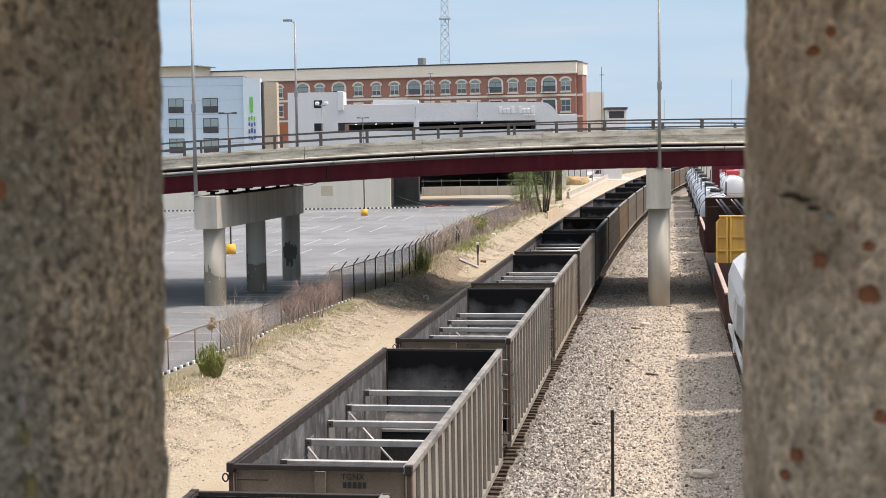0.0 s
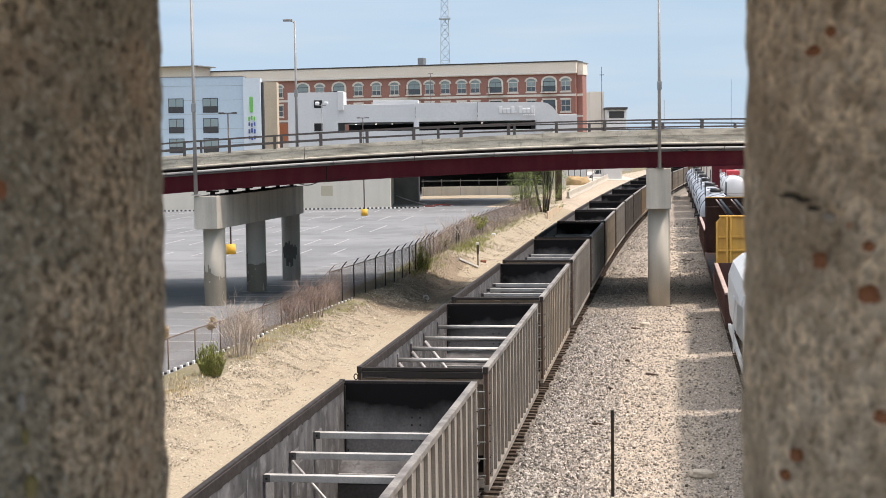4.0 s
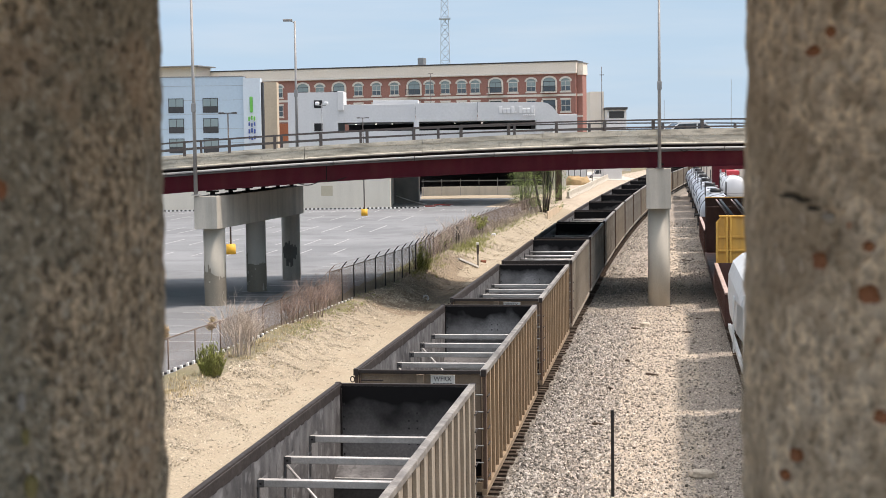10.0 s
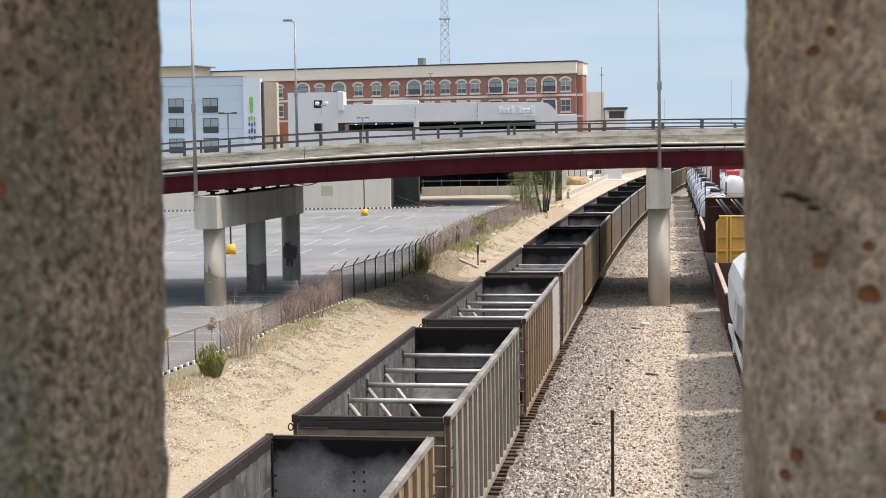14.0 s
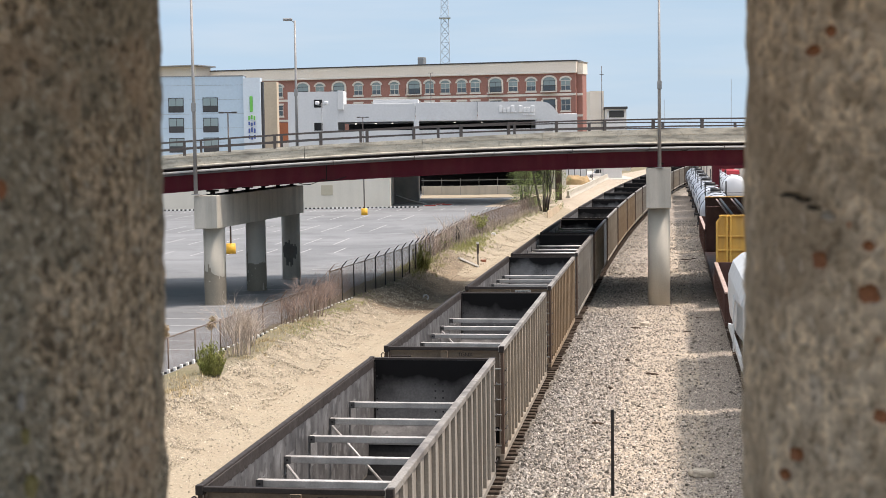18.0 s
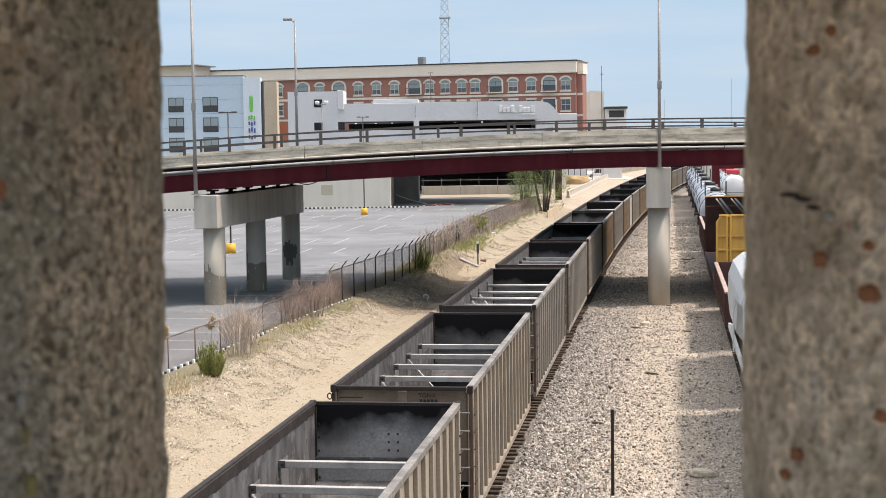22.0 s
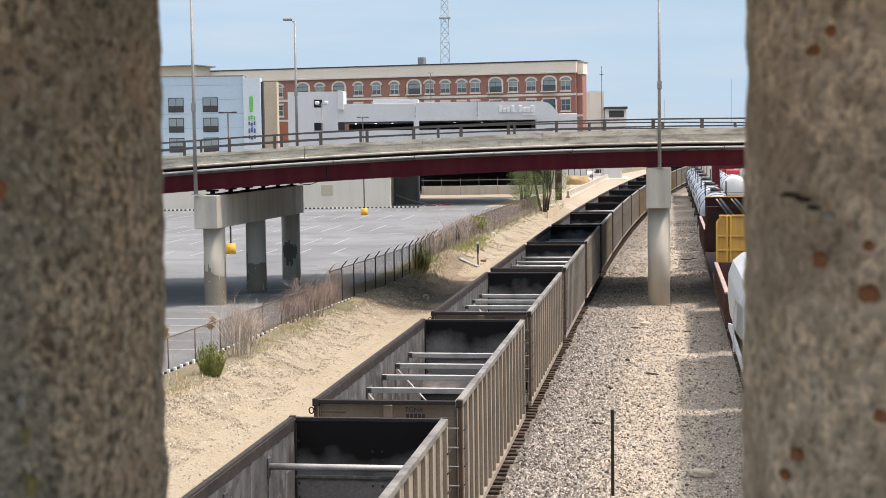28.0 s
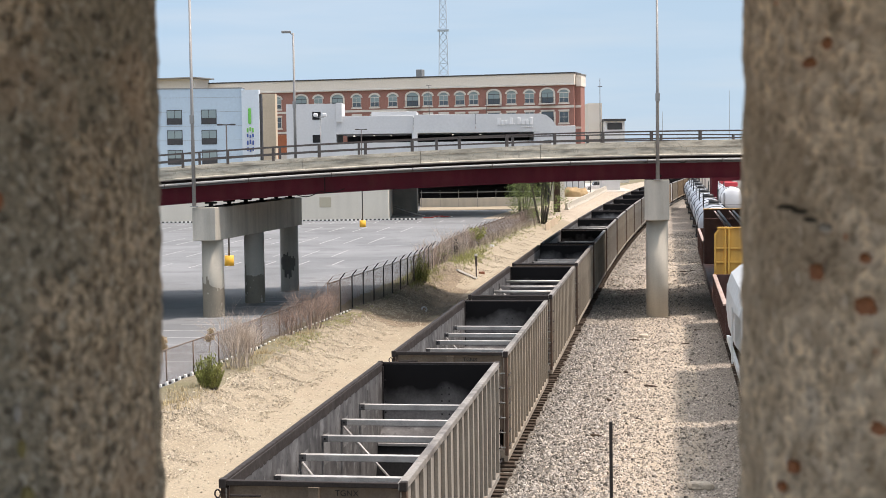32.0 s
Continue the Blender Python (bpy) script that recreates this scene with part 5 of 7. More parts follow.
line_mesh = {n: mesh_of("parking_line", box(bmesh.new(), -0.06, 0.06, 0.0, n, 0.0, 0.004), LINE) for n in (5.0, 5.2, 8.0, 10.0, 11.0)}


def lot_lines(x0, y0, count, step, length, turn, skew=0.0):
    for k in range(count):
        x, y = x0 - k * step, y0 + k * skew
        part("parking_line", line_mesh[length], None, lot, at=pose(x, y, LOT_Z + 0.006, 0, 0, -turn))


lot_lines(-8.4, 117.2, 13, 2.72, 5.2, 6.5, -0.25)
lot_lines(-9.1, 126.8, 10, 2.5, 8.0, 6.0, 0.5)
lot_lines(-6.95, 144.9, 13, 2.32, 11.0, 6.5, 0.25)
lot_lines(-4.4, 165.4, 15, 2.65, 10.0, 6.5, 0.8)
lot_lines(5.1, 186.6, 18, 2.68, 5.0, 6.0, 0.1)
for k in range(14):
    m = on_line(track, 50.5 + 2.72 * k, -13.6, LOT_Z + 0.006) @ pose(0, 0, 0, 0, 0, 90)
    part("parking_line", line_mesh[5.0], None, lot, at=m)
for k in range(9):
    m = on_line(track, 84 + 2.72 * k, -13.0, LOT_Z + 0.006) @ pose(0, 0, 0, 0, 0, 90)
    part("parking_line", line_mesh[5.0], None, lot, at=m)

BOLLARD = surface("yellow_bollard_paint", (0.688, 0.37, 0.026), 0.6, 0, (20, 0.1), (2, 0.3, (0.473, 0.258, 0.034)), None)


def lot_lamp(x, y, top, heads):
    t = thing("parking_lot_lamp", pose(x, y, LOT_Z), "slim parking lot lamp on a yellow concrete base", "street lamp", "lamps of the parking lot")
    part("base", tube(bmesh.new(), (0, 0, -0.1), (0, 0, 0.78), 0.38, 0.36, 20), BOLLARD, t, "yellow painted round base")
    part("pole", tube(bmesh.new(), (0, 0, 0.75), (0, 0, top), 0.07, 0.05, 10), RAIL_STEEL, t, "dark slim pole")
    part("cross_arm", boxed(-0.4, 0.4, -0.04, 0.04, top - 0.05, top + 0.03), RAIL_STEEL, t)
    for sx in heads:
        part("lamp_head", boxed(sx * 0.5 - 0.2, sx * 0.5 + 0.2, -0.18, 0.18, top - 0.06, top + 0.06, 0.02), RAIL_STEEL, t, "flat lamp head")
    return t


lot_lamp(-16.45, 118.1, 10.9, (-1, 1))
lot_lamp(-9.1, 177.6, 11.35, (-1, 1))

# painted kerb along the fence
def fence_d(s):
    """Offset of the fence from the track."""
    return -12.2 + 1.6 * math.exp(-((s - 97) / 22.0) ** 2) - 0.6 * math.exp(-((s - 52) / 9.0) ** 2)


KERB_DARK = surface("black_kerb_paint", (0.026, 0.026, 0.026), 0.8, 0, (20, 0.2), (2, 0.4, (0.06, 0.056, 0.052)), None)
KERB_WHITE = surface("white_kerb_paint", (0.78, 0.77, 0.74), 0.8, 0, (20, 0.12), (2, 0.3, (0.55, 0.53, 0.49)), None)
kerb = thing("striped_kerb", None, "low kerb painted in black and white blocks by the fence", "kerb", kind="structure")
kb = [mesh_of("kerb_block", boxed(-0.05, 0.05, -0.065, 0.065, -0.3, top, 0.02), m) for m, top in ((KERB_WHITE, 0.07), (KERB_DARK, 0.03))]
for k in range(100):
    part("kerb_block", kb[k % 2], None, kerb, at=on_line(track, 50 + 0.32 * k, fence_d(50 + 0.32 * k) + 0.05, 0.57))
wall_kerb = thing("wall_kerb", None, "striped kerb at the foot of the concrete wall", "kerb", kind="structure")
kw = [mesh_of("kerb_block", boxed(-0.133, 0.133, -0.10, 0.10, -0.1, 0.17, 0.015), m) for m in (KERB_WHITE, KERB_DARK)]
for k in range(132):
    part("kerb_block", kw[k % 2], None, wall_kerb, at=pose(-38.0 + k * 0.266, 195.6, LOT_Z))

# chain-link fence
FENCE = surface("fence_steel", (0.172, 0.133, 0.107), 0.7, 0.3, (30, 0.2), (3, 0.5, (0.138, 0.069, 0.043)), None)
FENCE_DARK = surface("fence_post_black", (0.017, 0.017, 0.017), 0.6, 0.1, (30, 0.2), (3, 0.3, None), None)
fence = thing("chain_link_fence", None, "rusty chain-link fence with barbed-wire arms along the lot", "fence")


def fence_h(s):
    return 1.35 if s < 76 else 1.9 if s < 108 else 1.7


def fence_p(s, z):
    p, _ = track(s, fence_d(s))
    return Vector((p.x, p.y, 0.5 + z))


s, posts = 47.0, []
while s < 190:
    posts.append(s)
    s += 2.75 if s < 76 else 2.35 if s < 108 else 3.1
for a in posts:
    dark = 78 < a < 108
    bm = tube(bmesh.new(), fence_p(a, -0.3), fence_p(a, fence_h(a)), 0.038 if dark else 0.03, None, 8)
    post = part("post", bm, FENCE_DARK if dark else FENCE, fence)
    if a > 66:
        _, h = track(a)
        side = Vector((math.cos(h), -math.sin(h), 0))
        part("barb_arm", tube(bmesh.new(), fence_p(a, fence_h(a)), fence_p(a, fence_h(a) + 0.34) + side * 0.28, 0.03 if dark else 0.022, None, 6), FENCE_DARK if dark else FENCE, fence)
for a, b in zip(posts, posts[1:]):
    top = min(fence_h(a), fence_h(b))
    part("top_rail", tube(bmesh.new(), fence_p(a, top - 0.03), fence_p(b, top - 0.03), 0.024, None, 6), FENCE, fence)
wires = bmesh.new()
for a, b in zip(posts, posts[1:]):
    top = min(fence_h(a), fence_h(b)) - 0.04
    n = int((b - a) / (0.075 if a < 78 else 0.11 if a < 110 else 0.24))
    for k in range(-n, n):
        for sign in (0, 1):
            u0, u1, z0, z1 = k / n, k / n + top / (b - a), 0.02, top
            if u0 < 0:
                z0, u0 = z0 + (-u0) * (b - a), 0.0
            if u1 > 1:
                z1, u1 = z1 - (u1 - 1) * (b - a), 1.0
            if z1 - z0 < 0.05 or u1 <= u0:
                continue
            p0, p1 = (u0, u1) if not sign else (1 - u0, 1 - u1)
            g = 0.003 if a < 60 else 0.0065 if a < 78 else 0.005 if a < 106 else 0.016
            beam(wires, fence_p(a + (b - a) * p0, z0), fence_p(a + (b - a) * p1, z1), g, g)
ob = part("mesh_wire", wires, FENCE, fence, "fine rusty wire mesh")
ob["kind"] = "stuff"
barbs = bmesh.new()
for a, b in zip(posts, posts[1:]):
    if a > 66:
        for f in (0.4, 1.0):
            _, h = track(a)
            side = Vector((math.cos(h), -math.sin(h), 0)) * 0.28 * f
            beam(barbs, fence_p(a, fence_h(a) + 0.34 * f) + side, fence_p(b, fence_h(b) + 0.34 * f) + side, 0.01, 0.01)
part("barbed_wire", barbs, FENCE, fence)


# ================= plants on the bank =================
def leaf_mat(name, base, alt):
    return island(surface(name, base, 0.7, 0, (30, 0.2), (1.5, 0.6, alt), None), 0.45)


GREEN_LEAF = leaf_mat("spring_leaves", (0.18, 0.235, 0.065), (0.27, 0.30, 0.105))
BUSH_LEAF = leaf_mat("bush_needles", (0.205, 0.224, 0.05), (0.285, 0.272, 0.08))
PLUME = leaf_mat("dry_plume", (0.42, 0.315, 0.18), (0.34, 0.245, 0.13))
DRY_GRASS = leaf_mat("dry_grass", (0.464, 0.37, 0.215), (0.361, 0.292, 0.163))
FRESH_GRASS = leaf_mat("fresh_grass", (0.255, 0.265, 0.085), (0.35, 0.31, 0.14))
TALL_WEED = leaf_mat("dry_weed_stalks", (0.344, 0.284, 0.215), (0.249, 0.202, 0.155))
TWIG = leaf_mat("grey_twigs", (0.482, 0.404, 0.335), (0.344, 0.284, 0.232))
TWIG_RED = leaf_mat("reddish_twigs", (0.327, 0.241, 0.198), (0.224, 0.163, 0.133))
BARK = surface("dark_bark", (0.065, 0.052, 0.039), 0.9, 0, (30, 0.3), (3, 0.5, (0.034, 0.028, 0.023)), (40, 0.6, 0.01))


def sprig(bm, a, b, r0, r1):
    tube(bm, a, b, r0, r1, 4, False)


def branching(bm, base, way, length, radius, depth, tips, fork=3, lean=0.5):
    end = base + way * length
    sprig(bm, base, end, radius, radius * 0.6)
    if depth == 0:
        tips.append(end)
        return
    for _ in range(fork):
        w = (way + Vector((random.gauss(0, lean), random.gauss(0, lean), random.gauss(0.05, lean * 0.6)))).normalized()
        start = base + way * length * random.uniform(0.45, 1.0)
        branching(bm, start, w, length * random.uniform(0.55, 0.85), radius * 0.55, depth - 1, tips, fork, lean)


def leaves(bm, centre, spread, count, size):
    for _ in range(count):
        c = centre + Vector((random.gauss(0, spread), random.gauss(0, spread), random.gauss(0, spread * 0.8)))
        q = Euler((random.uniform(-1.2, 1.2), random.uniform(-1.2, 1.2), random.uniform(0, 6.3))).to_matrix()
        l, w = size * random.uniform(0.7, 1.4), size * random.uniform(0.3, 0.55)
        quad(bm, c, c + q @ Vector((l * 0.5, w, 0.1 * l)), c + q @ Vector((l, 0, 0)), c + q @ Vector((l * 0.5, -w, 0.1 * l)))


def bare_shrub(s, d, height, spread, stems, mat, label):
    p = ground_at(s, d)
    t = thing("bare_shrub", Matrix.Translation(p), label, "shrub", "bare shrubs on the bank")
    bm, tips = bmesh.new(), []
    for _ in range(stems):
        a = random.uniform(0, math.tau)
        base = Vector((math.cos(a), math.sin(a), 0)) * spread * random.uniform(0, 0.45)
        way = Vector((math.cos(a) * random.uniform(0, 0.5), math.sin(a) * random.uniform(0, 0.5), 1)).normalized()
        branching(bm, base, way, height * random.uniform(0.32, 0.5), 0.016, 3, tips, 3, 0.32)
    part("twig_crown", bm, mat, t)
    return t


def green_shrub(s, d, height, spread, count, mat, size, label):
    p = ground_at(s, d)
    t = thing("green_shrub", Matrix.Translation(p), label, "shrub", "green shrubs on the bank")
    bm, lv, tips = bmesh.new(), bmesh.new(), []
    for _ in range(9):
        a = random.uniform(0, math.tau)
        way = Vector((math.cos(a) * 0.45, math.sin(a) * 0.45, 1)).normalized()
        branching(bm, Vector((math.cos(a), math.sin(a), 0)) * spread * 0.2, way, height * random.uniform(0.4, 0.55), 0.014, 2, tips, 3, 0.35)
    part("twig_crown", bm, BARK, t)
    for tip in tips:
        leaves(lv, tip * random.uniform(0.6, 1.0), 0.16 * spread, max(1, count // len(tips)), size)
    part("foliage", lv, mat, t)
    return t


def needle_bush(s, d, height, spread, label):
    """Close upright shoots, each set with short needles."""
    t = thing("needle_bush", Matrix.Translation(ground_at(s, d)), label, "shrub", "green shrubs on the bank")
    bm, lv = bmesh.new(), bmesh.new()
    for _ in range(110):
        a, r = random.uniform(0, math.tau), spread * math.sqrt(random.random())
        foot = Vector((math.cos(a) * r * 0.6, math.sin(a) * r * 0.6, -0.05))
        top = Vector((math.cos(a) * r * 1.15, math.sin(a) * r * 1.15, height * (1.1 - 0.35 * (r / spread) ** 2) * random.uniform(0.5, 1.15)))
        sprig(bm, foot, top, 0.006, 0.003)
        for _ in range(40):
            c = foot.lerp(top, random.uniform(0.1, 1.0))
            w = (Vector((random.gauss(0, 0.6), random.gauss(0, 0.6), 1.0))).normalized() * random.uniform(0.05, 0.12)
            side = w.cross(Vector((random.gauss(0, 1), random.gauss(0, 1), 0.2))).normalized() * 0.013
            quad(lv, c - side, c + side, c + w + side * 0.4, c + w - side * 0.4)
    part("twig_crown", bm, BARK, t)
    part("foliage", lv, BUSH_LEAF, t)
    return t


def grass_tufts(name, count, place, height, mat, label):
    vs, fs = [], []
    for _ in range(count):
        s, d = place()
        p = ground_at(s, d) - Vector((0, 0, 0.03))
        for _ in range(9):
            a, h = random.uniform(0, math.tau), height * random.uniform(0.5, 1.3)
            o = Vector((random.gauss(0, 0.07), random.gauss(0, 0.07), 0))
            w = Vector((-math.sin(a), math.cos(a), 0)) * 0.012
            lean = Vector((math.cos(a), math.sin(a), 0)) * h * random.uniform(0.1, 0.6)
            b = len(vs)
            vs += [p + o - w, p + o + w, p + o + lean + Vector((0, 0, h))]
            fs.append((b, b + 1, b + 2))
    me = bpy.data.meshes.new(name)
    me.from_pydata(vs, [], fs)
    me.materials.append(mat)
    return tagged(new(name, me), label, "grass", kind="stuff")


bare_shrub(59.0, -11.0, 2.3, 1.3, 32, TWIG, "bare grey-brown shrub beside the fence")
bare_shrub(61.5, -11.4, 1.6, 1.0, 20, TWIG, "bare grey-brown shrub beside the fence")
bare_shrub(72.6, -11.3, 2.1, 1.8, 32, TWIG_RED, "bare reddish shrub against the fence")
bare_shrub(70.0, -11.6, 1.5, 1.2, 22, TWIG_RED, "bare reddish shrub against the fence")
bare_shrub(76.5, -11.5, 1.5, 1.2, 18, TWIG_RED, "bare reddish shrub against the fence")
bare_shrub(106.5, -10.7, 2.6, 1.3, 12, TWIG, "tall bare shrub by the fence")
bare_shrub(113.0, -10.9, 2.5, 1.4, 14, TWIG, "tall bare shrub by the fence")
bare_shrub(123.0, -11.4, 2.6, 1.6, 16, TWIG, "tall bare shrub by the fence")
bare_shrub(131.0, -11.6, 2.0, 1.4, 12, TWIG_RED, "bare reddish shrub against the fence")
needle_bush(53.9, -10.61, 1.05, 0.5, "small dense green needle shrub on the bank")
needle_bush(99.2, -10.35, 1.75, 0.62, "dense fresh green shrub beside the fence")
green_shrub(112.5, -11.0, 1.8, 0.8, 160, GREEN_LEAF, 0.10, "thin green shrub beside the fence")
green_shrub(135.2, -11.25, 2.0, 0.7, 1500, BUSH_LEAF, 0.11, "fresh green shrub beside the fence")
grass_tufts("dry_grass", 330, lambda: (random.choice((random.uniform(46, 54), random.uniform(58, 72))), random.gauss(-11.1, 0.45)), 0.19, DRY_GRASS, "dry straw-coloured grass along the fence")
grass_tufts("bank_grass", 300, lambda: (random.choice((random.gauss(69, 1.6), random.gauss(77.5, 2.2), random.uniform(64, 84))), random.gauss(-10.6, 0.35)), 0.11, FRESH_GRASS, "patchy fresh green grass on the bank")
grass_tufts("tall_weeds", 380, lambda: (random.uniform(112, 182), random.gauss(-11.6, 0.45)), 0.72, TALL_WEED, "tall dry grey-brown weeds along the fence")
grass_tufts("verge_grass", 1100, lambda: (random.choice((random.gauss(101, 3), random.gauss(122, 5), random.gauss(124, 4), random.uniform(95, 175))), random.gauss(-10.7, 0.6)), 0.28, FRESH_GRASS, "patchy green and straw grass by the fence")
for s, d in ((64.6, -13.9), (60.9, -14.8)):
    t = thing("plume_weed", Matrix.Translation(ground_at(s, d)), "tall dry weed with a tan plume", "weed", "plume weeds")
    part("stalk", tube(bmesh.new(), (0, 0, 0), (0.05, 0, 0.75), 0.02, 0.012, 5), PLUME, t)
    lv = bmesh.new()
    for _ in range(5):
        leaves(lv, Vector((0.05 + random.gauss(0, 0.05), random.gauss(0, 0.05), random.uniform(0.5, 1.05))), 0.07, 300, 0.05)
    tagged(part("plume", lv, PLUME, t), kind="stuff")


def tree(x, y, z, height, label, low=0, spread=2.0):
    t = thing("tree", pose(x, y, z), label, "tree")
    bm, tips = bmesh.new(), []
    for k in range(7):
        a = k * math.tau / 7 + random.uniform(-0.3, 0.3)
        way = Vector((math.cos(a) * random.uniform(0.05, 0.30), math.sin(a) * random.uniform(0.05, 0.30), 1)).normalized()
        base = Vector((math.cos(a) * 0.28, math.sin(a) * 0.28, -0.2))
        end = base + way * height * 0.42
        tube(bm, base, end, 0.16, 0.09, 8)
        branching(bm, end - way * 0.05, way, height * 0.27, 0.085, 3, tips, 3, 0.34)
    part("trunk", bm, BARK, t, "several dark stems")
    lv = bmesh.new()
    for tip in tips:
        leaves(lv, tip, 0.42, 9, 0.12)
    for _ in range(low):
        # clusters of small leaves on the outer twigs, thin in the middle
        a, r, z = random.uniform(0, math.tau), math.sqrt(random.uniform(0.18, 1.0)) * spread, random.uniform(0.10, 0.98) * height
        r *= 0.45 + 0.75 * math.sin(math.pi * min(1.0, 0.15 + 0.8 * z / height))
        leaves(lv, Vector((math.cos(a) * r, math.sin(a) * r, z)), 0.22, 13, 0.11)
    part("crown", lv, GREEN_LEAF, t, "thin fresh green leaves")
    return t


tree(12.0, 180.0, 0.2, 8.2, "multi-stemmed tree in fresh green leaf by the track", 330, 2.6)
tree(10.0, 184.5, 0.4, 7.0, "slender young tree in fresh green leaf", 430, 1.75)

ORANGE_LUMP = surface("broken_brick", (0.22, 0.085, 0.05), 0.9, 0, (20, 0.2), (3, 0.4, None), None)
# odd pieces on the gravel and the bank
post = thing("marker_post", pose(4.36, 39.4, -0.3), "black metal marker post standing in the gravel", "post")
part("post", boxed(-0.042, 0.042, -0.03, 0.03, -0.3, 2.25, 0.008), BLACK_STEEL, post)
hole = mesh_of("hole", boxed(-0.008, 0.008, -0.034, -0.029, -0.012, 0.012), RUST)
for k in range(22):
    part("hole", hole, None, post, at=pose(0, 0, 0.12 + k * 0.09))
PALE_ROCK = surface("pale_rock", (0.454, 0.399, 0.316), 0.9, 0, (12, 0.2), (5, 0.4, (0.344, 0.296, 0.234)), (20, 0.6, 0.02))


def lump(sx, sy, sz, seed):
    """An uneven, worn block."""
    bm = bmesh.new()
    bmesh.ops.create_icosphere(bm, subdivisions=3, radius=1.0)
    for v in bm.verts:
        c = Vector([math.copysign(abs(k) ** 0.6, k) for k in v.co])
        c *= 1 + 0.16 * noise.noise(v.co * 1.6 + Vector((seed, 0, 0))) + 0.06 * noise.noise(v.co * 4 + Vector((0, seed, 0)))
        v.co = Vector((c.x * sx, c.y * sy, c.z * sz))
    return bm


solid("boulder", lump(0.24, 0.30, 0.17, 3.0), PALE_ROCK, "pale worn boulder in the gravel", "rock", at=Matrix.Translation((10.03, 75.6, -0.30)))
solid("debris_block", lump(0.34, 0.20, 0.12, 8.0), PALE_ROCK, "pale weathered block of debris in the gravel", "debris", at=Matrix.Translation((7.05, 41.5, -0.24)) @ pose(0, 0, 0, 0, 5, 8))
for x, y, size, rz in ((8.19, 59.7, 0.55, 60), (4.99, 49.4, 0.4, 70), (13.2, 78.1, 0.5, 80), (11.63, 72.7, 0.45, 75), (7.68, 63.6, 0.25, 40), (9.41, 74.5, 0.5, 65), (18.55, 116.0, 0.9, 50), (19.5, 116.6, 0.9, 85), (12.4, 84.0, 0.5, 80), (6.2, 56.5, 0.3, 20)):
    solid("wood_scrap", lump(0.05, size * 0.5, 0.05, x), TIE, "dark splintered piece of wood in the gravel", "debris", "scraps of wood in the gravel", at=pose(x, y, -0.29, 3, 0, rz))
for s, d, size, rz in ((70.2, -8.79, 0.7, -35), (66.0, -8.6, 0.35, 50), (79.0, -8.9, 0.4, -20), (74.5, -9.4, 0.3, 15)):
    solid("stick", lump(0.035, size * 0.5, 0.035, s), BANK_STONE, "pale dry stick lying on the bank", "stick", "dry sticks on the bank", at=Matrix.Translation(ground_at(s, d) + Vector((0, 0, 0.03))) @ pose(0, 0, 0, 4, 0, rz))
solid("fallen_board", beam(bmesh.new(), ground_at(106.6, -8.97) + Vector((0, 0, 0.12)), ground_at(108.5, -7.9) + Vector((0, 0, 0.10)), 0.22, 0.13), SIGN_WHITE, "pale board lying on the bank", "board")
solid("tree_stump", tube(bmesh.new(), ground_at(123.4, -11.6) - Vector((0, 0, 0.2)), ground_at(123.4, -11.6) + Vector((0.05, 0.05, 1.5)), 0.2, 0.15, 9), BARK, "dark broken tree stump among the weeds", "stump")
solid("pale_litter", lump(0.2, 0.16, 0.14, 5.0), SIGN_WHITE, "crumpled white litter on the verge", "litter", at=Matrix.Translation(ground_at(136.6, -10.4) + Vector((0, 0, 0.08))))
arc = bmesh.new()
for k in range(9):
    a, b = (radians(-70 + 250 * j / 9) for j in (k, k + 1))
    tube(arc, (0.15 * math.cos(a), 0, 0.15 * math.sin(a) + 0.17), (0.15 * math.cos(b), 0, 0.15 * math.sin(b) + 0.17), 0.05, 0.05, 8)
solid("bent_pipe", arc, SIGN_WHITE, "bent white plastic pipe lying on the bank", "litter", at=Matrix.Translation(ground_at(88.3, -8.25)) @ pose(0, 0, 0.02, -25, 0, 20))
solid("brick_lump", boxed(-0.2, 0.2, -0.14, 0.14, -0.05, 0.2, 0.05), ORANGE_LUMP, "rusty red lump of brick by the track", "litter", at=Matrix.Translation(ground_at(113.85, -8.2)) @ pose(0, 0, 0, 0, 0, 25))
sign = thing("track_sign", Matrix.Translation(ground_at(110.3, -8.12)), "small dark signal box on a short post", "sign")
part("post", tube(bmesh.new(), (0, 0, -0.3), (0, 0, 1.0), 0.05, None, 8), RAIL_STEEL, sign)
part("box", boxed(-0.085, 0.085, -0.07, 0.07, 0.8, 1.5, 0.02), RAIL_STEEL, sign)
part("cap_plate", boxed(-0.12, 0.10, -0.09, 0.09, 1.5, 1.66, 0.02), SIGN_WHITE, sign, "white cap plate")
pole = bmesh.new()
bow = [Vector((-6.4 + 4.2 * f, 212.6 - 7.4 * f, 0.60 + 0.95 * (1 - f) ** 1.4)) for f in (0, 0.2, 0.4, 0.6, 0.8, 1.0)]
for a, b in zip(bow, bow[1:]):
    tube(pole, a, b, 0.075, 0.075, 8)
solid("fallen_pole", pole, SIGN_WHITE, "bent pale pole leaning on the underpass abutment", "pole")
BARRICADE_RED = surface("barricade_red", (0.31, 0.052, 0.039), 0.6, 0, (20, 0.1), (1, 0.3, None), None)
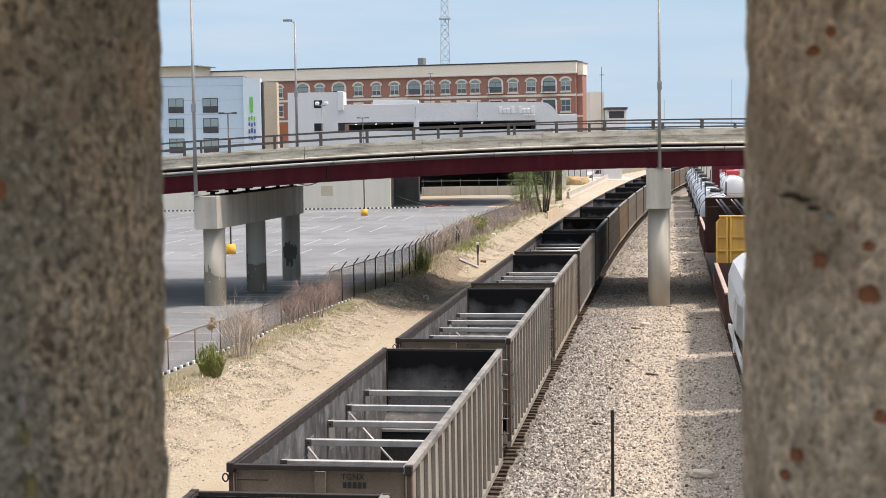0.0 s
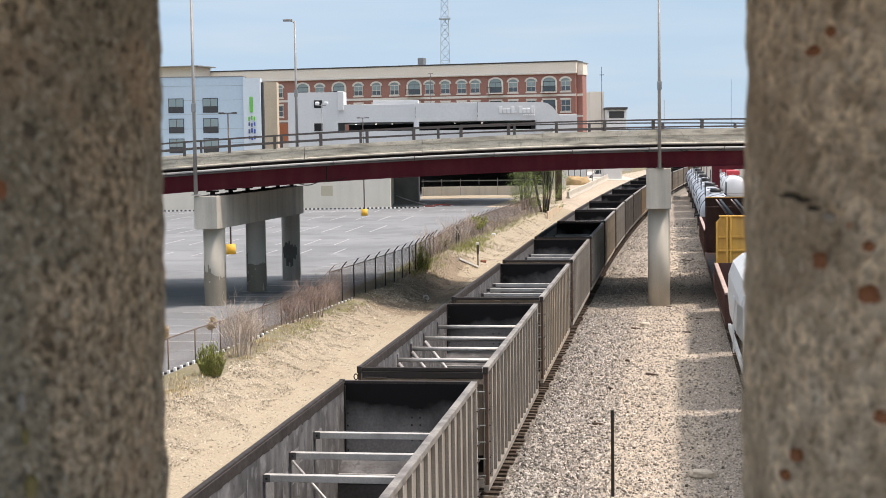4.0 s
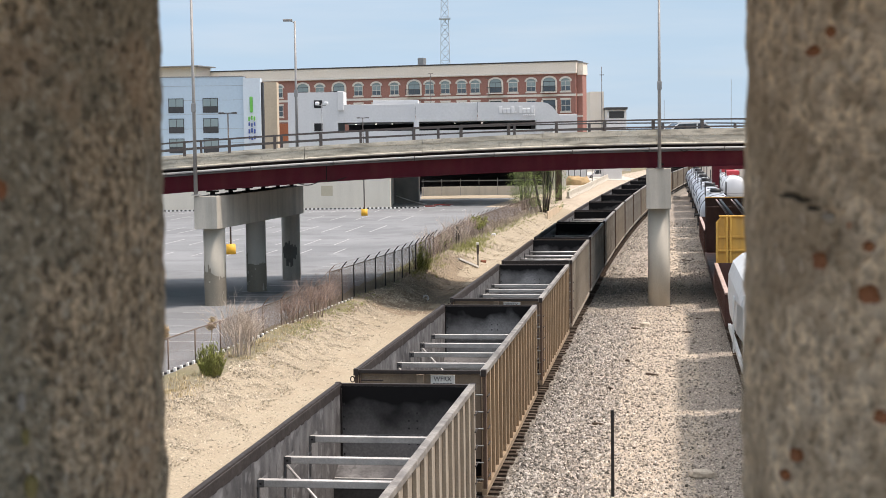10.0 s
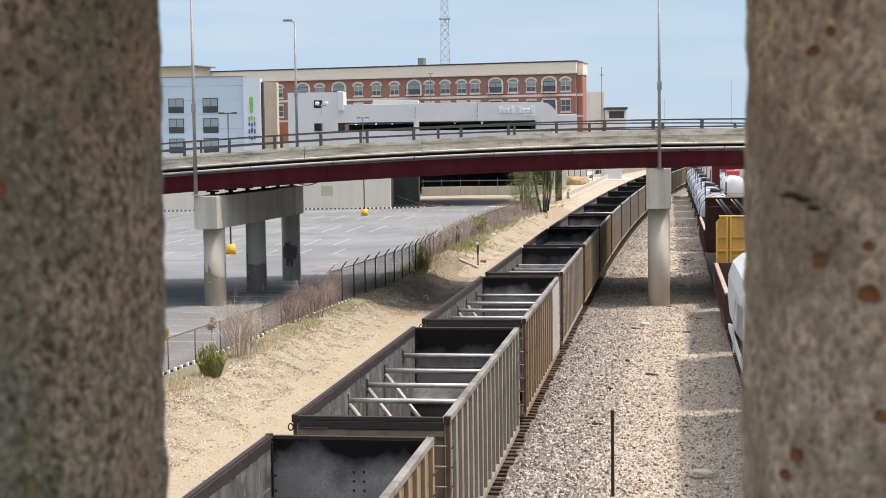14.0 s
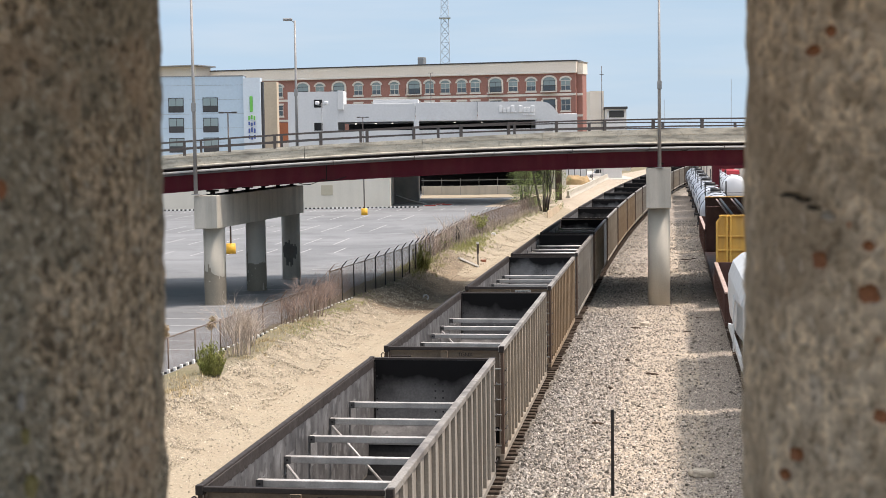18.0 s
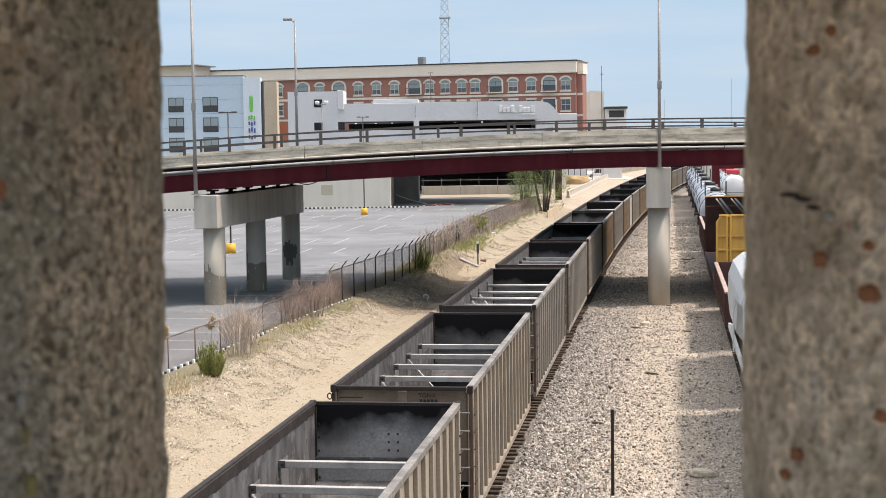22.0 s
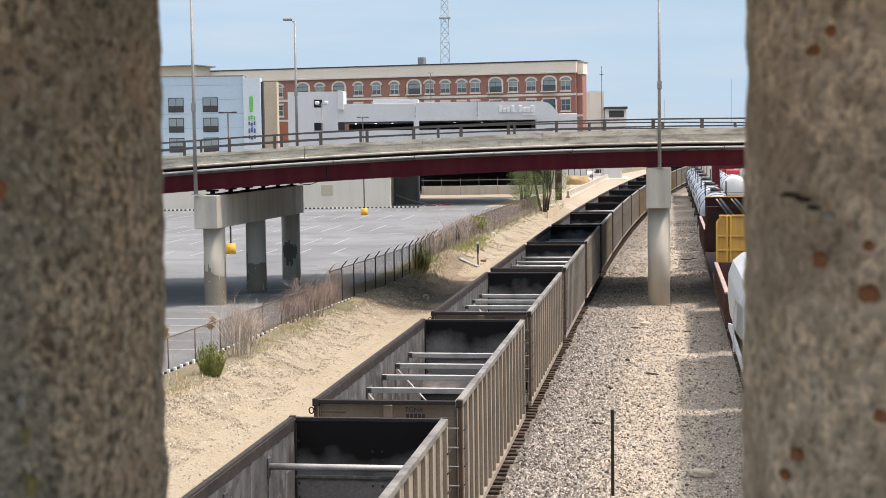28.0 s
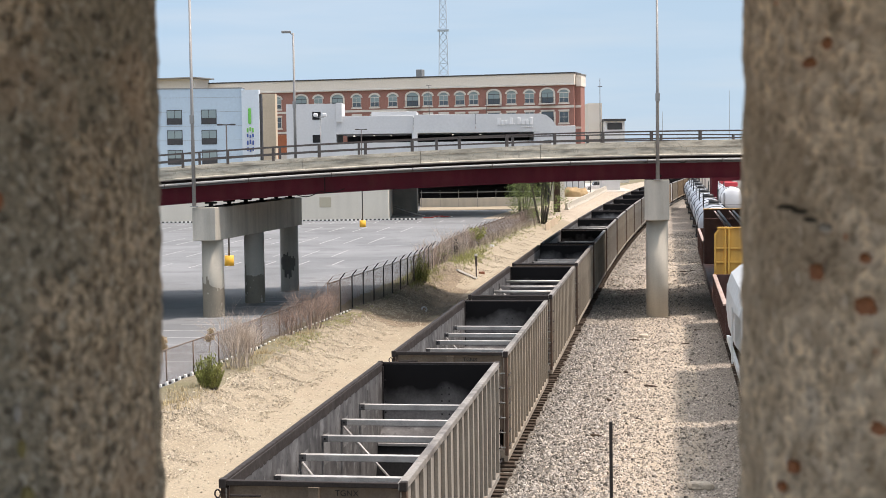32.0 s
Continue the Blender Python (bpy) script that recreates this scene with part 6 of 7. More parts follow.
for x, y, rz in ((-1.6, 199.5, 10), (0.6, 202.0, -25), (-0.4, 203.5, 30)):
    b = thing("fallen_barricade", pose(x, y, LOT_Z, 0, 0, rz), "red and white barricade lying on the lot", "barricade", "fallen barricades")
    part("board", boxed(-0.8, 0.8, -0.06, 0.06, 0.02, 0.16, 0.02), BARRICADE_RED, b)
    part("foot", boxed(-0.9, -0.7, -0.4, 0.4, 0.0, 0.08, 0.01), SIGN_WHITE, b)
    part("foot", boxed(0.7, 0.9, -0.4, 0.4, 0.0, 0.08, 0.01), SIGN_WHITE, b)
# ================= buildings behind the bridge =================
BRICK = surface("red_brick", (0.31, 0.15, 0.12), 0.9, 0, (6, 0.2), (0.25, 0.4, (0.258, 0.125, 0.099)), None)
CREAM = surface("cream_render", (0.722, 0.658, 0.576), 0.85, 0, (4, 0.06), (0.15, 0.3, (0.602, 0.516, 0.421)), None)
TRIM_W = surface("white_stone_trim", (0.654, 0.611, 0.55), 0.85, 0, (4, 0.06), (0.3, 0.3, None), None)
BLUE_PANEL = surface("blue_grey_cladding", (0.439, 0.546, 0.632), 0.55, 0, (3, 0.04), (0.1, 0.25, (0.404, 0.516, 0.602)), None)
PALE_PANEL2 = surface("pale_cladding", (0.585, 0.649, 0.697), 0.6, 0, (3, 0.04), (0.1, 0.25, (0.568, 0.602, 0.645)), None)
TAN_WALL = surface("tan_render", (0.533, 0.43, 0.31), 0.85, 0, (3, 0.06), (0.2, 0.3, None), None)
ORANGE_WALL = surface("orange_brick", (0.43, 0.146, 0.069), 0.85, 0, (5, 0.15), (0.2, 0.3, None), None)
GARAGE = surface("garage_precast", (0.60, 0.605, 0.605), 0.85, 0, (4, 0.05), (0.12, 0.35, (0.545, 0.55, 0.55)), None, 0, (0.5, 0.3, (0.53, 0.53, 0.53)))
# near-black colour that stands for the shade inside decks, openings and underpass
DARKNESS = surface("garage_inner_shade", (0.013, 0.013, 0.014), 0.9, 0, (4, 0.2), (0.3, 0.4, None), None)
PANE = glass("window_pane", (0.06, 0.078, 0.092))
PANE_TEAL = glass("teal_pane", (0.22, 0.28, 0.28))
FRAME_DARK = surface("dark_frame", (0.043, 0.043, 0.045), 0.6, 0, (10, 0.1), (1, 0.2, None), None)
GREEN_SIGN = surface("green_sign", (0.138, 0.473, 0.086), 0.5, 0, (10, 0.05), (1, 0.1, None), None)
BLUE_SIGN = surface("blue_sign", (0.043, 0.095, 0.301), 0.5, 0, (10, 0.05), (1, 0.1, None), None)
LETTER_W = surface("white_sign_shapes", (0.705, 0.705, 0.705), 0.5, 0, (10, 0.03), (1, 0.1, None), None)


def facade(x0, y0, x1, y1):
    """Pose of a front whose local x runs along it from (x0, y0) and whose local -y faces out."""
    a = math.atan2(y1 - y0, x1 - x0)
    return Matrix.Translation((x0, y0, 0)) @ Matrix.Rotation(a, 4, "Z"), math.hypot(x1 - x0, y1 - y0)


def arch_window(parent, x, z0, w, h, arched, balcony=False, y=0.0):
    """A sash window with sill, head and panes, set in the front at local x."""
    win = part("window", boxed(x - w / 2, x + w / 2, y - 0.02, y + 0.10, z0, z0 + h), FRAME_DARK if balcony else TRIM_W, parent)
    cols = 2
    for c in range(cols):
        for r in range(2):
            a = x - w / 2 + 0.08 + c * (w - 0.10) / cols
            part("pane", boxed(a, a + (w - 0.22) / cols, y - 0.035, y - 0.021, z0 + 0.08 + r * (h - 0.1) / 2, z0 + (r + 1) * (h - 0.1) / 2), PANE if r == 0 or not arched else PANE_TEAL, win)
    part("sill", boxed(x - w / 2 - 0.15, x + w / 2 + 0.15, y - 0.16, y + 0.02, z0 - 0.28, z0 - 0.02), TRIM_W, win)
    if arched:
        bm = bmesh.new()
        n, R0, R1 = 10, w / 2, w / 2 + 0.30
        fan = bmesh.new()
        pts = []
        for k in range(n + 1):
            a = math.pi * k / n
            pts.append((x + R0 * math.cos(a), z0 + h + 0.62 * R0 * math.sin(a)))
        prism(fan, pts, 1, y - 0.03, y + 0.05)
        part("fan_light", fan, PANE_TEAL, win)
        for k in range(n):
            a, b = math.pi * k / n, math.pi * (k + 1) / n
            v = [bm.verts.new((x + r * math.cos(q), yy, z0 + h - 0.05 + (0.62 * R0 + (r - R0) * 1.0) * math.sin(q) * (r / r))) for yy in (y - 0.16, y + 0.02) for r, q in ((R0, a), (R1, a), (R1, b), (R0, b))]
            for f in ((0, 1, 2, 3), (7, 6, 5, 4), (1, 5, 6, 2), (0, 3, 7, 4)):
                bm.faces.new([v[i] for i in f])
        bmesh.ops.remove_doubles(bm, verts=bm.verts[:], dist=0.001)
        part("arch_head", bm, TRIM_W, win, "pale stone arch")
    else:
        part("head", boxed(x - w / 2 - 0.12, x + w / 2 + 0.12, y - 0.12, y + 0.02, z0 + h + 0.0, z0 + h + 0.28), TRIM_W, win)
    if balcony:
        for sx in (-1, 1):
            a, b = sorted((x + sx * w / 2, x + sx * (w / 2 + 0.32)))
            part("jamb", boxed(a, b, y - 0.14, y + 0.02, z0 - 0.1, z0 + h - 0.04), CREAM, win, "cream loggia jamb")
        part("balcony_floor", boxed(x - w / 2 - 0.3, x + w / 2 + 0.3, y - 0.9, y, z0 - 0.28, z0 - 0.12), TRIM_W, win)
        for k in range(9):
            xx = x - w / 2 - 0.25 + k * (w + 0.5) / 8
            part("baluster", boxed(xx - 0.02, xx + 0.02, y - 0.88, y - 0.84, z0 - 0.12, z0 + 0.85), FRAME_DARK, win)
        part("balcony_rail", boxed(x - w / 2 - 0.3, x + w / 2 + 0.3, y - 0.9, y - 0.82, z0 + 0.85, z0 + 0.92), FRAME_DARK, win)
    return win


# red-brick apartment block
m, length = facade(-52.0, 289.8, 23.3, 265.0)
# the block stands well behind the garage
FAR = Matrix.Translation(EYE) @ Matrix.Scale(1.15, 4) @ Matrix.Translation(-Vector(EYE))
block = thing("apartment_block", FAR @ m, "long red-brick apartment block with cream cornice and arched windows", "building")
part("wall", boxed(0, length, 0.0, 4.0, -2.5, 20.5), BRICK, block, "red brick wall")
part("end_bay", boxed(length + 0.01, length + 1.0, 0.9, 4.0, -2.5, 20.2), BRICK, block, "set-back brick end bay")
part("bay_cornice", boxed(length + 0.17, length + 1.15, 0.65, 4.2, 20.2, 22.2, 0.04), CREAM, block, "cream rendered cornice")
part("bay_edge", boxed(length + 0.32, length + 1.3, 0.5, 4.4, 22.2, 22.36, 0.05), GALV, block)
for z, hh in ((16.55, 0.40), (12.9, 0.35), (9.4, 0.35)):
    part("bay_course", boxed(length + 0.07, length + 1.06, 0.8, 0.92, z, z + hh), TRIM_W, block)
part("cornice_moulding", boxed(-0.2, length + 0.2, -0.42, 0.0, 20.42, 20.72, 0.06), TRIM_W, block, "pale moulding under the cornice")
part("cornice", boxed(-0.15, length + 0.15, -0.25, 4.2, 20.5, 22.45, 0.04), CREAM, block, "cream rendered cornice")
part("roof_edge", boxed(-0.3, length + 0.3, -0.40, 4.4, 22.45, 22.66, 0.05), FRAME_DARK, block, "grey metal roof edge")
for z, hh in ((16.55, 0.40), (12.9, 0.35), (9.4, 0.35)):
    part("string_course", boxed(-0.06, length + 0.06, -0.10, 0.02, z, z + hh), TRIM_W, block, "pale band")
part("rooftop_unit", boxed(length * 0.632 - 0.35, length * 0.632 + 0.75, 2, 3.6, 22.6, 24.05, 0.05), GALV, block, "grey rooftop unit")
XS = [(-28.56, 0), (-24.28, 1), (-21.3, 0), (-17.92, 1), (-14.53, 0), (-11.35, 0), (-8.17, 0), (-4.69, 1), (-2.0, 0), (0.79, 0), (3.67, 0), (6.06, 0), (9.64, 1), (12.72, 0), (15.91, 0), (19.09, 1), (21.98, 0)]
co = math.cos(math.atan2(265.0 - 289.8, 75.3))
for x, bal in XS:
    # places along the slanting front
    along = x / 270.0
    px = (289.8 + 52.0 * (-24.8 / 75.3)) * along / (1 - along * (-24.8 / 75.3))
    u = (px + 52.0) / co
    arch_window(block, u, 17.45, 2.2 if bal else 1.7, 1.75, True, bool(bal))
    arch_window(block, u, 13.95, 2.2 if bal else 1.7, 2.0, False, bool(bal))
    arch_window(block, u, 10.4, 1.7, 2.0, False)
# taller wing at its end, with a flat projecting roof
part("end_wing", boxed(-2, 9.5, -6.0, -0.02, -2.5, 23.2), CREAM, block, "cream end wing")
part("end_roof", boxed(-3, 10.6, -7.2, 0.0, 23.2, 23.45, 0.05), GALV, block, "flat projecting roof")

# blue-grey hotel
m, length = facade(-44.0, 205.0, -26.4, 205.0)
hotel = thing("hotel", m, "blue-grey clad hotel with paired dark windows", "building")
part("wall", boxed(0, length, 0.0, 3.0, -0.5, 17.95), BLUE_PANEL, hotel, "blue-grey cladding")
part("parapet_cap", boxed(-0.05, length + 0.05, -0.05, 3, 17.95, 18.1), GALV, hotel)
part("sign_wall", boxed(length, length + 2.3, -0.35, 1.5, -0.5, 17.75), PALE_PANEL2, hotel, "pale sign wall")
# dark strip put in for the shade of the slit between the buildings
part("reveal", boxed(length + 2.3, length + 2.6, 0.2, 1.5, -0.5, 17.2), FRAME_DARK, hotel)
bm = boxed(length + 0.85, length + 1.25, -0.5, -0.36, 13.2, 15.3, 0.1)
part("sign_stroke", bm, GREEN_SIGN, hotel, "green upright sign stroke")
for k, (mm, z, hh) in enumerate(((GREEN_SIGN, 12.1, 0.7), (BLUE_SIGN, 11.3, 0.6), (BLUE_SIGN, 10.4, 0.75), (BLUE_SIGN, 9.5, 0.6))):
    for j in range(3):
        lift = 0.12 * ((j + k) % 2)
        part("sign_shape", boxed(length + 0.62 + j * 0.36, length + 0.85 + j * 0.36, -0.5, -0.41, z + lift, z + hh * 0.8 + lift, 0.05), mm, hotel)
        part("sign_back", boxed(length + 0.56 + j * 0.36, length + 0.91 + j * 0.36, -0.40, -0.354, z - 0.06 + lift, z + hh * 0.8 + 0.06 + lift), LETTER_W, hotel)
for x in (1.9, 7.52, 12.12):
    for z in (15.2, 12.5, 9.85, 7.1, 4.3):
        w = part("window", boxed(x, x + 2.05, -0.06, 0.05, z - 1.95, z), FRAME_DARK, hotel, "dark window frame")
        part("pane", boxed(x + 0.08, x + 0.98, -0.08, -0.062, z - 1.1, z - 0.1), PANE_TEAL, w)
        part("pane", boxed(x + 1.06, x + 1.96, -0.08, -0.062, z - 1.1, z - 0.1), PANE_TEAL, w)
        part("grille", boxed(x + 0.08, x + 1.96, -0.075, -0.062, z - 1.85, z - 1.2), FRAME_DARK, w, "dark lower panel")
for k in range(9):
    part("panel_joint", boxed(0, length, -0.012, 0.0, 1.6 + k * 1.9, 1.63 + k * 1.9), GALV, hotel)

# tan and orange fronts between
solid("tan_building", boxed(-28.0, -25.7, 240, 243, -0.5, 18.6), TAN_WALL, "narrow tan rendered building front", "building")
orange = thing("orange_building", pose(-26.1, 246, 0), "narrow orange brick front with pale windows", "building")
part("wall", boxed(0, 2.0, 0, 3, -0.5, 12.2), ORANGE_WALL, orange)
part("doorway", boxed(0.4, 1.8, -0.05, 0.02, 7.6, 9.2), TRIM_W, orange)

# parking garage with sweeping white parapet
garage = thing("parking_garage", Matrix(), "grey precast parking garage with dark open decks", "building")
part("stair_tower", boxed(-20.0, -13.5, 200.0, 214, -0.5, 15.6), GARAGE, garage, "grey stair tower")
for z in (13.55, 10.55):
    w = part("tower_opening", boxed(-16.6, -15.5, 199.96, 200.02, z, z + 1.02), DARKNESS, garage, "dark plate for a shaded square opening")
part("tower_fin", boxed(-13.5, -12.7, 199.6, 206, 13.2, 15.7, 0.05), GARAGE, garage)
part("upper_parapet", boxed(-13.5, -3.4, 200.0, 200.4, 11.6, 13.95, 0.03), GARAGE, garage, "grey parapet panel")
part("upper_parapet", boxed(-3.35, 4.7, 199.6, 200.0, 11.65, 14.02, 0.03), GARAGE, garage, "grey parapet panel")
bm = prism(bmesh.new(), [(4.75, 11.65), (4.75, 14.02), (13.1, 13.95), (13.9, 13.75), (14.6, 13.2), (15.2, 12.4), (15.6, 11.6), (15.7, 10.6), (13.0, 10.4), (13.0, 11.65)], 1, 199.2, 199.6)
part("curved_parapet", bm, GARAGE, garage, "parapet panel sweeping down")
part("end_block", boxed(15.75, 18.3, 206.0, 216, 6.0, 12.45, 0.05), GARAGE, garage, "pale end block")
part("ramp_top", boxed(-9.0, -3.0, 203, 212, 13.9, 14.55, 0.03), GARAGE, garage)
part("column", boxed(-3.6, -2.9, 199.5, 200.5, 8.0, 11.7), GARAGE, garage)
part("column", boxed(12.3, 13.1, 199.3, 200.5, 8.0, 11.7), GARAGE, garage)
part("lower_parapet", boxed(-13.5, 13.1, 200.0, 200.4, 7.6, 10.45, 0.03), GARAGE, garage, "grey parapet panel")
part("deck", boxed(-13.5, 13.1, 200.4, 224, 7.3, 7.6), GARAGE, garage)
part("upper_deck", boxed(-13.5, 13.1, 200.4, 224, 11.6, 11.9), GARAGE, garage)
part("back_wall", boxed(-13.5, 13.1, 223.6, 224, 7.6, 11.6), DARKNESS, garage)
part("side_wall", boxed(13.1, 13.5, 200.4, 224, 7.0, 11.9), GARAGE, garage)
TUBE_LAMP = bpy.data.materials.new("garage_lamp")
TUBE_LAMP.use_nodes = True
TUBE_LAMP.node_tree.nodes["Principled BSDF"].inputs["Emission Color"].default_value = (1, 0.96, 0.88, 1)
TUBE_LAMP.node_tree.nodes["Principled BSDF"].inputs["Emission Strength"].default_value = 3.0
for x in (-11.5, -8.8, -6.6, 1.8, 5.5):
    part("deck_lamp", boxed(x - 0.1, x + 0.1, 206.0, 206.15, 11.38, 11.47, 0.03), TUBE_LAMP, garage, "small lit deck lamp")
for k in range(9):
    x = 7.5 + k * 0.525
    part("sign_shape", boxed(x, x + (0.16 if k == 4 else 0.43), 199.05, 199.19, 12.55, (12.75 if k == 4 else 13.45 if k in (0, 3, 5, 8) else 13.15), 0.04), LETTER_W, garage, "white sign shape")
for k in range(6):
    part("sign_shape", boxed(10.6 + k * 0.27, 10.6 + k * 0.27 + 0.2, 199.05, 199.19, 12.18, 12.36, 0.03), LETTER_W, garage)
# concrete lower storey and the dark underpass
TAN_PATCH = surface("tan_wall_patch", (0.46, 0.415, 0.31), 0.85, 0, (14, 0.1), (0.5, 0.4, (0.40, 0.36, 0.28)), None)
low = thing("retaining_wall", Matrix(), "pale concrete wall behind the lot with a dark underpass", "wall", kind="structure")
part("wall", boxed(-60, -6.7, 196.6, 197.2, -0.5, 4.9, 0.02), WALL_CREAM, low, "pale concrete wall")
part("wall_top", boxed(-60, -17.5, 197.2, 214, 3.9, 4.8), CONCRETE_PALE, low)
part("wall_return", boxed(-7.3, -6.7, 197.2, 222, -0.5, 4.9, 0.02), CONCRETE, low)
part("abutment", boxed(-6.69, -3.3, 213, 226, -0.5, 7.2, 0.05), ABUTMENT_SHADE, low, "concrete abutment with deck shade painted in")
part("patch", boxed(-15.6, -14.1, 196.56, 196.62, 2.2, 3.5), TAN_PATCH, low, "square tan patch")
part("underpass_roof", boxed(-6.6, 17.5, 244, 262, 4.9, 5.6), CONCRETE, low)
part("underpass_back", boxed(-6.6, 17.5, 261.4, 261.9, -0.5, 5.0), DARKNESS, low)
part("underpass_side", boxed(17.1, 17.5, 244, 261.4, -0.5, 5.0), DARKNESS, low)
part("low_wall", boxed(-3.2, 16.0, 238, 238.4, -0.5, 1.95, 0.02), CONCRETE_PALE, low, "low pale wall")
part("gravel_strip", boxed(-3.2, 16.0, 226.0, 237.99, -0.5, 0.56), DIRT, low, "tan gravel strip")
for k in range(7):
    part("rail_post", boxed(-3.0 + k * 2.9, -2.92 + k * 2.9, 237.7, 237.8, 0.55, 3.2), GALV, low)
part("guard_rail", boxed(-3.2, 15.5, 237.85, 237.95, 2.8, 2.9), GALV, low, "thin grey guard rail")

# building end past the block, mast and lattice tower
far_house = thing("cream_building", Matrix(), "small cream building with a dark flat roof", "building")
part("wall", boxed(40.9, 44.6, 420, 436, -0.5, 22.05), CREAM, far_house)
part("dark_window", boxed(45.5, 49.5, 414.8, 414.9, 14.7, 16.5), FRAME_DARK, far_house)
part("lower_wing", boxed(44.8, 50.2, 415, 432, -0.5, 16.95), LETTER_W, far_house)
part("dark_roof", boxed(44.5, 50.4, 414, 433, 16.95, 17.6, 0.05), FRAME_DARK, far_house)
mast = thing("mast", pose(40.3, 384, 0), "slim steel mast with short cross arms", "mast")
part("pole", tube(bmesh.new(), (0, 0, 0), (0, 0, 27.1), 0.13, 0.075, 8), RAIL_STEEL, mast)
part("cross_arm", boxed(-0.55, 0.55, -0.08, 0.08, 25.0, 25.15), RAIL_STEEL, mast)
for x, y, zt in ((-1.34, 203.0, 6.1), (6.23, 203.0, 5.4)):
    sm = thing("slim_lamp", pose(x, y, 11.9), "slim twin-armed lamp pole on the garage roof", "street lamp", "slim lamp poles")
    part("pole", tube(bmesh.new(), (0, 0, 0), (0, 0, zt), 0.05, 0.035, 8), RAIL_STEEL, sm)
    part("cross_arm", boxed(-0.35, 0.35, -0.05, 0.05, zt - 0.06, zt), RAIL_STEEL, sm)
twin = thing("globe_lamp", pose(-15.35, 196.9, 4.9), "lamp pole with two white round heads before the garage", "street lamp")
part("pole", tube(bmesh.new(), (0, 0, 0), (0, 0, 9.15), 0.06, 0.045, 8), GALV, twin)
part("cross_arm", boxed(-0.55, 0.55, -0.04, 0.04, 8.85, 8.95), GALV, twin)
for sx in (-1, 1):
    part("lamp_head", boxed(sx * 0.57 - 0.28, sx * 0.57 + 0.28, -0.25, 0.25, 8.95, 9.4, 0.12), LETTER_W, twin, "white rounded lamp head")
for px, zt, d in ((46.6, 17.0, 320), (62.5, 21.5, 330)):
    sm = thing("thin_mast", pose(px, d, 0), "thin far-off steel pole", "mast")
    part("pole", tube(bmesh.new(), (0, 0, 0), (0, 0, zt), 0.06, 0.04, 6), GALV, sm)
tower = thing("lattice_tower", pose(1.9, 600, 0), "tall lattice radio tower, pale against the sky", "tower")
# grey steel made pale blue: the haze of distance is in the colour
TOWER = surface("hazed_tower_paint", (0.42, 0.50, 0.58), 0.7, 0.0, (5, 0.1), (0.5, 0.3, None), None)
def tower_half(z):
    return 2.6 - 1.9 * z / 95


for sx in (-1, 1):
    for sy in (-1, 1):
        part("leg", beam(bmesh.new(), (sx * tower_half(0), sy * tower_half(0), 0), (sx * tower_half(95), sy * tower_half(95), 95), 0.22, 0.22), TOWER, tower)
z = 20.0
while z < 92:
    h = tower_half(z)
    g = tower_half(z + 3.4)
    bm = bmesh.new()
    for sx in (-1, 1):
        beam(bm, (sx * h, -h, z), (-sx * g, -g, z + 3.4), 0.11, 0.11)
        beam(bm, (sx * h, h, z), (-sx * g, g, z + 3.4), 0.14, 0.14)
    beam(bm, (-h, -h, z), (h, -h, z), 0.16, 0.16)
    part("bracing", bm, TOWER, tower)
    z += 3.4
part("platform", boxed(-2.2, 2.2, -2.2, 2.2, 56.5, 57.0), TOWER, tower)

# jersey barriers, a pickup and low structures at the far end
bar_mesh = mesh_of("barrier", prism(bmesh.new(), ((-0.4, 0), (0.4, 0), (0.36, 0.25), (0.18, 0.55), (0.14, 1.2), (-0.14, 1.2), (-0.18, 0.55), (-0.36, 0.25)), 1, -1.75, 1.75), COLUMN)
for (xa, ya), (xb, yb), n in (((19.18, 233.0), (22.41, 252.8), 5), ((22.41, 252.8), (26.34, 276.3), 6), ((26.34, 276.3), (32.13, 312.7), 9), ((32.13, 312.7), (37.3, 344.4), 8)):
    turn = math.degrees(math.atan2(xb - xa, yb - ya))
    for k in range(n):
        f = (k + 0.5) / n
        solid("concrete_barrier", bar_mesh, None, "pale concrete road barrier", "barrier", "barriers by the far track", at=pose(0.94 * (xa + (xb - xa) * f), 0.94 * (ya + (yb - ya) * f), 0.35, 0, 0, -turn))
heap = lump(2.5, 3.4, 1.75, 5.0)
bmesh.ops.subdivide_edges(heap, edges=heap.edges[:], cuts=2, use_grid_fill=True)
for v in heap.verts:
    v.co.z *= 1 - 0.25 * noise.noise(v.co * 0.9)
    v.co += Vector((0, 0, 0.12 * noise.noise(v.co * 2.7)))
for f in heap.faces:
    f.smooth = True
STRAW_EARTH = surface("straw_covered_earth", (0.34, 0.235, 0.115), 0.95, 0, (9, 0.4), (1.2, 0.6, (0.22, 0.15, 0.075)), (12, 0.9, 0.08))
solid("earth_mound", heap, STRAW_EARTH, "heap of straw-covered orange earth behind the barriers", "earth heap", at=pose(25.4, 288, 0.3))
heap_line = thing("wire_fence", Matrix(), "dark posts of a fence before a pale wall", "fence")
for k in range(6):
    part("post", boxed(23.4 + k * 1.15, 23.52 + k * 1.15, 297.0, 297.12, -0.4, 4.6 - 0.3 * (k % 2)), FRAME_DARK, heap_line)
part("rail", boxed(23.3, 29.4, 297.02, 297.10, 3.9, 4.0), FRAME_DARK, heap_line)
far_wall = thing("far_wall", Matrix(), "low pale walls and sheds at the far end of the tracks", "wall", kind="structure")
part("shed", boxed(34.5, 38.4, 326, 331, -0.8, 3.3, 0.05), GARAGE, far_wall, "grey metal cabinet")
part("pale_apron", boxed(29.5, 41.0, 316, 403.9, -0.8, 0.55), CONCRETE_PALE, far_wall, "pale concrete apron")
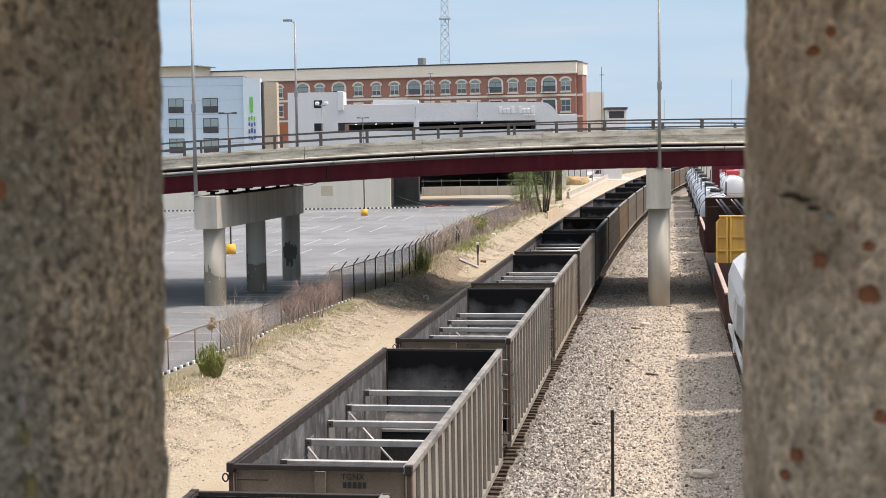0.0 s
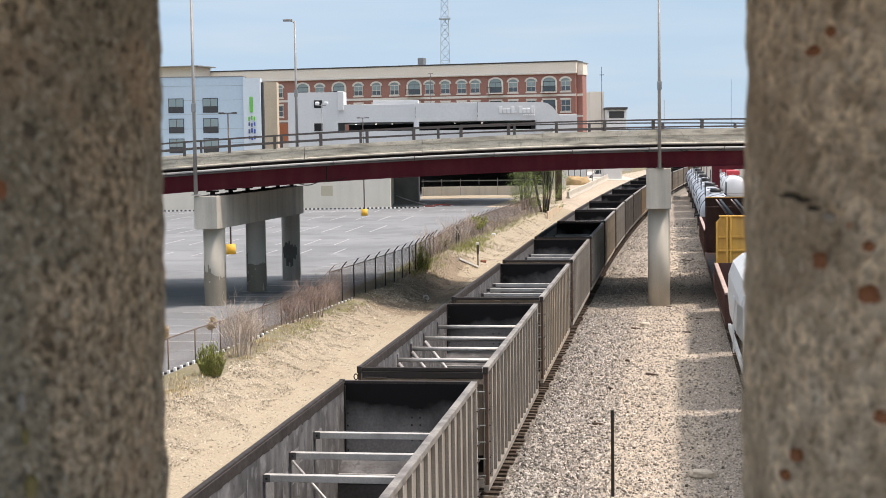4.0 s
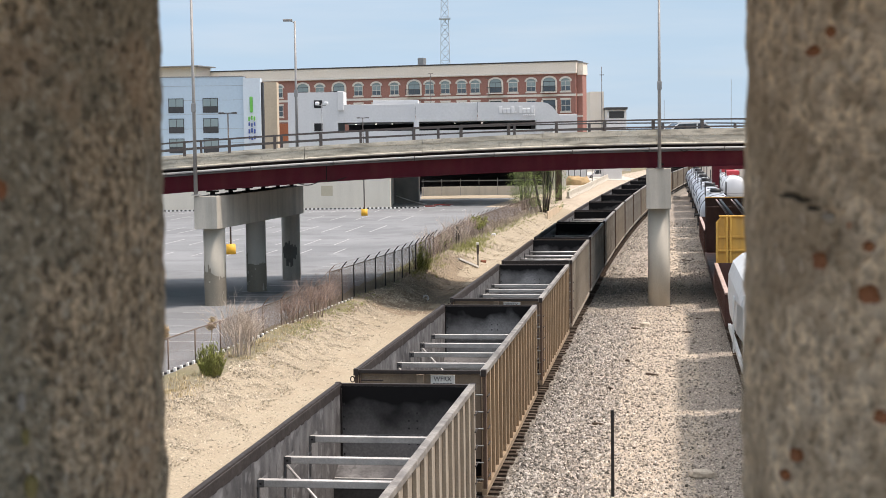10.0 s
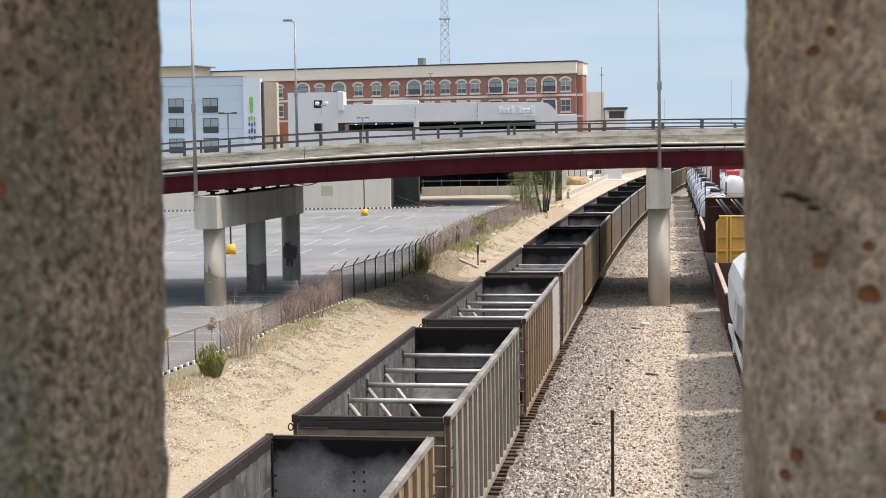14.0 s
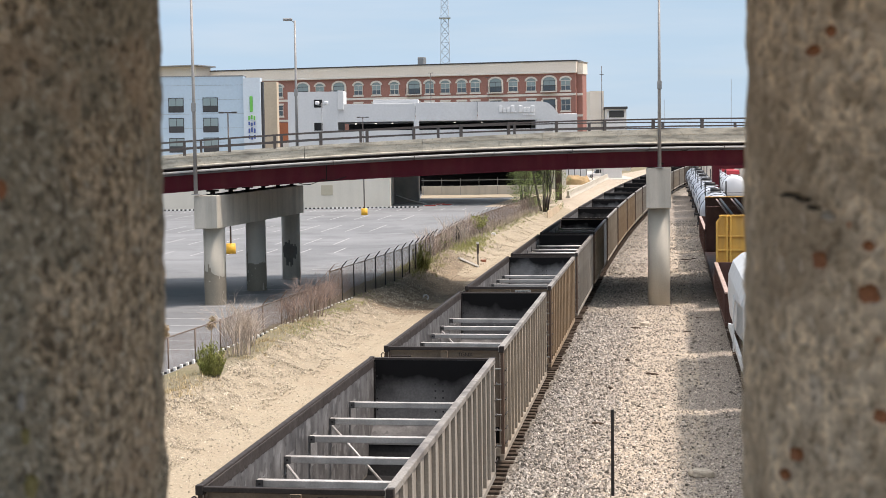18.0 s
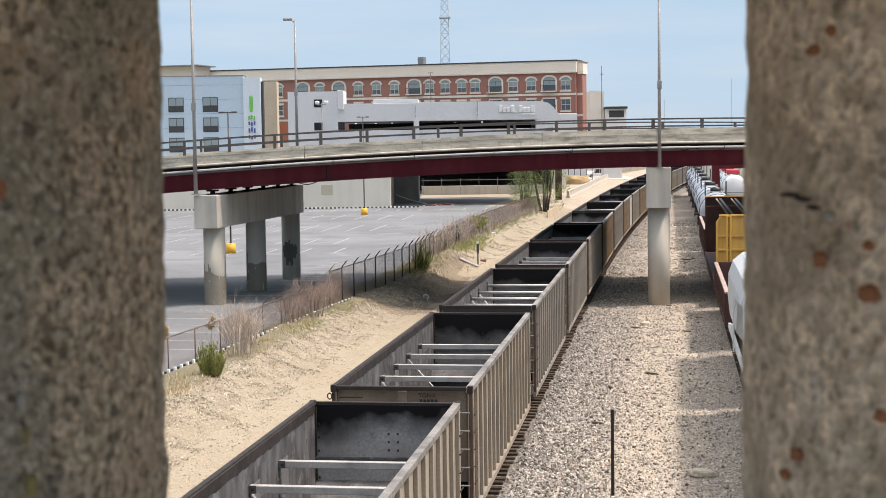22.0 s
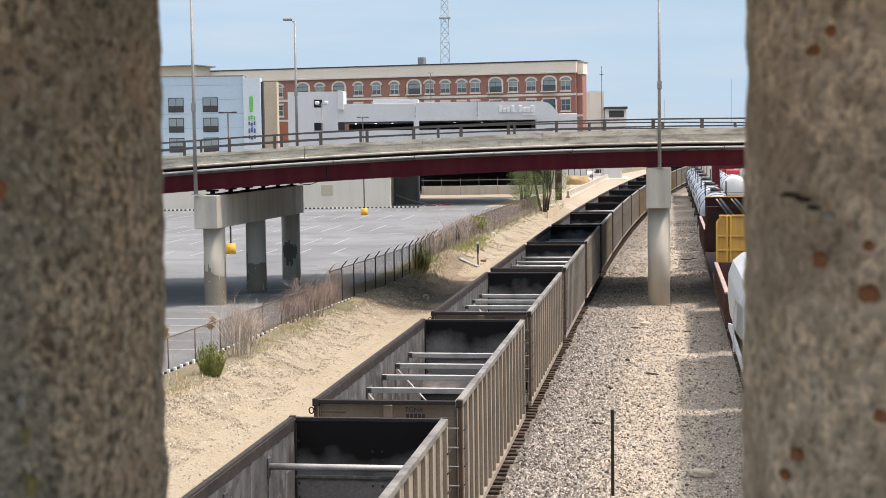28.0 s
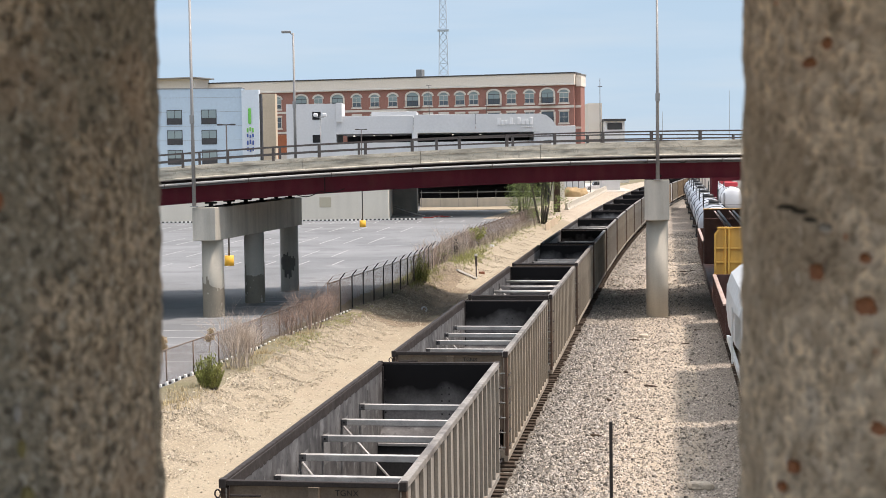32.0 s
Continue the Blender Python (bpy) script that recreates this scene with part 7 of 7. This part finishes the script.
part("pale_wall", boxed(24.0, 50.0, 404, 405, -0.8, 5.2, 0.05), TRIM_W, far_wall)
part("pale_front", boxed(17.55, 21.3, 262, 264, -0.4, 7.9), TRIM_W, far_wall)
part("pale_block", boxed(23.0, 28.4, 299, 301, -0.4, 6.6), LETTER_W, far_wall)
for k in range(3):
    part("pilaster", boxed(17.7 + k * 1.2, 18.0 + k * 1.2, 261.7, 262, -0.4, 7.6), CONCRETE, far_wall)
# a concrete column in shadow; the dark colour is that shade
solid("dark_column", boxed(15.9, 16.8, 214, 214.8, -0.3, 7.0, 0.02), DARK_BROWN, "column beside the underpass with shade painted dark", "column")
solid("maroon_beam", boxed(27.66, 36.0, 152.2, 152.8, 5.85, 6.5, 0.02), MAROON, "maroon steel beam beyond the tank wagons", "beam")
solid("maroon_column", boxed(27.0, 27.65, 152, 153, -0.3, 8.0, 0.02), MAROON, "maroon steel column beyond the tank wagons", "column")
part("pale_shed", boxed(48, 75, 330, 340, -0.4, 6.2), TRIM_W, far_wall)
low_board = thing("board_edging", Matrix(), "low tan timber edging beside the track", "edging")
for k in range(4):
    part("board", boxed(-0.05, 0.05, -2.6, 2.6, -0.4, 0.75, 0.01), TAN_WALL, low_board, "weathered tan board", on_line(track, 174 + 5.3 * k, -9.2 - 0.2 * k, 0.25))
# distance: a low line of far roofs and trees that closes the horizon
back = thing("backdrop", Matrix(), "low hazy line of distant roofs and trees", "backdrop", kind="structure")
# the air's haze over the far roofs and trees is painted into this blue-grey
HAZE = surface("far_haze", (0.258, 0.292, 0.31), 0.9, 0, (0.05, 0.2), (0.02, 0.4, (0.189, 0.232, 0.206)), None)
rnd = random.Random(5)
for k in range(60):
    a = radians(-40 + k * 80 / 59)
    part("far_block", boxed(-30, 30, -6, 6, -2, rnd.uniform(4, 11)), HAZE, back, at=Matrix.Translation((1500 * math.sin(a), 1500 * math.cos(a), 0)) @ Matrix.Rotation(-a, 4, "Z"))


# ================= cars =================
CAR_WHITE = surface("white_car_paint", (0.671, 0.671, 0.671), 0.25, 0, (5, 0.02), (0.5, 0.1, None), None)
CAR_BLUE = surface("blue_car_paint", (0.129, 0.172, 0.413), 0.25, 0.1, (5, 0.02), (0.5, 0.1, None), None)
CAR_GLASS = glass("car_glass", (0.03, 0.035, 0.04))
TYRE = surface("tyre_rubber", (0.017, 0.017, 0.017), 0.9, 0, (20, 0.1), (1, 0.2, None), None)
HEADLIGHT = glass("headlight", (0.6, 0.6, 0.58))
TAIL_RED = glass("tail_light", (0.35, 0.02, 0.02))


def road_car(paint, label, length=4.5, height=1.45, truck=False):
    """A car that faces +x, standing on z = 0."""
    h = length / 2
    t = thing("pickup" if truck else "car", None, label, "car")
    low = [(-h, 0.35), (-h + 0.05, 0.75), (-h + 0.15, 0.92), (h - 1.15, 0.92), (h - 0.25, 0.78), (h, 0.55), (h, 0.32), (h - 0.1, 0.22), (-h + 0.1, 0.22)]
    bm = prism(bmesh.new(), low, 1, -0.88, 0.88)
    bmesh.ops.bevel(bm, geom=bm.edges[:], offset=0.05, segments=2, affect="EDGES", profile=0.5)
    part("body", bm, paint, t, "painted body")
    cab = [(-h + 0.35, 0.90), (-h + 1.05, height - 0.05), (0.1, height), (0.35, height - 0.06), (h - 1.2, 0.90)]
    if truck:
        cab = [(-0.5, 0.90), (-0.3, height), (0.75, height), (1.25, 0.90)]
    bm = prism(bmesh.new(), cab, 1, -0.72, 0.72)
    part("glasshouse", bm, CAR_GLASS, t, "dark windows")
    roof = [(x, z) for x, z in cab[1:-1]] + [(x - 0.02, z - 0.07) for x, z in cab[1:-1]][::-1]
    part("roof", prism(bmesh.new(), roof, 1, -0.74, 0.74), paint, t)
    for y in (-0.745, 0.745):
        bm = bmesh.new()
        for a, b in zip(cab, cab[1:]):
            beam(bm, (a[0], y, a[1]), (b[0], y, b[1]), 0.05, 0.07)
        beam(bm, (0.05 if truck else -0.15, y, 0.9), (0.05 if truck else -0.15, y, height), 0.05, 0.08)
        part("pillar_trim", bm, paint, t)
    for x in (-h + 0.85, h - 0.9):
        for y in (-0.80, 0.80):
            w = part("wheel", tube(bmesh.new(), (x, y - 0.11, 0.33), (x, y + 0.11, 0.33), 0.33, None, 20), TYRE, t)
            part("rim", tube(bmesh.new(), (x, y - 0.12, 0.33), (x, y + 0.12, 0.33), 0.19, None, 14), GALV, w)
    for y in (-0.6, 0.6):
        part("headlight", boxed(h - 0.12, h + 0.01, y - 0.18, y + 0.18, 0.55, 0.70, 0.03), HEADLIGHT, t)
        part("tail_light", boxed(-h - 0.01, -h + 0.1, y - 0.18, y + 0.18, 0.62, 0.80, 0.03), TAIL_RED, t)
    return t


white_car = road_car(CAR_WHITE, "white saloon car driving over the bridge", 4.6, 1.5)
blue_car = road_car(CAR_BLUE, "blue saloon car driving over the bridge", 4.5, 1.4)
ROAD_CARS = [(white_car, 9.06, 13.2), (blue_car, 24.255, 11.7)]
pickup = road_car(CAR_WHITE, "white pickup parked far off beyond the tracks", 5.6, 1.85, True)
pickup.matrix_basis = pose(34.4, 334, 0.55, 0, 0, 184)


# ================= what moves =================
def motions():
    for i, w in TRAIN:
        rows = []
        for k in range(33):
            t = float(k)
            p, a = track(rear_at(i, t) + HALF_L)
            rows.append((t, Matrix.Translation((p.x, p.y, 0.0)) @ Matrix.Rotation(-a, 4, "Z")))
        walk(w, rows)
    for ob, when, speed in ROAD_CARS:
        # seconds at which it is 20 m along the bridge, and metres a second to the right
        rows = []
        for k in range(65):
            t = k * 0.5
            u = max(-36.0, min(60.0, 16.5 + (t - when) * speed))
            slope = math.degrees(math.atan(0.00224 * (27 - u)))
            p = br(u, 6.4, crown(u) - 0.84)
            rows.append((t, Matrix.Translation(p) @ turn_b @ pose(0, 0, 0, 0, -slope, 0)))
        walk(ob, rows)


motions()
